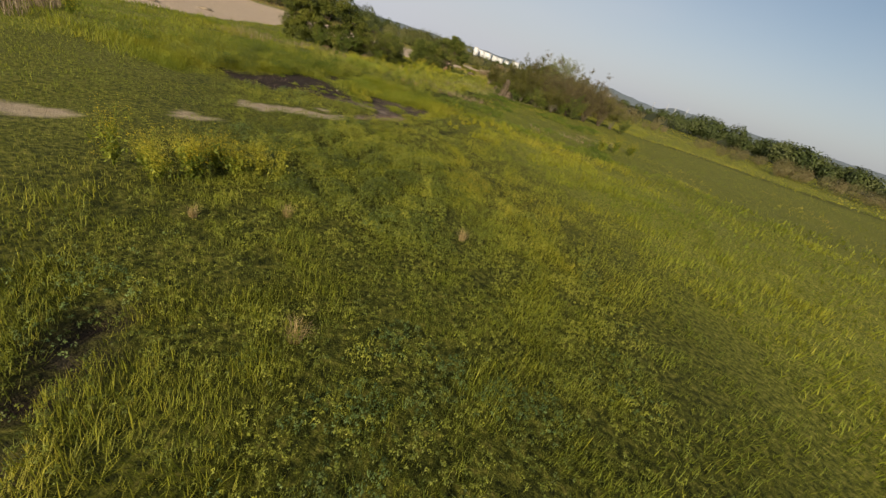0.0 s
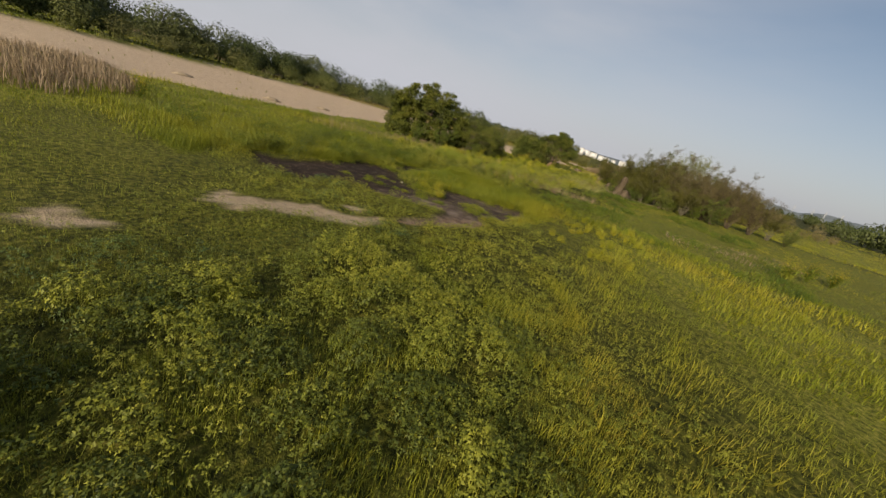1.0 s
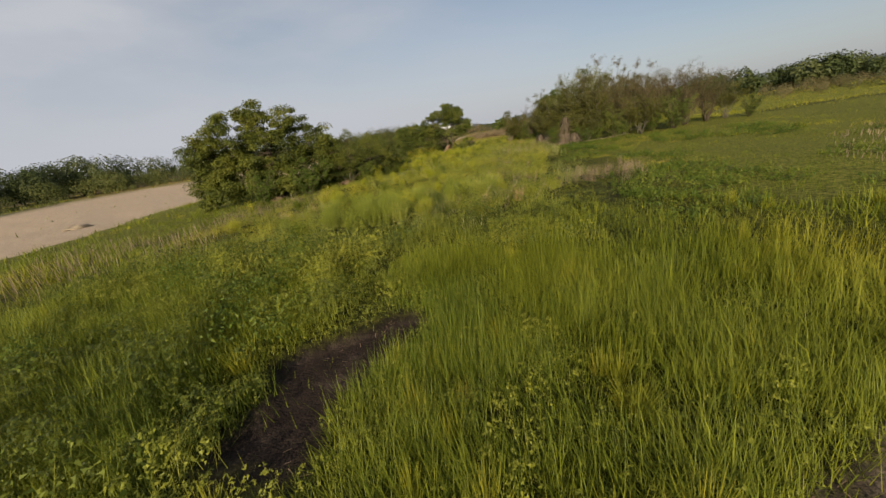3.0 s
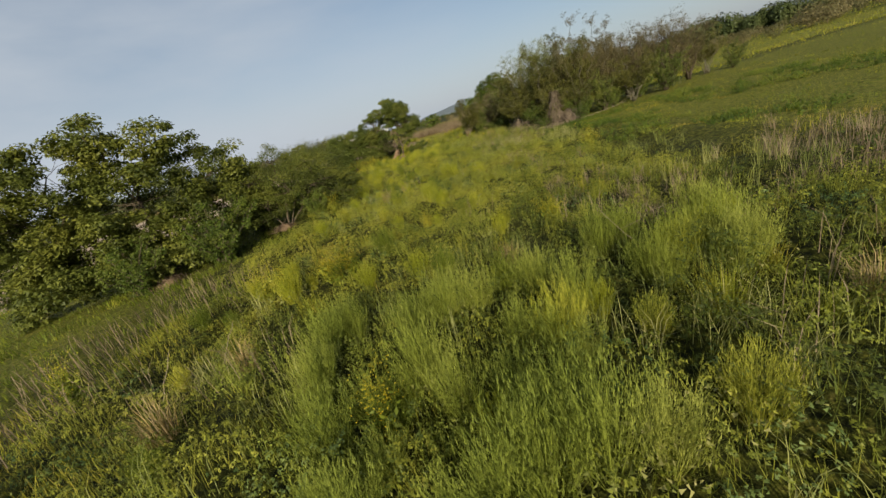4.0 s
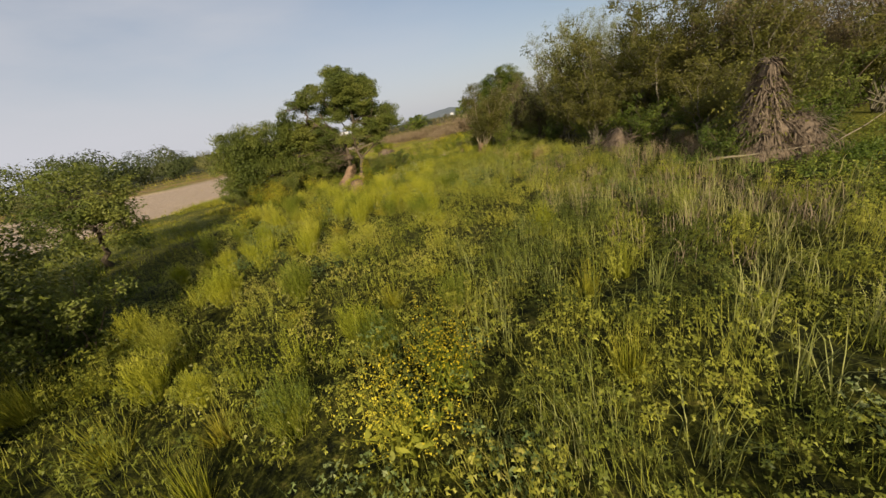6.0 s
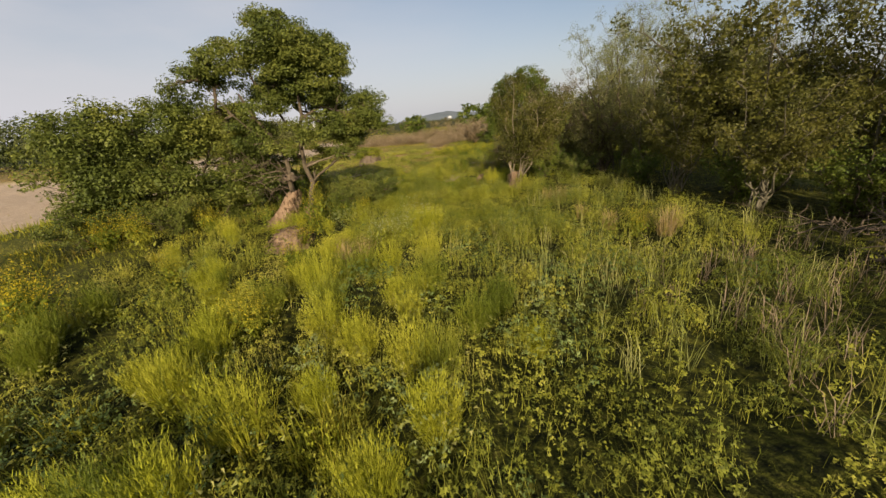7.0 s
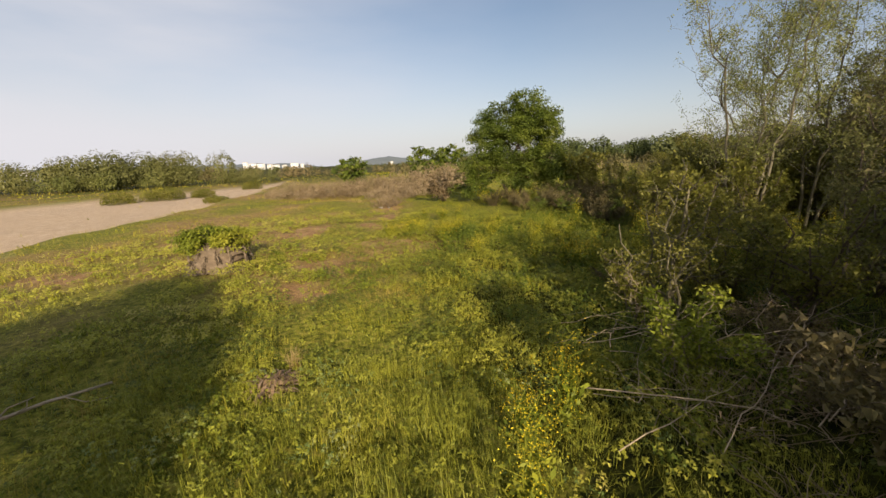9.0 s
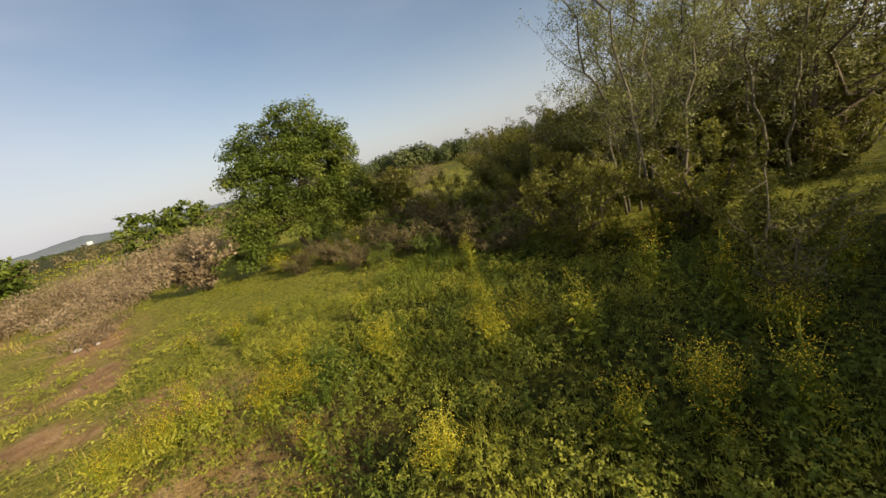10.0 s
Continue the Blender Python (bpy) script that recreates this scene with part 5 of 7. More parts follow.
Y_LABEL = "yellow flowering mustard plant with thin green stems"
flower_kinds = [mustard(71, 0.75, 0.34, 18, 640, Y_LABEL), mustard(72, 0.6, 0.42, 20, 760, Y_LABEL), mustard(73, 0.85, 0.25, 11, 300, "thin mustard plant with few yellow flowers"),
                mustard(74, 0.5, 0.3, 14, 300, "pale flowering herb with greenish-white heads", M_WHITE_PETAL)]
beds = [(6.0, -50.0, 2, 1.3), (7.3, -49.3, 0, 1.4), (6.8, -48.9, 1, 1.2), (7.1, -48.5, 0, 1.3), (7.6, -48.4, 1, 1.2), (7.9, -47.9, 0, 1.1), (8.3, -47.7, 2, 1.1), (6.4, -49.6, 0, 1.2),
        (19.2, -18.5, 1, 1.8), (20.6, -16.6, 0, 1.8), (22.4, -14.6, 1, 1.8), (-11, -39.5, 0, 1.6), (-7.6, -16.9, 0, 1.1), (-7.0, -17.3, 1, 1.0), (-5.9, -17.2, 1, 1.2), (-5.6, -16.8, 0, 1.1), (-6.2, -16.7, 1, 1.1), (-9.7, -19.8, 2, 1.1), (-4.1, -22.2, 2, 0.9), (-1.0, -17.4, 1, 1.0), (3.2, -9.6, 1, 1.3),
        (-3.5, -4.4, 1, 1.2), (-3.1, -3.8, 0, 1.0), (-8.2, -7.9, 0, 1.2), (-5.3, -7.2, 2, 1.0), (-8.4, 7.6, 1, 1.4), (-8.9, 7.9, 0, 1.1), (-6.2, 4.3, 0, 1.2), (-5.2, 7.1, 0, 1.0), (-11.4, 13.0, 1, 1.5), (-10.2, 12.6, 0, 1.3),
        (-5.5, 12.1, 2, 1.2), (-9.2, 6.2, 1, 1.1), (-7.2, 8.8, 2, 1.1), (-8.8, 13.4, 1, 1.1), (-5.7, 11.4, 1, 0.9), (-4.8, 10.2, 0, 0.7), (-4.5, 14.3, 0, 1.0), (1.7, 9.5, 0, 0.9), (-3.2, 10.8, 3, 1.1), (-3.7, 10.3, 3, 1.0),
        (-5.3, 9.2, 2, 0.9), (-3.0, 12.6, 3, 1.2), (-5.8, 14.0, 2, 1.2), (-0.9, 21.2, 2, 1.0), (-0.6, 21.9, 2, 1.0), (-2.5, 18.9, 2, 1.0), (-3.3, 19.0, 2, 0.9), (0.4, 19.8, 2, 1.0), (1.1, 19.3, 2, 1.1), (-4.0, 18.9, 3, 1.0), (-0.1, 22.0, 2, 1.0),
        (2.2, 36.3, 1, 1.0), (1.5, 37.0, 0, 0.9), (3.1, 36.5, 1, 0.9), (8.2, 41.0, 1, 1.3), (9.0, 40.2, 0, 1.3), (7.3, 41.8, 1, 1.2), (6.8, 42.8, 1, 1.2), (11.3, 27.6, 1, 1.2), (12.6, 27.2, 0, 1.2), (9.7, 28.4, 1, 1.3), (9.2, 29.4, 0, 1.2), (10.4, 27.8, 1, 1.1),
        (4.3, 29.5, 1, 1.1), (2.2, 33.4, 1, 0.9), (0.6, 34.5, 0, 0.8), (3.7, 29.8, 0, 1.0), (0.9, 30.8, 2, 0.8), (3.4, 27.0, 1, 1.0), (3.5, 25.1, 1, 1.0), (1.6, 32.2, 1, 1.0), 
        (1.1, 32.3, 1, 0.9), (0.5, 33.0, 1, 0.9), (-0.4, 33.5, 1, 0.9), (-0.7, 33.3, 0, 0.8), (4.1, 28.5, 2, 1.1), (4.7, 30.6, 2, 1.1), (5.5, 26.9, 2, 1.2), (5.0, 26.3, 1, 1.0), (3.3, 26.3, 2, 1.1), (1.5, 29.2, 1, 0.9), 
        (2.5, 27.6, 2, 1.0), (2.9, 26.9, 2, 1.1), (3.9, 33.4, 2, 0.9), (-0.1, 33.0, 0, 0.9), (1.4, 32.8, 0, 0.9), (2.9, 31.6, 1, 1.0), (6.9, 32.4, 2, 1.2), (6.0, 28.0, 2, 1.2), (6.6, 25.6, 2, 1.2)]
for x, y, k, s in beds:
    copy_thing(flower_kinds[k], spin(x, y, rng.uniform(0, 6.28), s * rng.uniform(0.9, 1.15)))
for ob in flower_kinds:
    i = flower_kinds.index(ob)
    x, y = ((7.0, -49.8), (0.1, 33.3), (-1.6, 19.8), (-2.6, 11.6))[i]
    ob.matrix_basis = spin(x, y, 1.0, 1.1)


def weeds(name, label, per_m2, seed, box, size, low, high, rule, material, leaves=26, wide=0.2):
    """Leafy herbs, plant by plant, where the rule lets them grow."""
    rng = np.random.default_rng(seed)
    x0, x1, y0, y1 = box
    n = int(per_m2 * (x1 - x0) * (y1 - y0))
    x, y = rng.uniform(x0, x1, n), rng.uniform(y0, y1, n)
    ok = rng.uniform(size=n) < rule(x, y) * (1 - np.maximum(np.maximum(soil_at(x, y), sandy_at(x, y)), bed_at(x, y))) * (1 - 0.9 * clear_at(x, y))
    x, y = x[ok], y[ok]
    n = len(x)
    tall = rng.uniform(low, high, n)
    at = np.repeat(np.stack([x, y, ground(x, y)], 1), leaves, 0)
    u = rng.normal(size=(n * leaves, 3)) * [wide, wide, 0]
    u[:, 2] = np.repeat(tall, leaves) * rng.uniform(0.15, 1.0, n * leaves) ** 0.6
    s = Shape().leaves(at + u, size, rng, up=0.15, long=2.0, facing=u / wide * [0.5, 0.5, 0] + [0, 0, 0.3], small=True)
    return tagged(new(name, s.mesh(name, material)), label, "weeds", kind="stuff")


weeds("leafy_weeds", "tall dark weeds on the bank beside the silt", 9, 84, (-9, 0, -40, -25), 0.032, 0.3, 0.85,
      lambda x, y: step(0.4, 0.65, vnoise(x, y, 1.8, 54)) * step(-1.5, -2.4, x), M_CLOVER, 52, 0.2)


def herb_clumps(name, label, per_m2, seed, box, rule, material, size, wide, tall, leaves):
    """Clumps of leafy herbs: upright stems that lean out of the middle, each with small leaves all the way up."""
    rng = np.random.default_rng(seed)
    x0, x1, y0, y1 = box
    n = int(per_m2 * (x1 - x0) * (y1 - y0))
    x, y = rng.uniform(x0, x1, n), rng.uniform(y0, y1, n)
    ok = rng.uniform(size=n) < rule(x, y) * (1 - np.maximum(np.maximum(soil_at(x, y), sandy_at(x, y)), bed_at(x, y))) * (1 - 0.9 * clear_at(x, y))
    x, y = x[ok], y[ok]
    n, per = len(x), 11
    m = leaves // per
    r, h = rng.uniform(*wide, (n, 1)), rng.uniform(*tall, (n, 1)) * (0.5 + 1.05 * clumps_at(x, y))[:, None]
    a, d = rng.uniform(0, 6.28, (n, m)), np.sqrt(rng.uniform(size=(n, m)))
    out = np.stack([np.cos(a), np.sin(a), 0 * a], 2)
    foot = np.stack([x, y, ground(x, y) - 0.02], 1)[:, None] + out * (d * r * 0.75)[..., None]
    rise = out * (d * r * 0.6)[..., None]
    rise[..., 2] = h * (1.05 - 0.45 * d * d) * rng.uniform(0.7, 1.15, (n, m))
    rise[..., :2] += rng.normal(0, 0.05, (n, m, 2))
    t = (np.linspace(0.2, 1, per) + rng.uniform(-0.04, 0.04, (n, m, per)))[..., None]
    turn = rng.uniform(0, 6.28, (n, m, 1)) + 2.4 * np.arange(per)
    side = np.stack([np.cos(turn), np.sin(turn), 0 * turn], 3)
    at = foot[:, :, None] + rise[:, :, None] * t + side * size * (1.5 - 1.0 * t)
    face = (side * 0.6 + [0, 0, 0.28]).reshape(-1, 3)
    s = Shape().leaves(at.reshape(-1, 3), (size * (1.25 - 0.55 * t)).ravel(), rng, up=0.0, long=2.2, facing=face, small=True)
    s.blades(foot.reshape(-1, 3), np.linalg.norm(rise, axis=2).ravel(), 0.009, np.arctan2(rise[..., 1], rise[..., 0]).ravel(), np.clip(np.hypot(rise[..., 0], rise[..., 1]) / rise[..., 2], 0, 0.9).ravel(), False)
    return tagged(new(name, s.mesh(name, material)), label, "weeds", kind="stuff")


herb_clumps("herb_clumps", "low leafy herbs under the two-trunked tree", 2.4, 94, (-8.5, -2.6, 13.5, 19.5),
            lambda x, y: step(0.3, 0.6, vnoise(x, y, 1.6, 73)) * step(-4.6, -5.2, x - 0.9 * (y - 15)) + 0.4, M_WEED, 0.034, (0.22, 0.45), (0.3, 0.6), 160)
# M_CLOVER, darker than M_WEED, stands in for the wood's shade on these leaves.
herb_clumps("herb_clumps", "tall rank weeds by the wood, leaf colour darkened for its shade", 4.0, 104, (0.2, 9.5, 21, 37),
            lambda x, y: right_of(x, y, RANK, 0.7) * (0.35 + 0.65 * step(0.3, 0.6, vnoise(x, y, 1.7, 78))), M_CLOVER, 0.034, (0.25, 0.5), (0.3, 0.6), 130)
herb_clumps("herb_clumps", "coarse weeds across the meadow", 2.0, 110, (4.5, 20, -25, 4),
            lambda x, y: step(0.35, 0.6, vnoise(x, y, 2.8, 84)), M_CLOVER, 0.04, (0.3, 0.7), (0.2, 0.42), 132)
herb_clumps("herb_clumps", "clumps of low creeper past the trees", 2.2, 95, (-7, 4, 20, 34),
            lambda x, y: step(0.45, 0.7, vnoise(x, y, 2.2, 74)), M_WEED, 0.032, (0.25, 0.5), (0.12, 0.3), 140)


def canopy(name, label, per_m2, seed, box, rule, cell, wide, tall, size, material, tone=(0.15, 0.75), long=1.7, depth=0.45, gap=0.12, most=5.5, whorl=6, blades=0.6):
    """Low growth that closes over the ground: uneven mounds of leafy shoots, each mound with its own height and tone, and hollows between."""
    rng = np.random.default_rng(seed)
    x0, x1, y0, y1 = box
    n = int(per_m2 * (x1 - x0) * (y1 - y0) / whorl)
    x, y = rng.uniform(x0, x1, n), rng.uniform(y0, y1, n)
    ok = rng.uniform(size=n) < rule(x, y) * (1 - np.maximum(np.maximum(soil_at(x, y), sandy_at(x, y)), bed_at(x, y))) * step(most + 1.5, most, near_line(x, y, MIDDLE))
    x, y = x[ok], y[ok]
    wx, wy = x + 0.9 * cell * (vnoise(x, y, cell * 0.5, seed + 7) - 0.5), y + 0.9 * cell * (vnoise(x, y, cell * 0.5, seed + 8) - 0.5)
    i, j = np.floor(wx / cell).astype(np.int64), np.floor(wy / cell).astype(np.int64)
    top, shade, face = np.zeros(len(x)), np.zeros(len(x)), np.zeros((len(x), 3))
    for a in (-1, 0, 1):
        for b in (-1, 0, 1):
            cx, cy = (i + a + 0.1 + 0.8 * hashed(i + a, j + b, seed)) * cell, (j + b + 0.1 + 0.8 * hashed(i + a, j + b, seed + 1)) * cell
            r = cell * (wide[0] + (wide[1] - wide[0]) * hashed(i + a, j + b, seed + 2))
            h = tall[0] + (tall[1] - tall[0]) * hashed(i + a, j + b, seed + 3)
            u, v = (wx - cx) / r, (wy - cy) / r
            dome = h * np.clip(1 - u * u - v * v, 0, 1) ** 0.7
            win = dome > top
            top = np.where(win, dome, top)
            shade = np.where(win, tone[0] + (tone[1] - tone[0]) * hashed(i + a, j + b, seed + 4), shade)
            face = np.where(win[:, None], np.stack([u * h / r, v * h / r, np.clip(dome / h, 0.15, 1)], 1), face)
    ok = top > gap * rng.uniform(0.3, 1.6, len(x))
    x, y, top, shade, face = x[ok], y[ok], top[ok], shade[ok], face[ok]
    face /= np.linalg.norm(face, axis=1, keepdims=True)
    z = ground(x, y) + top * (1.08 - depth * rng.uniform(size=len(x)) ** 1.4)
    dry = shade - 0.05 * mown_at(x, y) + 0.07 * step(-17, -12, y) - 0.09 * step(-1.5, 1.5, x) * step(-16, -12, y) * step(12, 8, y) - 0.12 * step(-14, -19, y) * step(-27, -25, y) + 0.34 * (vnoise(x, y, 3.0, seed) - 0.5) + rng.normal(0, 0.08, len(x))
    # each shoot is a whorl of leaves that open outwards and towards the sun
    n = len(x) * whorl
    out = rng.normal(size=(n, 3))
    out[:, 2] = np.abs(out[:, 2])
    out /= np.linalg.norm(out, axis=1, keepdims=True)
    at = np.repeat(np.stack([x, y, z], 1), whorl, 0) + out * size * [1.5, 1.5, 1.9]
    tuft = rng.integers(0, len(x), int(blades * len(x)))
    m = len(tuft)
    foot = np.stack([x, y, ground(x, y) + top * 0.3], 1)[tuft] + rng.normal(0, 0.05, (m, 3)) * [1, 1, 0]
    v, _, t = blade_arrays(foot, top[tuft] * rng.uniform(0.5, 1.0, m) + 0.04, 0.006, 6.3 * vnoise(foot[:, 0], foot[:, 1], 0.7, seed) + rng.normal(0, 1.2, m), rng.uniform(0.05, 0.8, m), False)
    s = Shape().leaves(at, size, rng, up=0.0, long=long, facing=np.repeat(face, whorl, 0) * 0.7 + out * 0.5 + [0, -0.35, 0.1], small=True)
    return tagged(new(name, mesh_of(name, np.concatenate([s.v[0], v]), None, np.concatenate([s.t[0], t + len(s.v[0])]), material, np.clip(np.concatenate([np.repeat(dry, whorl * 3), np.repeat(dry[tuft] + 0.1, 3)]), 0.02, 0.95))), label, "weeds", kind="stuff")


canopy("herb_canopy", "closed mounds of small-leafed green herbs with dark hollows", 1350, 301, (-4.5, 6.5, -26, 17),
       lambda x, y: (0.2 + 0.8 * right_of(x, y, WEEDY, 1.4)) * (1 - 0.92 * clear_at(x, y)), 0.8, (0.42, 0.75), (0.12, 0.7), 0.0182, M_HERB, (0.06, 0.54), depth=0.6, gap=0.09, most=5.4, blades=1.6)
canopy("herb_canopy", "mounds of leafy herbs along the river side", 900, 302, (-11, -1, -26, 17),
       lambda x, y: (1 - 0.9 * right_of(x, y, WEEDY, 1.4)) * (1 - 0.92 * clear_at(x, y)), 0.75, (0.42, 0.72), (0.1, 0.55), 0.0192, M_HERB, (0.12, 0.68), depth=0.6, gap=0.1, most=6, blades=1.4)
canopy("low_herbs", "short clover and small herbs in the sward", 1030, 303, (-5, 21, -60, -27),
       lambda x, y: 0.4 + 0.6 * step(0.3, 0.55, vnoise(x, y, 2.4, 304)), 0.6, (0.45, 0.75), (0.06, 0.33), 0.0175, M_HERB, (0.14, 0.44), depth=0.6, gap=0.06, most=4.6, blades=1.0)
canopy("low_herbs", "leafy weeds lit beside the way past the trees", 1350, 305, (-8, 3, 19.5, 34),
       lambda x, y: (0.45 + 0.55 * step(0.3, 0.5, vnoise(x, y, 2.0, 306))) * (1 - 0.9 * earth_at(x, y)) * (1 - 0.6 * step(29, 33, y)), 0.75, (0.42, 0.75), (0.08, 0.42), 0.023, M_HERB, (0.04, 0.5), depth=0.65, gap=0.06, most=5.6, blades=0.5)
canopy("low_herbs", "lush leafy weeds along the edge of the wood", 1000, 321, (-0.5, 9, 24, 37.5),
       lambda x, y: 0.35 + 0.65 * step(0.3, 0.55, vnoise(x, y, 2.0, 322)), 0.8, (0.42, 0.75), (0.1, 0.5), 0.022, M_HERB, (0.02, 0.42), depth=0.65, gap=0.06, most=5, blades=1.2)
canopy("low_herbs", "tussocky herbs and grass across the dry sward", 420, 315, (-15, 3, 25, 42),
       lambda x, y: (1 - 0.85 * earth_at(x, y)) * step(3.6, 4.6, near_line(x, y, MIDDLE)) * (0.35 + 0.65 * step(0.35, 0.6, vnoise(x, y, 2.6, 316))), 0.95, (0.42, 0.75), (0.06, 0.32), 0.036, M_HERB, (0.2, 0.72), depth=0.6, gap=0.05, most=14, blades=1.5)
canopy("cool_herbs", "scattered clumps of grey-green broad-leafed herbs", 850, 311, (-9, 5.5, -26, 16),
       lambda x, y: step(0.54, 0.66, vnoise(x, y, 1.7, 312)) * (1 - 0.9 * clear_at(x, y)), 1.1, (0.25, 0.5), (0.3, 0.62), 0.0195, M_COOL, (0.1, 0.75), depth=0.7, gap=0.12, most=5, blades=0.2)
canopy("glade_grass", "tall tufted meadow grass in uneven mounds between the trees", 900, 317, (-4.8, 1.8, 10, 24.5),
       lambda x, y: 0.4 + 0.6 * step(0.35, 0.55, vnoise(x, y, 1.4, 318)), 0.62, (0.42, 0.75), (0.12, 0.5), 0.014, M_HERB, (0.05, 0.42), long=3.0, depth=0.7, gap=0.08, most=6, whorl=3, blades=3.2)
canopy("cool_herbs", "grey-green herbs in the glade grass", 500, 319, (-4.8, 1.8, 12, 24),
       lambda x, y: step(0.52, 0.64, vnoise(x, y, 1.5, 320)), 0.8, (0.3, 0.5), (0.15, 0.4), 0.018, M_COOL, (0.2, 0.8), depth=0.6, gap=0.08, most=6, blades=0.6)
canopy("cool_herbs", "dark grey-green herbs in patches of the sward", 900, 313, (0, 20, -60, -38),
       lambda x, y: step(0.6, 0.72, vnoise(x, y, 1.9, 314)), 0.8, (0.3, 0.6), (0.12, 0.3), 0.018, M_COOL, (0.05, 0.6), depth=0.6, gap=0.08, most=4.5, blades=0.2)
canopy("bank_herbs", "tall dark green weeds on the bank beside the silt", 1500, 309, (-9, -1, -40, -25.5),
       lambda x, y: step(-1.2, -2.2, x + 0.7 * (vnoise(x, y, 1.4, 310) - 0.5) - 0.06 * (y + 34)) + 0.6 * step(-31.6, -31, y) * step(-28, -29, y) * step(2.5, 1.5, x), 1.05, (0.42, 0.75), (0.3, 0.9), 0.024, M_HERB, (0.06, 0.42), depth=0.85, gap=0.15, most=8.5, blades=1.0)
canopy("rank_herbs", "rank bushy weeds with bright leaves and dark gaps", 1800, 307, (6.5, 13, -48.5, -41.5),
       lambda x, y: step(12.6, 11.6, x + 0.25 * (y + 45)) + 0 * x, 0.9, (0.42, 0.75), (0.12, 0.6), 0.024, M_HERB, (0.05, 0.38), depth=0.65, gap=0.12)


def feather_tufts(name, label, per_m2, seed, box, rule, wide, tall, count, dry):
    """Soft upright tufts, each a sheaf of fine stalks that opens upwards."""
    rng = np.random.default_rng(seed)
    x0, x1, y0, y1 = box
    n = int(per_m2 * (x1 - x0) * (y1 - y0))
    x, y = rng.uniform(x0, x1, n), rng.uniform(y0, y1, n)
    ok = rng.uniform(size=n) < rule(x, y) * (1 - np.maximum(np.maximum(soil_at(x, y), sandy_at(x, y)), bed_at(x, y))) * (1 - 0.9 * clear_at(x, y))
    x, y = np.repeat(x[ok], count), np.repeat(y[ok], count)
    r, h = np.repeat(rng.uniform(*wide, ok.sum()), count), np.repeat(rng.uniform(*tall, ok.sum()), count)
    shade = np.repeat(rng.normal(dry, 0.06, ok.sum()), count)
    a, d = rng.uniform(0, 6.28, len(x)), np.sqrt(rng.uniform(size=len(x)))
    px, py = x + np.cos(a) * d * r * 0.35, y + np.sin(a) * d * r * 0.35
    v, q, t = blade_arrays(np.stack([px, py, ground(x, y)], 1), h * rng.uniform(0.35, 1.1, len(x)) * (1.05 - 0.3 * d), 0.0095, a + rng.normal(0, 0.8, len(x)), np.clip(d * r / h * 0.9 + rng.normal(0, 0.16, len(x)), 0, 0.9), False)
    return tagged(new(name, mesh_of(name, v, q, t, M_GRASS, np.repeat(np.clip(shade + rng.normal(0, 0.05, len(x)), 0, 1), 3))), label, "weeds", kind="stuff")


herb_clumps("feathery_herbs", "soft plumes of feathery yellow-green herbs", 0.4, 105, (-10, -1.2, -3, 15),
            lambda x, y: (1 - right_of(x, y, [(-2.0, -3), (-1.4, 6), (-1.2, 15)], 0.8) * 0.95) * (0.4 + 0.6 * step(0.3, 0.55, vnoise(x, y, 1.5, 79))), M_FEATHER, 0.016, (0.2, 0.4), (0.35, 0.6), 462)
herb_clumps("feathery_herbs", "pale plumes of feathery herbs in the meadow", 0.6, 106, (-8, 3, -24, -4),
            lambda x, y: step(0.4, 0.6, vnoise(x, y, 2.2, 80)), M_SOFT, 0.016, (0.2, 0.4), (0.35, 0.6), 462)
feather_tufts("feathery_tufts", "soft bright yellow-green tufts of fine stalks", 0.15, 96, (-10, -1.5, -2, 14), lambda x, y: 1 - right_of(x, y, [(-2.4, -2), (-1.8, 6), (-1.6, 14)], 0.8) * 0.95, (0.28, 0.55), (0.3, 0.55), 190, 0.41)
feather_tufts("feathery_tufts", "yellow-green tufts in the middle of the meadow", 0.5, 97, (-9, 1, -24, -2), lambda x, y: step(0.35, 0.6, vnoise(x, y, 2.6, 75)), (0.28, 0.55), (0.4, 0.75), 150, 0.38)
feather_tufts("feathery_tufts", "tall pale green tufts on the bank beside the silt", 0.9, 98, (-8, -2, -40, -25), lambda x, y: step(-1.4, -2.6, x), (0.25, 0.45), (0.4, 0.8), 120, 0.34)
feather_tufts("feathery_tufts", "rank grass tufts round the silt", 1.4, 99, (-1, 12, -34, -24), lambda x, y: step(0.3, 0.6, vnoise(x, y, 1.8, 76)), (0.2, 0.4), (0.35, 0.6), 100, 0.4)


def arching_grass(name, label, per_m2, seed, box, rule, count, long, material=None):
    """Loose tufts of pale blades that arch over."""
    rng = np.random.default_rng(seed)
    x0, x1, y0, y1 = box
    n = int(per_m2 * (x1 - x0) * (y1 - y0))
    x, y = rng.uniform(x0, x1, n), rng.uniform(y0, y1, n)
    ok = rng.uniform(size=n) < rule(x, y) * (1 - 0.95 * glade_at(x, y))
    x, y = np.repeat(x[ok], count), np.repeat(y[ok], count)
    n = len(x)
    px, py = x + rng.normal(0, 0.07, n), y + rng.normal(0, 0.07, n)
    s = Shape().blades(np.stack([px, py, ground(px, py)], 1), rng.uniform(*long, n), 0.0075, rng.uniform(0, 6.28, n), rng.uniform(0.2, 0.95, n))
    return tagged(new(name, s.mesh(name, material or M_PALE_GRASS)), label, "grass", kind="stuff")


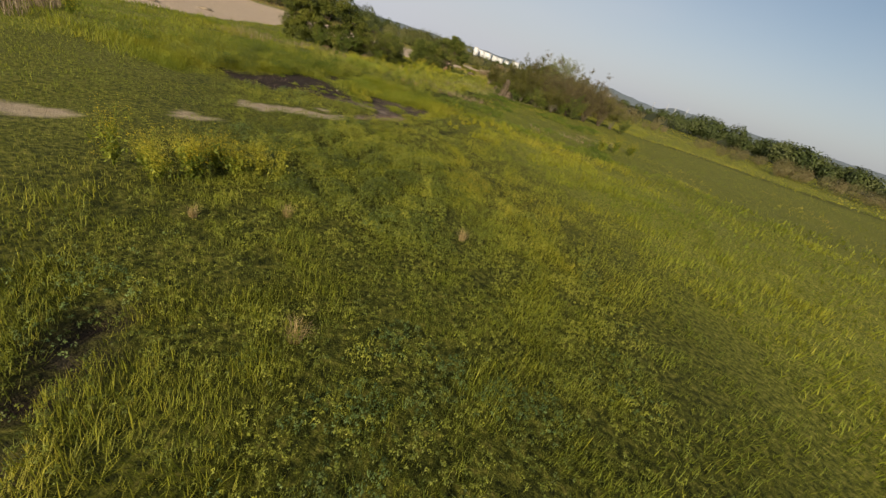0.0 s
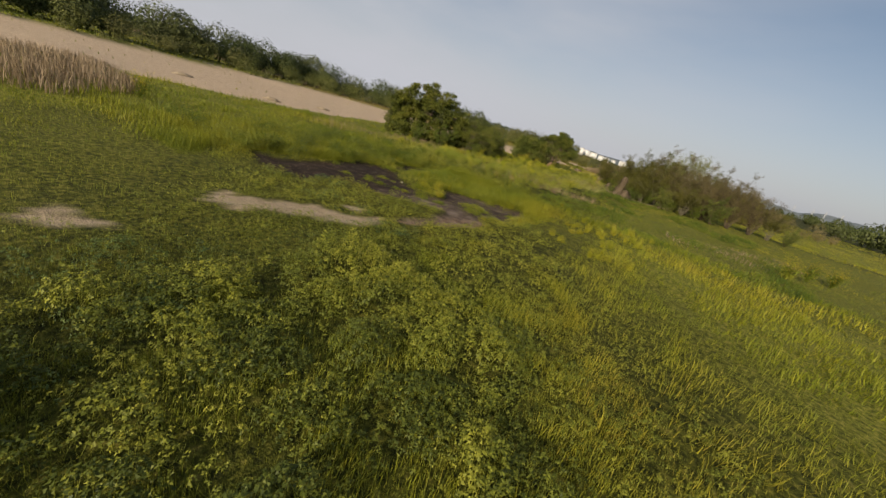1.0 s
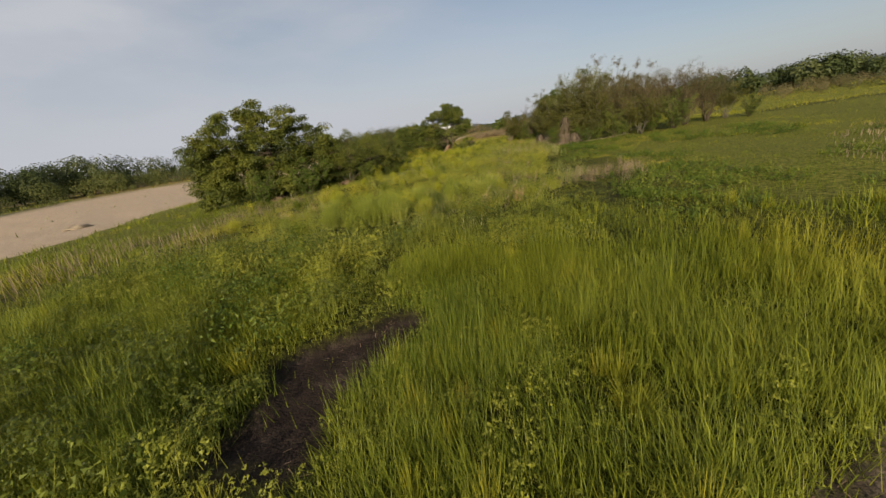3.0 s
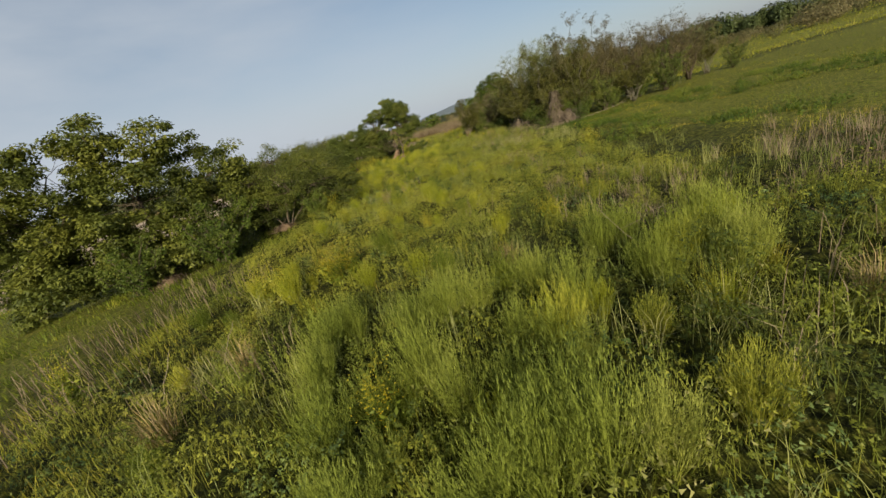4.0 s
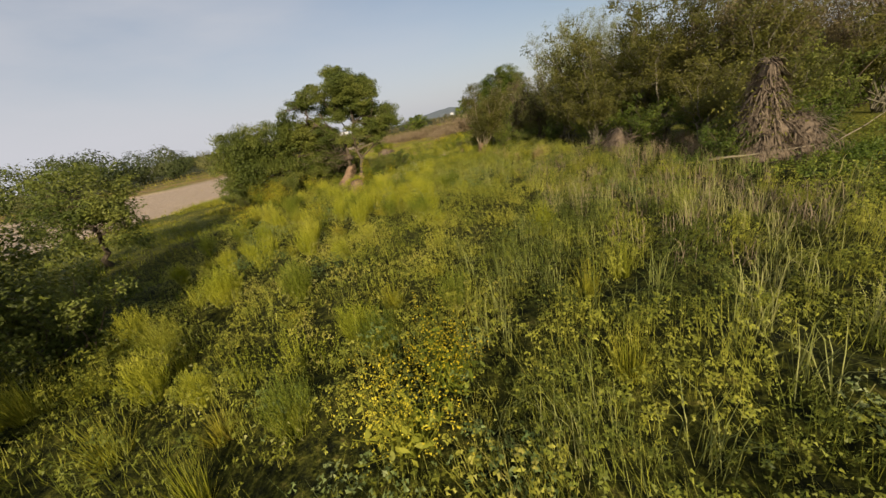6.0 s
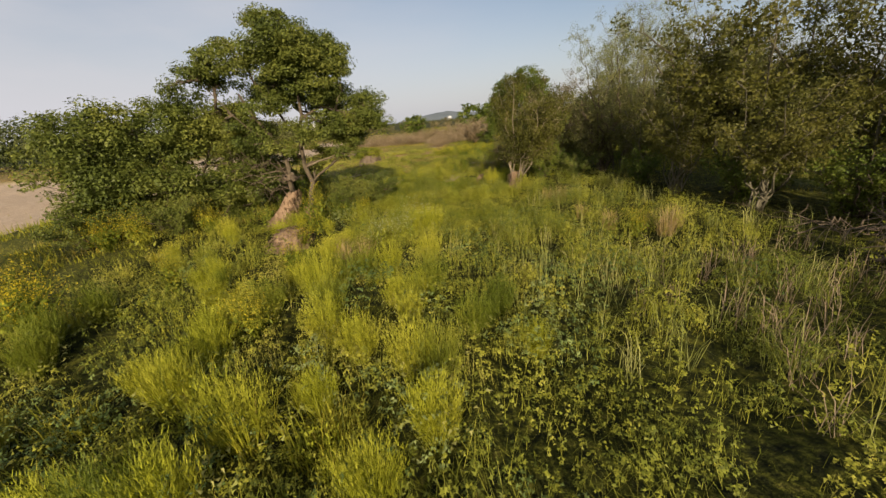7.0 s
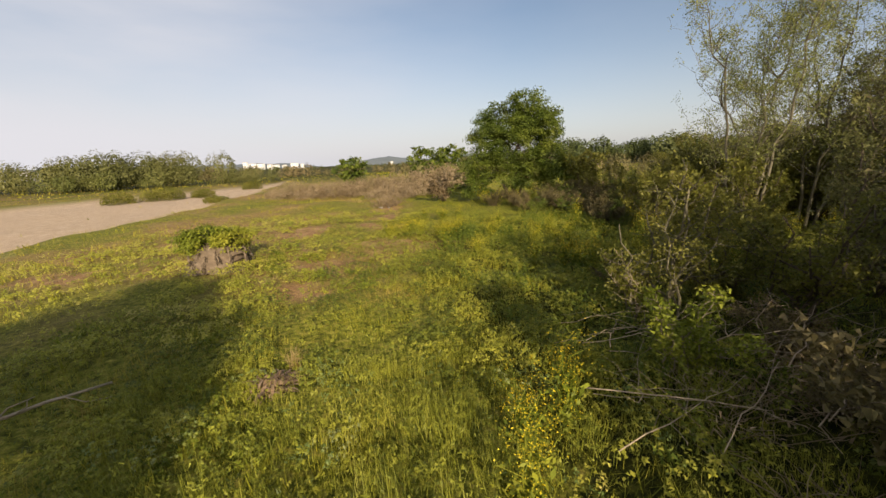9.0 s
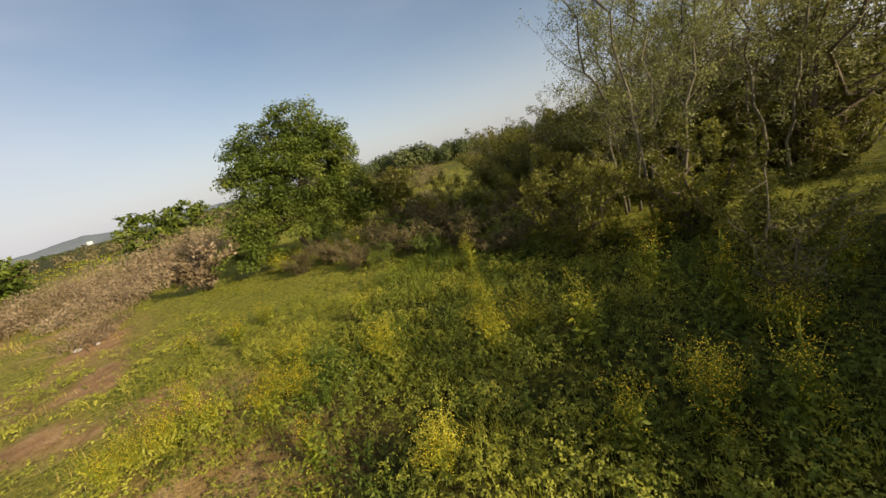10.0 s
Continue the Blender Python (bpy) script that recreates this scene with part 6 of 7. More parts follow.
arching_grass("arching_grass", "pale green grass tufts arching over the weeds", 3.6, 107, (-3, 5, -8, 16), lambda x, y: right_of(x, y, WEEDY, 1.0) * step(0.3, 0.6, vnoise(x, y, 1.8, 81)), 16, (0.35, 0.75))
arching_grass("arching_grass", "pale grass tufts among meadow weeds", 2.2, 108, (-8, 5, -25, -8), lambda x, y: step(0.4, 0.6, vnoise(x, y, 2.0, 82)), 16, (0.35, 0.65))


arching_grass("dead_stems", "thin brown dead stems among the weeds", 4.0, 113, (-1, 7, -20, 8), lambda x, y: right_of(x, y, [(-0.5, -20), (0.6, 8)], 1.0) * step(0.4, 0.65, vnoise(x, y, 2.6, 85)), 14, (0.3, 0.65), M_REED)


def plume_bush(seed, height, label, leaf):
    """A fan of upright feathery plumes over paler leaves at its foot."""
    rng = np.random.default_rng(seed)
    ob = thing("feathery_herb", (0, 0, -50), label, "herb", "feathery herbs")
    m, per = 120, 26
    a, d = rng.uniform(0, 6.28, m), np.sqrt(rng.uniform(size=m))
    foot = np.stack([np.cos(a) * d * 0.14, np.sin(a) * d * 0.14, 0 * a], 1)
    tip = np.stack([np.cos(a) * d * 0.5, np.sin(a) * d * 0.5, 1.06 - 0.35 * d * d], 1) * height * rng.uniform(0.75, 1.1, (m, 1))
    t = np.linspace(0.25, 0.97, per)[None, :, None]
    run = foot[:, None] + (tip - foot)[:, None] * (t + [0, 0, 0.0]) + rng.normal(0, 0.012, (m, per, 3))
    s = Shape().blades(run.reshape(-1, 3), rng.uniform(0.035, 0.08, m * per), 0.0065, np.repeat(a, per) + rng.normal(0, 1.0, m * per), rng.uniform(0.1, 0.75, m * per), False)
    s.blades(foot, height * 0.8, 0.01, a, np.clip(d * 0.45, 0, 0.9), False)
    part("plume_mass", s.mesh("plume_mass", leaf), ob)
    u = rng.normal(size=(150, 3)) * [0.17, 0.17, 0]
    u[:, 2] = rng.uniform(0.03, 0.3, 150)
    part("foliage", Shape().leaves(u, 0.028, rng, long=2.0, small=True).mesh("foliage", M_PALE_GRASS), ob, "paler leaves at the foot")
    return ob


P_LABEL = "feathery yellow-green herb with a fan of soft plumes"
plumes = [plume_bush(191, 0.72, P_LABEL, M_FEATHER), plume_bush(192, 0.6, P_LABEL, M_FEATHER), plume_bush(193, 0.66, "feathery green herb with a fan of soft plumes", M_WEED)]
plume_spots = [(-6.6, 4.7), (-5.6, 4.5), (-4.1, 4.1), (-3.4, 4.5), (-4.0, 5.5), (-2.8, 5.7), (-4.6, 5.2), (-5.6, 5.9), (-7.8, 6.9), (-5.6, 6.7), (-3.7, 6.3), (-2.3, 6.6), (-8.3, 6.1), (-7.1, 5.6), (-3.1, 7.6), (-4.5, 8.0), (-2.7, 9.2), (-3.9, 9.0), (-2.5, 11.0), (-6.4, 8.4), (-3.4, 12.0), (-6.2, 3.2), (-7.6, 3.6), (-3.2, 2.8),
               (-0.3, -20.5), (0.2, -20.3), (-1.3, -21.7), (-2.2, -21.5), (-1.6, -21.0), (-4.1, -22.2), (-3.1, -22.4), (1.0, -19.6), (-3.4, -18.6), (-5.0, -18.0), (-4.6, -8.3), (-5.6, -6.5), (-7.2, -5.1), (-7.6, -6.5), (-4.7, -3.7), (-4.2, -2.3), (-6.8, -2.6), (-5.4, -0.8), (-3.6, -11.5), (-5.2, -13.0), (-2.6, -14.5), (1.3, 19.0), (1.9, 18.9), (0.75, 17.5), (0.3, 17.2), (0.9, 18.2)]
for k, (x, y) in enumerate(plume_spots):
    copy_thing(plumes[k % 3], spin(x, y, k * 1.9, rng.uniform(0.75, 1.1)))
rng = np.random.default_rng(194)
for k in range(110):
    x, y = (rng.uniform(-9.5, -1.6), rng.uniform(1.5, 13.5)) if k < 60 else (rng.uniform(-9, -0.5), rng.uniform(-24, 1.5))
    copy_thing(plumes[k % 3], spin(x, y, k * 2.3, rng.uniform(0.6, 1.05)))
soft = [plume_bush(195, 0.86, "pale green herb with large soft feathery plumes", M_SOFT), plume_bush(196, 0.74, "pale green herb with large soft feathery plumes", M_SOFT)]
for k in range(46):
    x, y = (rng.uniform(-5.2, -1.7), rng.uniform(-23.2, -19.8)) if k < 34 else (rng.uniform(-1.1, 0.8), rng.uniform(-21.0, -19.3))
    copy_thing(soft[k % 2], spin(x, y, k * 2.1, rng.uniform(0.7, 1.1)))
for ob, (x, y) in zip(soft, ((-0.9, -19.6), (-3.0, -20.2))):
    ob.matrix_basis = spin(x, y, 0.4, 1.0)
for ob, (x, y) in zip(plumes, ((-4.9, 3.6), (-2.9, 4.9), (-5.2, 7.6))):
    ob.matrix_basis = spin(x, y, 0.7, 1.0)


def litter(name, label, n, seed, rule, box):
    """Bits of dry stem lying about."""
    rng = np.random.default_rng(seed)
    x, y = rng.uniform(box[0], box[1], n), rng.uniform(box[2], box[3], n)
    ok = rng.uniform(size=n) < rule(x, y)
    x, y = x[ok], y[ok]
    n, a, r = len(x), rng.uniform(0, 6.28, len(x)), rng.uniform(0.015, 0.07, len(x))
    d, s = np.stack([np.cos(a) * r, np.sin(a) * r, rng.uniform(-0.01, 0.03, n)], 1), np.stack([-np.sin(a), np.cos(a), 0 * a], 1) * 0.004
    c = np.stack([x, y, ground(x, y) + 0.02], 1)
    v = np.stack([c - d - s, c - d + s, c + d + s, c + d - s], 1).reshape(-1, 3)
    return tagged(new(name, mesh_of(name, v, np.arange(4 * n).reshape(-1, 4), None, M_STRAW)), label, "litter", kind="stuff")


litter("straw_litter", "pale bits of dead stem on dark silt", 4500, 86, lambda x, y: soil_at(x, y) * step(0.45, 0.8, vnoise(x, y, 0.9, 61)), (-3, 8, -40, -28))
litter("straw_litter", "drift line of pinkish straw on the silt", 2600, 88, lambda x, y: step(0.3, 0.08, near_line(x, y, [(0.1, -35.3), (0.9, -34.9), (1.5, -34.3), (2.0, -34.0)])) + 0.8 * step(0.35, 0.1, near_line(x, y, [(-2.0, -36.6), (-1.0, -36.0), (-0.2, -36.4)])), (-3, 3, -38, -33))
litter("straw_litter", "grey bits of stem on the dried silt", 9000, 89, lambda x, y: soil_at(x, y) * step(0.9, 0.4, near_line(x, y, STRIP)), (4, 8, -39.5, -34.5))
litter("straw_litter", "brown dead stems on bare earth", 9000, 87, lambda x, y: earth_at(x, y), (-12, 3, 26, 47))


def tussock(seed, height, wide, count, dry, label, leafy=0, leaf=None):
    """A tuft of grass, or of small herbs, on its own foot."""
    rng = np.random.default_rng(seed)
    a, r = rng.uniform(0, 6.28, count), wide * 0.35 * np.sqrt(rng.uniform(size=count))
    at = np.stack([np.cos(a) * r, np.sin(a) * r, 0 * a], 1)
    v, q, t = blade_arrays(at, height * rng.uniform(0.35, 1.1, count), 0.0065, a + rng.normal(0, 0.9, count), rng.uniform(0.05, 0.9, count))
    ob = thing("grass_tuft", (0, 0, -50), label, "grass tuft", "grass tufts")
    tagged(part("tuft", mesh_of("tuft", v, q, t, M_GRASS, np.repeat(np.clip(dry + rng.normal(0, 0.12, count), 0, 1), 5)), ob), kind="stuff")
    if leafy:
        u = rng.normal(size=(leafy, 3)) * [wide * 0.28, wide * 0.28, 0]
        u[:, 2] = height * 0.7 * rng.uniform(0.05, 1, leafy) * np.exp(-((u[:, 0] ** 2 + u[:, 1] ** 2) / (wide * 0.4) ** 2))
        part("foliage", Shape().leaves(u, 0.017, rng, up=0.5, long=2.0, small=True).mesh("foliage", leaf or M_WEED), ob)
    return ob


tufts = [tussock(91, 0.2, 0.66, 90, 0.12, "small green tuft of herbs and grass", 420), tussock(92, 0.5, 0.55, 110, 0.36, "bright yellow-green feathery grass tuft", 420, M_FEATHER), tussock(93, 0.6, 0.4, 150, 0.92, "tuft of dry straw-coloured grass")]
tuft_spots = [(0.7, -34.5, 0, 0.9), (1.3, -34.4, 0, 0.5), (0.7, -35.4, 0, 0.7), (1.2, -35.9, 0, 1.0), (1.7, -35.7, 0, 0.8), (2.2, -35.3, 0, 0.6), (2.6, -35.2, 0, 0.8), (3.0, -34.5, 0, 1.0), (4.7, -33.3, 0, 1.3), (5.4, -33.1, 0, 1.2), (5.5, -34.0, 0, 1.2),
              (6.2, -33.6, 0, 0.9), (5.2, -33.9, 0, 1.0), (4.1, -34.8, 0, 0.9), (4.1, -34.5, 0, 0.7), (-1.3, -35.6, 0, 1.0), (6.3, -31.8, 0, 0.9), (4.6, -30.7, 0, 1.1), (5.3, -29.8, 0, 1.2), (4.9, -32.8, 0, 1.3), (-0.6, -32.4, 0, 1.3), (0.2, -36.3, 0, 0.7),
              (2.3, -33.2, 1, 0.8), (2.6, -32.7, 1, 0.9), (2.0, -33.0, 1, 0.8), (2.4, -33.8, 0, 1.3), (2.8, -33.6, 0, 1.3), (2.2, -33.7, 0, 1.2),
              (-5.4, 5.8, 1, 1.3), (-4.6, 5.2, 1, 1.4), (-3.9, 5.0, 1, 1.3), (-6.4, 5.6, 1, 1.2), (-3.8, 6.6, 1, 1.2), (-5.6, 7.3, 1, 1.3), (-3.7, 10.6, 1, 1.2), (-3.1, 11.2, 1, 1.1), (-5.2, 9.1, 1, 1.1), (-3.2, 13.4, 1, 1.2), (-2.9, 14.6, 1, 1.1), (-3.5, 8.4, 1, 1.0),
              (-4.4, 9.7, 2, 1.0), (-4.0, 9.8, 2, 0.9), (-4.3, 9.4, 2, 0.8), (1.2, 11.1, 2, 0.8), (2.2, 10.1, 2, 0.8), (2.4, 9.5, 2, 1.0), (2.1, 9.2, 2, 1.1), (1.8, 13.8, 2, 1.1), (2.6, 9.6, 2, 0.9), (1.4, 14.0, 2, 1.0),
              (-3.0, 24.3, 2, 0.6), (12.0, -52.0, 2, 0.7), (9.7, -49.2, 2, 0.6), (8.6, -50.5, 2, 0.5), (13.2, -47.0, 2, 0.6), (-2.2, -18.8, 2, 0.9), (-6.6, -20.1, 2, 1.1), (-7.2, -21.2, 2, 1.2), (0.6, -22.0, 2, 1.0), (1.6, -21.4, 2, 1.0), (-5.6, -8.6, 2, 1.1), (-4.8, -7.6, 2, 0.9),
              (9.0, -33.0, 1, 0.8), (-7.0, -19.4, 1, 1.2), (-6.2, -18.2, 1, 1.3), (-4.6, -9.0, 1, 1.2), (-6.4, -9.8, 1, 1.3), (-5.6, -10.4, 1, 1.3), (-7.0, -11.0, 1, 1.4), (-3.8, -7.2, 1, 1.0)]
for x, y, k, s in tuft_spots:
    copy_thing(tufts[k], spin(x, y, rng.uniform(0, 6.28), s))
for ob, (x, y) in zip(tufts, ((3.4, -34.9), (-4.2, 6.2), (1.5, 10.3))):
    ob.matrix_basis = spin(x, y, 0.5, 1.0)


def reeds(name, label, spots, per_m2, height, seed, width=0.03, lean=0.3):
    """Standing dry reeds over some round spots of the plan."""
    rng = np.random.default_rng(seed)
    at, hs = [], []
    for x, y, r in spots:
        n = int(per_m2 * np.pi * r * r)
        a, d = rng.uniform(0, 6.28, n), r * np.sqrt(rng.uniform(size=n))
        px, py = x + np.cos(a) * d, y + np.sin(a) * d
        at.append(np.stack([px, py, ground(px, py)], 1))
        hs.append(height * rng.uniform(0.6, 1.1, n) * (1 - 0.4 * (d / r) ** 3))
    at, hs = np.concatenate(at), np.concatenate(hs)
    v, q, t = blade_arrays(at, hs, width, rng.uniform(0, 6.28, len(at)), rng.uniform(0.02, lean, len(at)))
    return tagged(new(name, mesh_of(name, v, q, t, M_REED)), label, "reeds", kind="stuff")


reeds("dry_reeds", "standing tan reeds at the edge of the river sand", [(-14, -41.5, 3), (-18, -40.5, 3.2), (-22, -40, 3), (-11, -43.5, 2)], 34, 0.95, 95, 0.03, 0.7)
reeds("dry_reeds", "patch of tan dry reeds in the meadow", [(15.5, -16.0, 1.6), (18, -12.5, 2.0), (20.5, -10.5, 2.0), (13.5, -19, 1.5), (17, -17.5, 1.6)], 9, 0.36, 96, 0.02, 0.9)
reeds("dry_reeds", "tan dry reeds behind the round tree", [(16.4, 42.0, 1.3), (17.6, 43.0, 1.4), (18.6, 44.6, 1.4)], 60, 1.5, 99, 0.03, 0.4)
reeds("dead_stalks", "grey dead stalks along the bank", [(-9, -24, 1.6), (-11, -21, 1.8), (-9.5, -16, 1.6), (-12, -17, 1.5), (-12.5, -26, 2.0), (-14, -23, 2)], 14, 0.9, 97, 0.012, 0.95)


reeds("dead_stalks", "thin pale dead stalks standing in the weeds", [(-4.6, -8.6, 0.7), (-3.6, -8.0, 0.6), (-6.0, -7.4, 0.8), (-2.0, -9.0, 0.6), (0.6, -7.2, 0.8), (-6.6, -20.2, 1.0), (1.2, -21.6, 0.8), (-2.4, -15.0, 0.7), (-9.6, -20.0, 1.2), (-11.2, -18.2, 1.3), (-11.8, -14.4, 1.2), (-0.4, -22.2, 0.6)], 16, 0.75, 98, 0.009, 0.9)


def brush(name, label, spots, seed, material, size=0.2):
    """Low dead brushwood: a haze of twigs and withered leaves."""
    rng = np.random.default_rng(seed)
    s, at = Shape(), []
    for x, y, r, h in spots:
        z = float(ground(x, y))
        for k in range(70):
            a, d = rng.uniform(0, 6.28), r * np.sqrt(rng.uniform())
            p = np.array([x + np.cos(a) * d, y + np.sin(a) * d, z])
            e = p + [rng.normal(0, 0.4), rng.normal(0, 0.4), h * rng.uniform(0.35, 0.95)]
            s.tube(bent_line(p, e, rng, 0.08, 4), [0.016, 0.006] if r > 0.8 else [0.006, 0.003], 3)
        n = int(620 * r * r)
        a, d = rng.uniform(0, 6.28, n), r * np.sqrt(rng.uniform(size=n))
        top = h * np.sqrt(np.clip(1 - (d / r) ** 2 * 0.8, 0.05, 1))
        at.append(np.stack([x + np.cos(a) * d, y + np.sin(a) * d, z + top * rng.uniform(0.1, 0.95, n) * (0.7 + 0.5 * vnoise(x + np.cos(a) * d, y + np.sin(a) * d, 0.9, 7))], 1))
    s.leaves(np.concatenate(at), size * 0.42, rng, long=3.6, small=True)
    return tagged(new(name, s.mesh(name, material)), label, "brushwood", kind="stuff")


brush("dead_brush", "reddish-brown withered brushwood across the meadow", [(-7, 58, 3, 1.6), (-3.5, 56, 3, 1.8), (0, 57, 3.2, 2.0), (3.5, 58, 3.2, 2.3), (7, 58, 3.2, 2.6), (1.3, 50.5, 2.2, 1.1), (4, 53, 2.5, 1.6), (9.5, 60, 3, 3.0)], 101, M_BROWN, 0.12)
brush("dead_brush", "brown heap of brushwood and rubble in the grass", [(0.3, 44.6, 0.9, 0.7), (0.8, 46.0, 1.0, 0.8)], 102, M_BROWN, 0.07)
brush("dead_brush", "brown heap of dead brushwood in the shade of the wood", [(2.6, 21.4, 0.7, 0.4), (3.2, 22.0, 0.6, 0.4)], 104, M_BROWN, 0.06)
brush("dead_brush", "brown tangle of dead brushwood under the two-trunked tree", [(-5.0, 17.7, 0.75, 0.22), (-5.7, 17.0, 0.6, 0.22)], 106, M_BROWN, 0.05)
brush("dead_brush", "grey-brown withered brushwood beside the glade", [(1.5, 21.6, 0.5, 0.45), (1.2, 20.4, 0.4, 0.35)], 107, M_BROWN, 0.05)
brush("bank_scrub", "olive scrub at the edge of the sand", [(-23, 68.7, 2.2, 1.6), (-19.6, 71, 1.4, 1.3), (-26, 66, 1.6, 1.4), (-17, 84, 1.5, 1.5), (-14.8, 60, 1.2, 0.8)], 103, M_OLIVE, 0.16)


def stick(a, b, r, seed, label, name="branch", forks=2, wob=0.05, material=None):
    """A dead branch on the ground, with its forks."""
    rng = np.random.default_rng(seed)
    s = Shape()
    run = bent_line(a, b, rng, wob, 7)
    s.tube(run, [r, r * 0.5], 6)
    for k in range(forks):
        p = run[rng.integers(2, 6)]
        s.tube(bent_line(p, p + rng.normal(size=3) * [0.5, 0.5, 0.2] + [0, 0, 0.1], rng, 0.08, 4), [r * 0.5, r * 0.2], 4)
    return tagged(new(name, s.mesh(name, material or M_DEAD, True)), label, "branch")


stick(on(4.4, 2.6, 0.22), on(6.9, 2.0, 0.25), 0.028, 111, "pale fallen log at the edge of the willows", "log", 1, 0.004, M_PALE_BARK)
stick(on(-6.9, 23.6, 0.12), on(-5.2, 24.3, 0.2), 0.03, 113, "pale fallen branch in the shade of the tree", "log", 3, 0.01, M_DEAD)
stick(on(7.0, 2.0, 0.15), on(12.2, 4.8, 0.3), 0.022, 112, "long pale fallen log in tall grass", "log", 2, 0.003, M_PALE_BARK)
for k in range(16):
    x, y = rng.uniform(3.9, 5.8), rng.uniform(6.8, 8.6)
    a = rng.uniform(-0.5, 0.7)
    far = rng.uniform(0.6, 1.6)
    stick(on(x - far * math.cos(a) / 2, y - far * math.sin(a) / 2, rng.uniform(0.1, 0.5)), on(x + far * math.cos(a) / 2, y + far * math.sin(a) / 2, rng.uniform(0.15, 0.7)), rng.uniform(0.008, 0.018), 120 + k, "grey dead branch in a heap under the willows", material=M_VINE)
for k in range(34):
    x, y = rng.uniform(0.7, 4.4), rng.uniform(21.2, 23.2)
    a = rng.uniform(-0.9, 0.9)
    far = rng.uniform(0.7, 1.8)
    stick(on(x - far * math.cos(a) / 2, y - far * math.sin(a) / 2, rng.uniform(0.1, 0.5)), on(x + far * math.cos(a) / 2, y + far * math.sin(a) / 2, rng.uniform(0.2, 0.8)), rng.uniform(0.004, 0.008), 140 + k, "thin pale dead branch among shaded weeds", wob=0.02)
for k in range(14):
    x, y = (rng.uniform(-5.6, -3.8), rng.uniform(16.8, 18.1)) if k < 8 else (rng.uniform(-1.8, -1.1), rng.uniform(18.5, 19.1))
    a, far = rng.uniform(-0.6, 0.9), rng.uniform(0.25, 0.6) if k > 7 else rng.uniform(0.5, 1.2)
    stick(on(x, y, 0.12), on(x + far * math.cos(a), y + far * math.sin(a), rng.uniform(0.2, 0.45)), rng.uniform(0.004, 0.009), 190 + k, "bleached dead branch lying in the grass", wob=0.02)
for k, (x, y, a) in enumerate([(0.4, -22.4, 0.5), (1.2, -21.6, -0.4), (2.0, -22.2, 0.2), (-0.5, -19.9, 2.6), (-7.8, -20.4, 1.3), (-7.2, -19.8, 1.0), (-2.0, -9.0, 1.9), (-1.2, -9.4, 2.4), (-4.2, -8.2, 1.8), (-3.9, -7.8, 2.2), (0.9, -6.8, 0.4), (-5.9, 21.2, 0.6), (-5.4, 21.9, 0.3), (-1.2, 18.9, 0.9)]):
    stick(on(x, y, 0.1), on(x + 0.45 * math.cos(a), y + 0.45 * math.sin(a), 0.75), 0.006, 160 + k, "thin pale dead stem leaning in the grass", "dead_stem", 1, 0.02)


def stone(x, y, r, seed, label):
    bm = bmesh.new()
    bmesh.ops.create_icosphere(bm, subdivisions=2, radius=r)
    for v in bm.verts:
        v.co *= 1 + 0.35 * noise.noise(v.co * (2.2 / r) + Vector((seed, 0, 0)))
        v.co.z *= 0.6
    me = bpy.data.meshes.new("stone")
    bm.to_mesh(me)
    bm.free()
    me.materials.append(M_STONE)
    ob = new("stone", me)
    ob.location = on(x, y, r * 0.3)
    return tagged(ob, label, "stone")


stone(1.4, -33.9, 0.06, 1, "pale rounded stone on dark silt")
for k, (x, y) in enumerate([(4.9, -32.6), (3.2, -35.6), (0.1, -35.2), (5.8, -31.2), (-0.2, -34.0)]):
    stone(x, y, 0.022, 5 + k, "small pale pebble on dark silt")
stone(-0.1, 44.0, 0.12, 20, "white block of rubble in brown brush")
stone(0.4, 43.8, 0.09, 21, "white block of rubble in brown brush")
for k, (x, y) in enumerate([(-36.5, -26.7), (-31.5, -11.7), (-28.8, -21.1)]):
    straw_heap("drift_mound", on(x, y), "small dark mound of drift on the sand", 0.02, 0.8, 0.25, 60, 180 + k, material=M_DEAD, long=0.5)


# ---- the distance ----
def far_woods(name, label, line, depth, height, every, seed, material, leaf=0.52, per=400):
    """A wood far off: crown beside crown along a line, each a cloud of leaf clumps over a stem."""
    rng = np.random.default_rng(seed)
    s = Shape()
    pts = np.asarray(line, float)
    seg = np.linalg.norm(np.diff(pts, axis=0), axis=1)
    n = int(seg.sum() / every)
    at_len = np.sort(rng.uniform(0, seg.sum(), n))
    cum = np.r_[0, np.cumsum(seg)]
    for d in at_len:
        x, y = np.interp(d, cum, pts[:, 0]) + rng.uniform(-depth, depth), np.interp(d, cum, pts[:, 1]) + rng.uniform(-depth, depth)
        h = height * rng.uniform(0.6, 1.08) * (0.75 + 0.5 * vnoise(x, y, height * 5, seed))
        r = h * rng.uniform(0.42, 0.66)
        z = float(ground(x, y))
        s.tube([(x, y, z - 0.2), (x, y, z + h * 0.7)], [h * 0.025, h * 0.012], 4)
        u = rng.normal(size=(per, 3))
        u /= np.linalg.norm(u, axis=1, keepdims=True)
        u *= (0.58 + 0.42 * rng.uniform(size=(per, 1)) ** 0.5)
        lump = 1 + 0.17 * np.sin(3 * np.arctan2(u[:, 1], u[:, 0]) + d)[:, None]
        c = np.array([x, y, z + h * 0.55]) + u * lump * [r, r, h * 0.47]
        s.leaves(c, leaf * h / 7 * 1.15, rng, long=1.25, facing=u, small=True)
    return tagged(new(name, s.mesh(name, material)), label, "wood", kind="stuff")


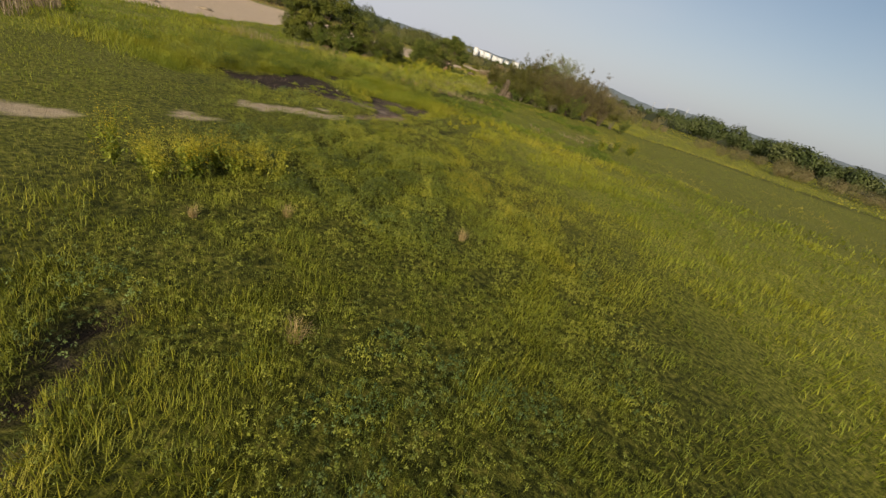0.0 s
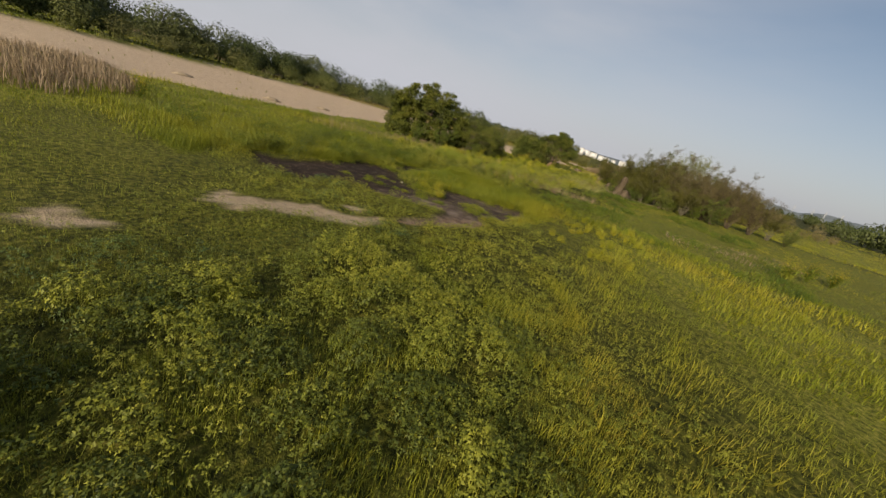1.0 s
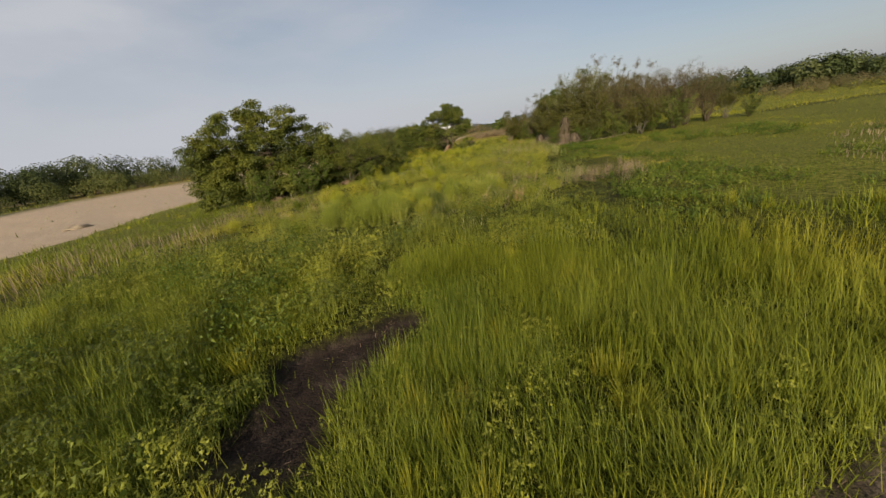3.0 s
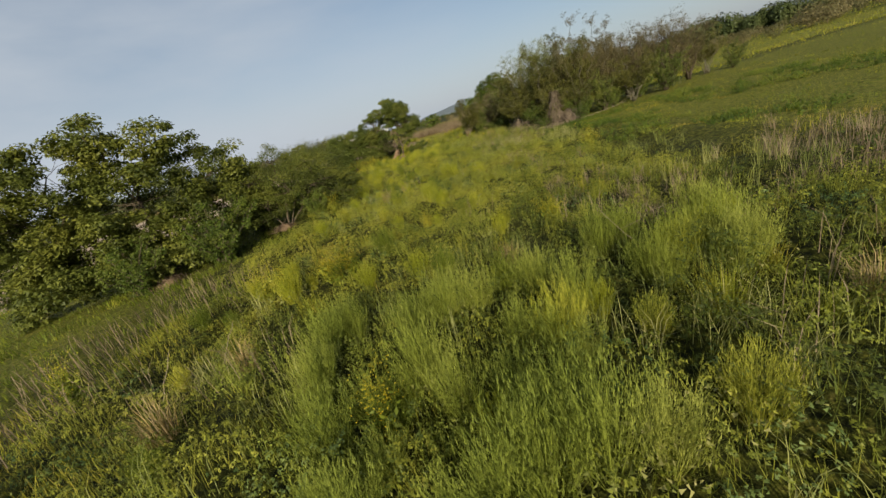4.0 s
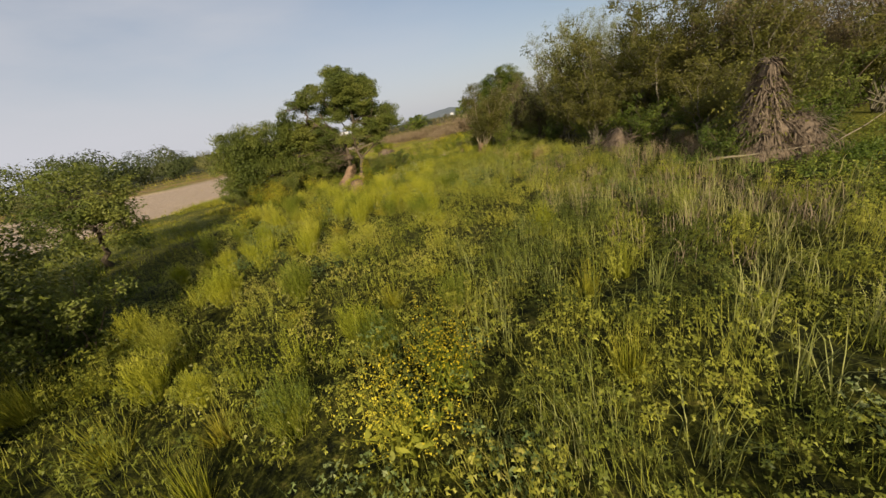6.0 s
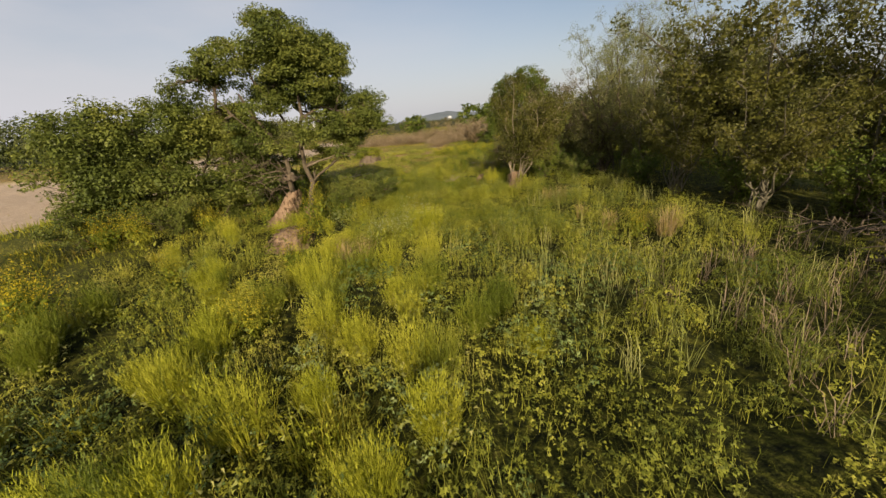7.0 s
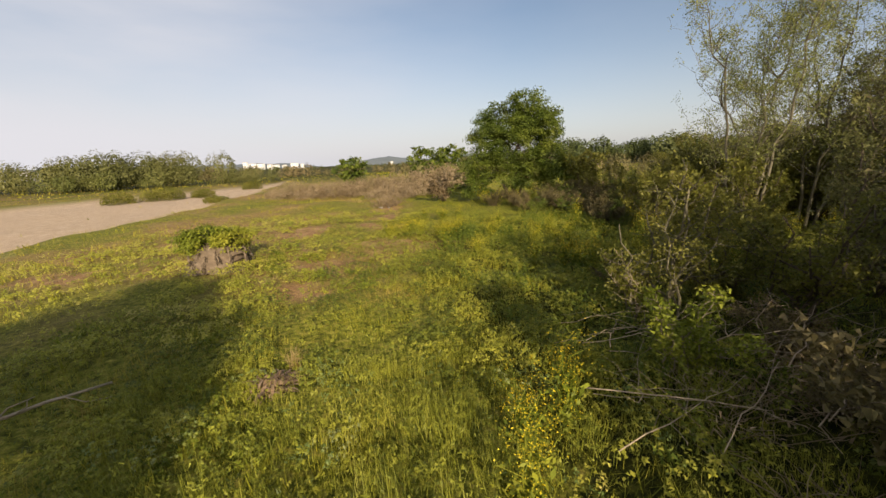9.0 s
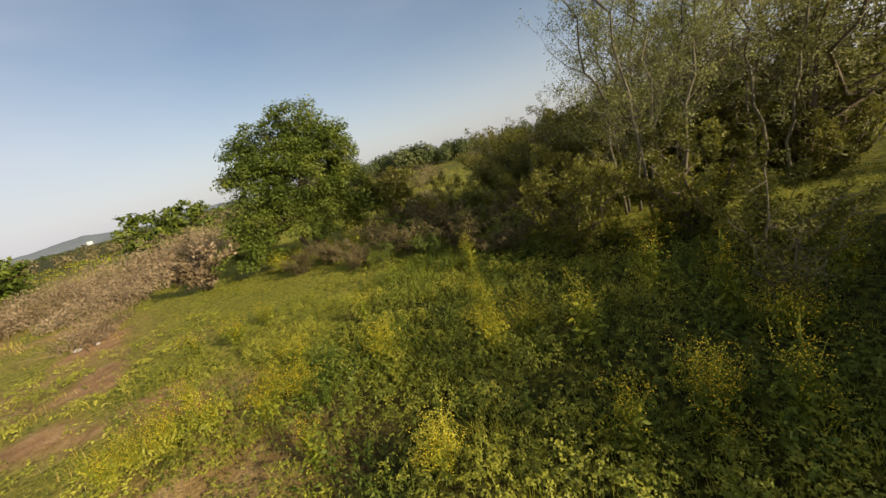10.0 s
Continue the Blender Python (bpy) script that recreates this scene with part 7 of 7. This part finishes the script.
far_woods("river_wood", "dark green wood on the far bank of the sand", [(-82, -66), (-83, -38), (-88, -17), (-97, 5), (-106, 32), (-95, 58), (-80, 84), (-66, 104)], 5, 8.6, 1.9, 201, M_FAR, 0.27, 1250)
far_woods("river_scrub", "lighter green scrub in front of the far wood", [(-73, -58), (-74, -33), (-79, -15), (-88, 6), (-96, 28), (-86, 50), (-72, 76)], 3, 4.2, 2.2, 209, M_SCRUB, 0.25, 800)
far_woods("poplar_wood", "rounded green poplar wood behind the sand bed", [(-60, 100), (-50, 103), (-40, 106), (-30, 109)], 4, 7.2, 1.0, 202, M_POPLAR, 0.26, 1300)
far_woods("poplar_scrub", "low olive scrub at the end of the poplar wood", [(-31, 108), (-19, 111)], 2, 4.2, 0.9, 210, M_POPLAR, 0.3, 500)
far_woods("poplar_scrub", "light green bushes before the poplar wood", [(-52, 94), (-42, 97), (-36, 98)], 2, 3.0, 1.6, 211, M_SCRUB, 0.36, 400)
far_woods("scrub_belt", "belt of brown and olive scrub beyond the meadow", [(30, 60), (60, 62), (90, 64), (120, 74), (160, 92)], 5, 3.0, 1.9, 203, M_FAR_BROWN, 0.3, 850)
far_woods("scrub_belt", "belt of green and brown scrub beyond the meadow", [(46, 42), (80, 40), (120, 46), (170, 58)], 6, 3.2, 2.6, 204, M_FAR_BROWN, 0.3, 850)
far_woods("hill_wood", "green wood on a low rise", [(70, 150), (100, 138), (121, 116), (138, 88), (152, 60)], 7, 9.5, 2.0, 205, M_FAR, 0.46, 700)
far_woods("horizon_wood", "hazy line of trees on the horizon", [(-420, -60), (-330, 190), (-210, 330), (-130, 372)], 16, 8.5, 3.4, 206, M_FAR, 0.85, 200)
far_woods("horizon_wood", "low hazy line of scrub on the horizon", [(-130, 372), (-60, 400), (60, 400)], 12, 4.0, 3.6, 213, M_FAR, 0.9, 110)
far_woods("horizon_wood", "hazy line of trees on the horizon", [(60, 400), (110, 400), (260, 300), (380, 120), (430, -80)], 16, 8.5, 3.4, 214, M_FAR, 0.85, 200)
far_woods("middle_wood", "olive scrub in the middle distance", [(-55, 150), (-30, 140), (-5, 150), (20, 140), (50, 130)], 8, 4.2, 1.9, 207, M_FAR_BROWN, 0.8, 110)
far_woods("river_wood", "low scrub at the foot of the far bank", [(-64, -50), (-66, -30), (-70, -16), (-77, 0), (-85, 24), (-78, 46)], 1.5, 1.3, 1.6, 208, M_SCRUB, 0.6, 160)


def hill(name, label, az0, az1, far, tops, seed):
    """A long hill on the horizon: its skyline by bearing and height in degrees."""
    az = np.radians(np.linspace(az0, az1, 160))
    el = np.interp(np.degrees(az), *tops) + 0.16 * (vnoise(np.degrees(az), 0 * az, 0.9, seed) - 0.5)
    ends = step(0, 0.12, np.linspace(0, 1, 160)) * step(1, 0.88, np.linspace(0, 1, 160))
    h = far * np.tan(np.radians(el)) * ends
    rows = []
    for k, (d, f) in enumerate([(0, 0), (0.05, 0.45), (0.12, 0.8), (0.2, 1.0), (0.32, 0.7), (0.5, 0)]):
        r = far * (1 + d)
        rows.append(np.stack([np.sin(az) * r, np.cos(az) * r, h * f * (1 + d) - 2], 1))
    i = (np.arange(5)[:, None] * 160 + np.arange(159)[None]).ravel()
    return tagged(new(name, mesh_of(name, np.concatenate(rows), np.stack([i, i + 1, i + 161, i + 160], 1), None, M_HAZE_HILL, smooth=True)), label, "hill", kind="structure")


hill("far_hill", "long wooded ridge on the horizon, tinted blue-grey for haze", 9, 60, 2300, ([9, 14, 20, 30, 45, 60], [0.6, 1.2, 1.05, 1.1, 1.2, 1.0]), 1)
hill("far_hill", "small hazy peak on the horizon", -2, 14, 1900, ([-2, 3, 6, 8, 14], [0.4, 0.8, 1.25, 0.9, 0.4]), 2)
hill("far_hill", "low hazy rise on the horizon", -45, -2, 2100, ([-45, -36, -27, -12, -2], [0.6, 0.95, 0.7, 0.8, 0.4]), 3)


def building(bearing, far, wide, high, deep, label, rows=2):
    """A far white block: walls, roof and its rows of windows."""
    a = radians(bearing)
    ob = thing("building", (math.sin(a) * far, math.cos(a) * far, 0), label, "building", "white town on the horizon", turn=-a)
    part("wall", Shape().box(-wide / 2, -deep / 2, -1, wide / 2, deep / 2, high).mesh("wall", M_PLASTER), ob)
    part("roof", Shape().box(-wide / 2 - 0.4, -deep / 2 - 0.4, high, wide / 2 + 0.4, deep / 2 + 0.4, high + 0.7).mesh("roof", M_ROOF), ob)
    n = max(2, int(wide / 6))
    me = Shape().box(-0.8, -0.1, -0.8, 0.8, 0.1, 0.8).mesh("window", M_GLASS)
    for r in range(rows):
        for k in range(n):
            part("window", me, ob).location = ((k + 0.5) / n * wide - wide / 2, -deep / 2 - 0.05, high * (r + 0.55) / rows)
    return ob


B_LABEL = "white flat-roofed building of a distant town"
for az, far, w, h in ((-13.2, 900, 16, 17), (-12.4, 930, 22, 14), (-11.4, 900, 24, 16), (-10.3, 920, 18, 13), (-9.5, 950, 20, 12), (-8.5, 980, 16, 11), (-7.2, 950, 26, 12), (-6.2, 980, 14, 13), (6.3, 1500, 20, 11)):
    building(az, far, w * 0.65, h * (0.65 + 0.35 * hashed(int(az * 10), 3, 5)), 14, B_LABEL)
building(-33.5, 420, 26, 6.2, 18, "long low white hall behind the poplar wood", 1)
building(-35.2, 430, 10, 7.6, 12, "white end block of a long low hall", 1)


def pylon(bearing, far, high, label):
    """A lattice mast with three pairs of arms."""
    a = radians(bearing)
    ob = thing("pylon", (math.sin(a) * far, math.cos(a) * far, -1), label, "pylon", "power line")
    for sx in (-1, 1):
        for sy in (-1, 1):
            part("leg", Shape().tube([(sx * 3.2, sy * 3.2, 0), (sx * 0.6, sy * 0.6, high * 0.7), (0, 0, high)], [0.32, 0.22], 4).mesh("leg", M_STEEL), ob)
    for k in range(7):
        z0, z1 = high * 0.1 * k, high * 0.1 * (k + 1)
        r0, r1 = 3.2 - 2.6 * k / 7, 3.2 - 2.6 * (k + 1) / 7
        s = Shape()
        for q in (-1, 1):
            s.tube([(-r0, q * r0, z0), (r1, q * r1, z1)], [0.14, 0.14], 3)
            s.tube([(q * r0, -r0, z0), (q * r1, r1, z1)], [0.14, 0.14], 3)
        part("brace", s.mesh("brace", M_STEEL), ob)
    for k in range(3):
        z = high * (0.72 + 0.1 * k)
        part("arm", Shape().tube([(-5 + k, 0, z), (0, 0, z + 0.8), (5 - k, 0, z)], [0.22, 0.3, 0.22], 4).mesh("arm", M_STEEL), ob)
    return ob


for az, far, h in ((12.2, 1350, 33), (13.9, 1250, 34), (15.0, 1200, 34), (16.4, 1150, 36)):
    pylon(az, far, h, "pale lattice power pylon far behind the scrub")
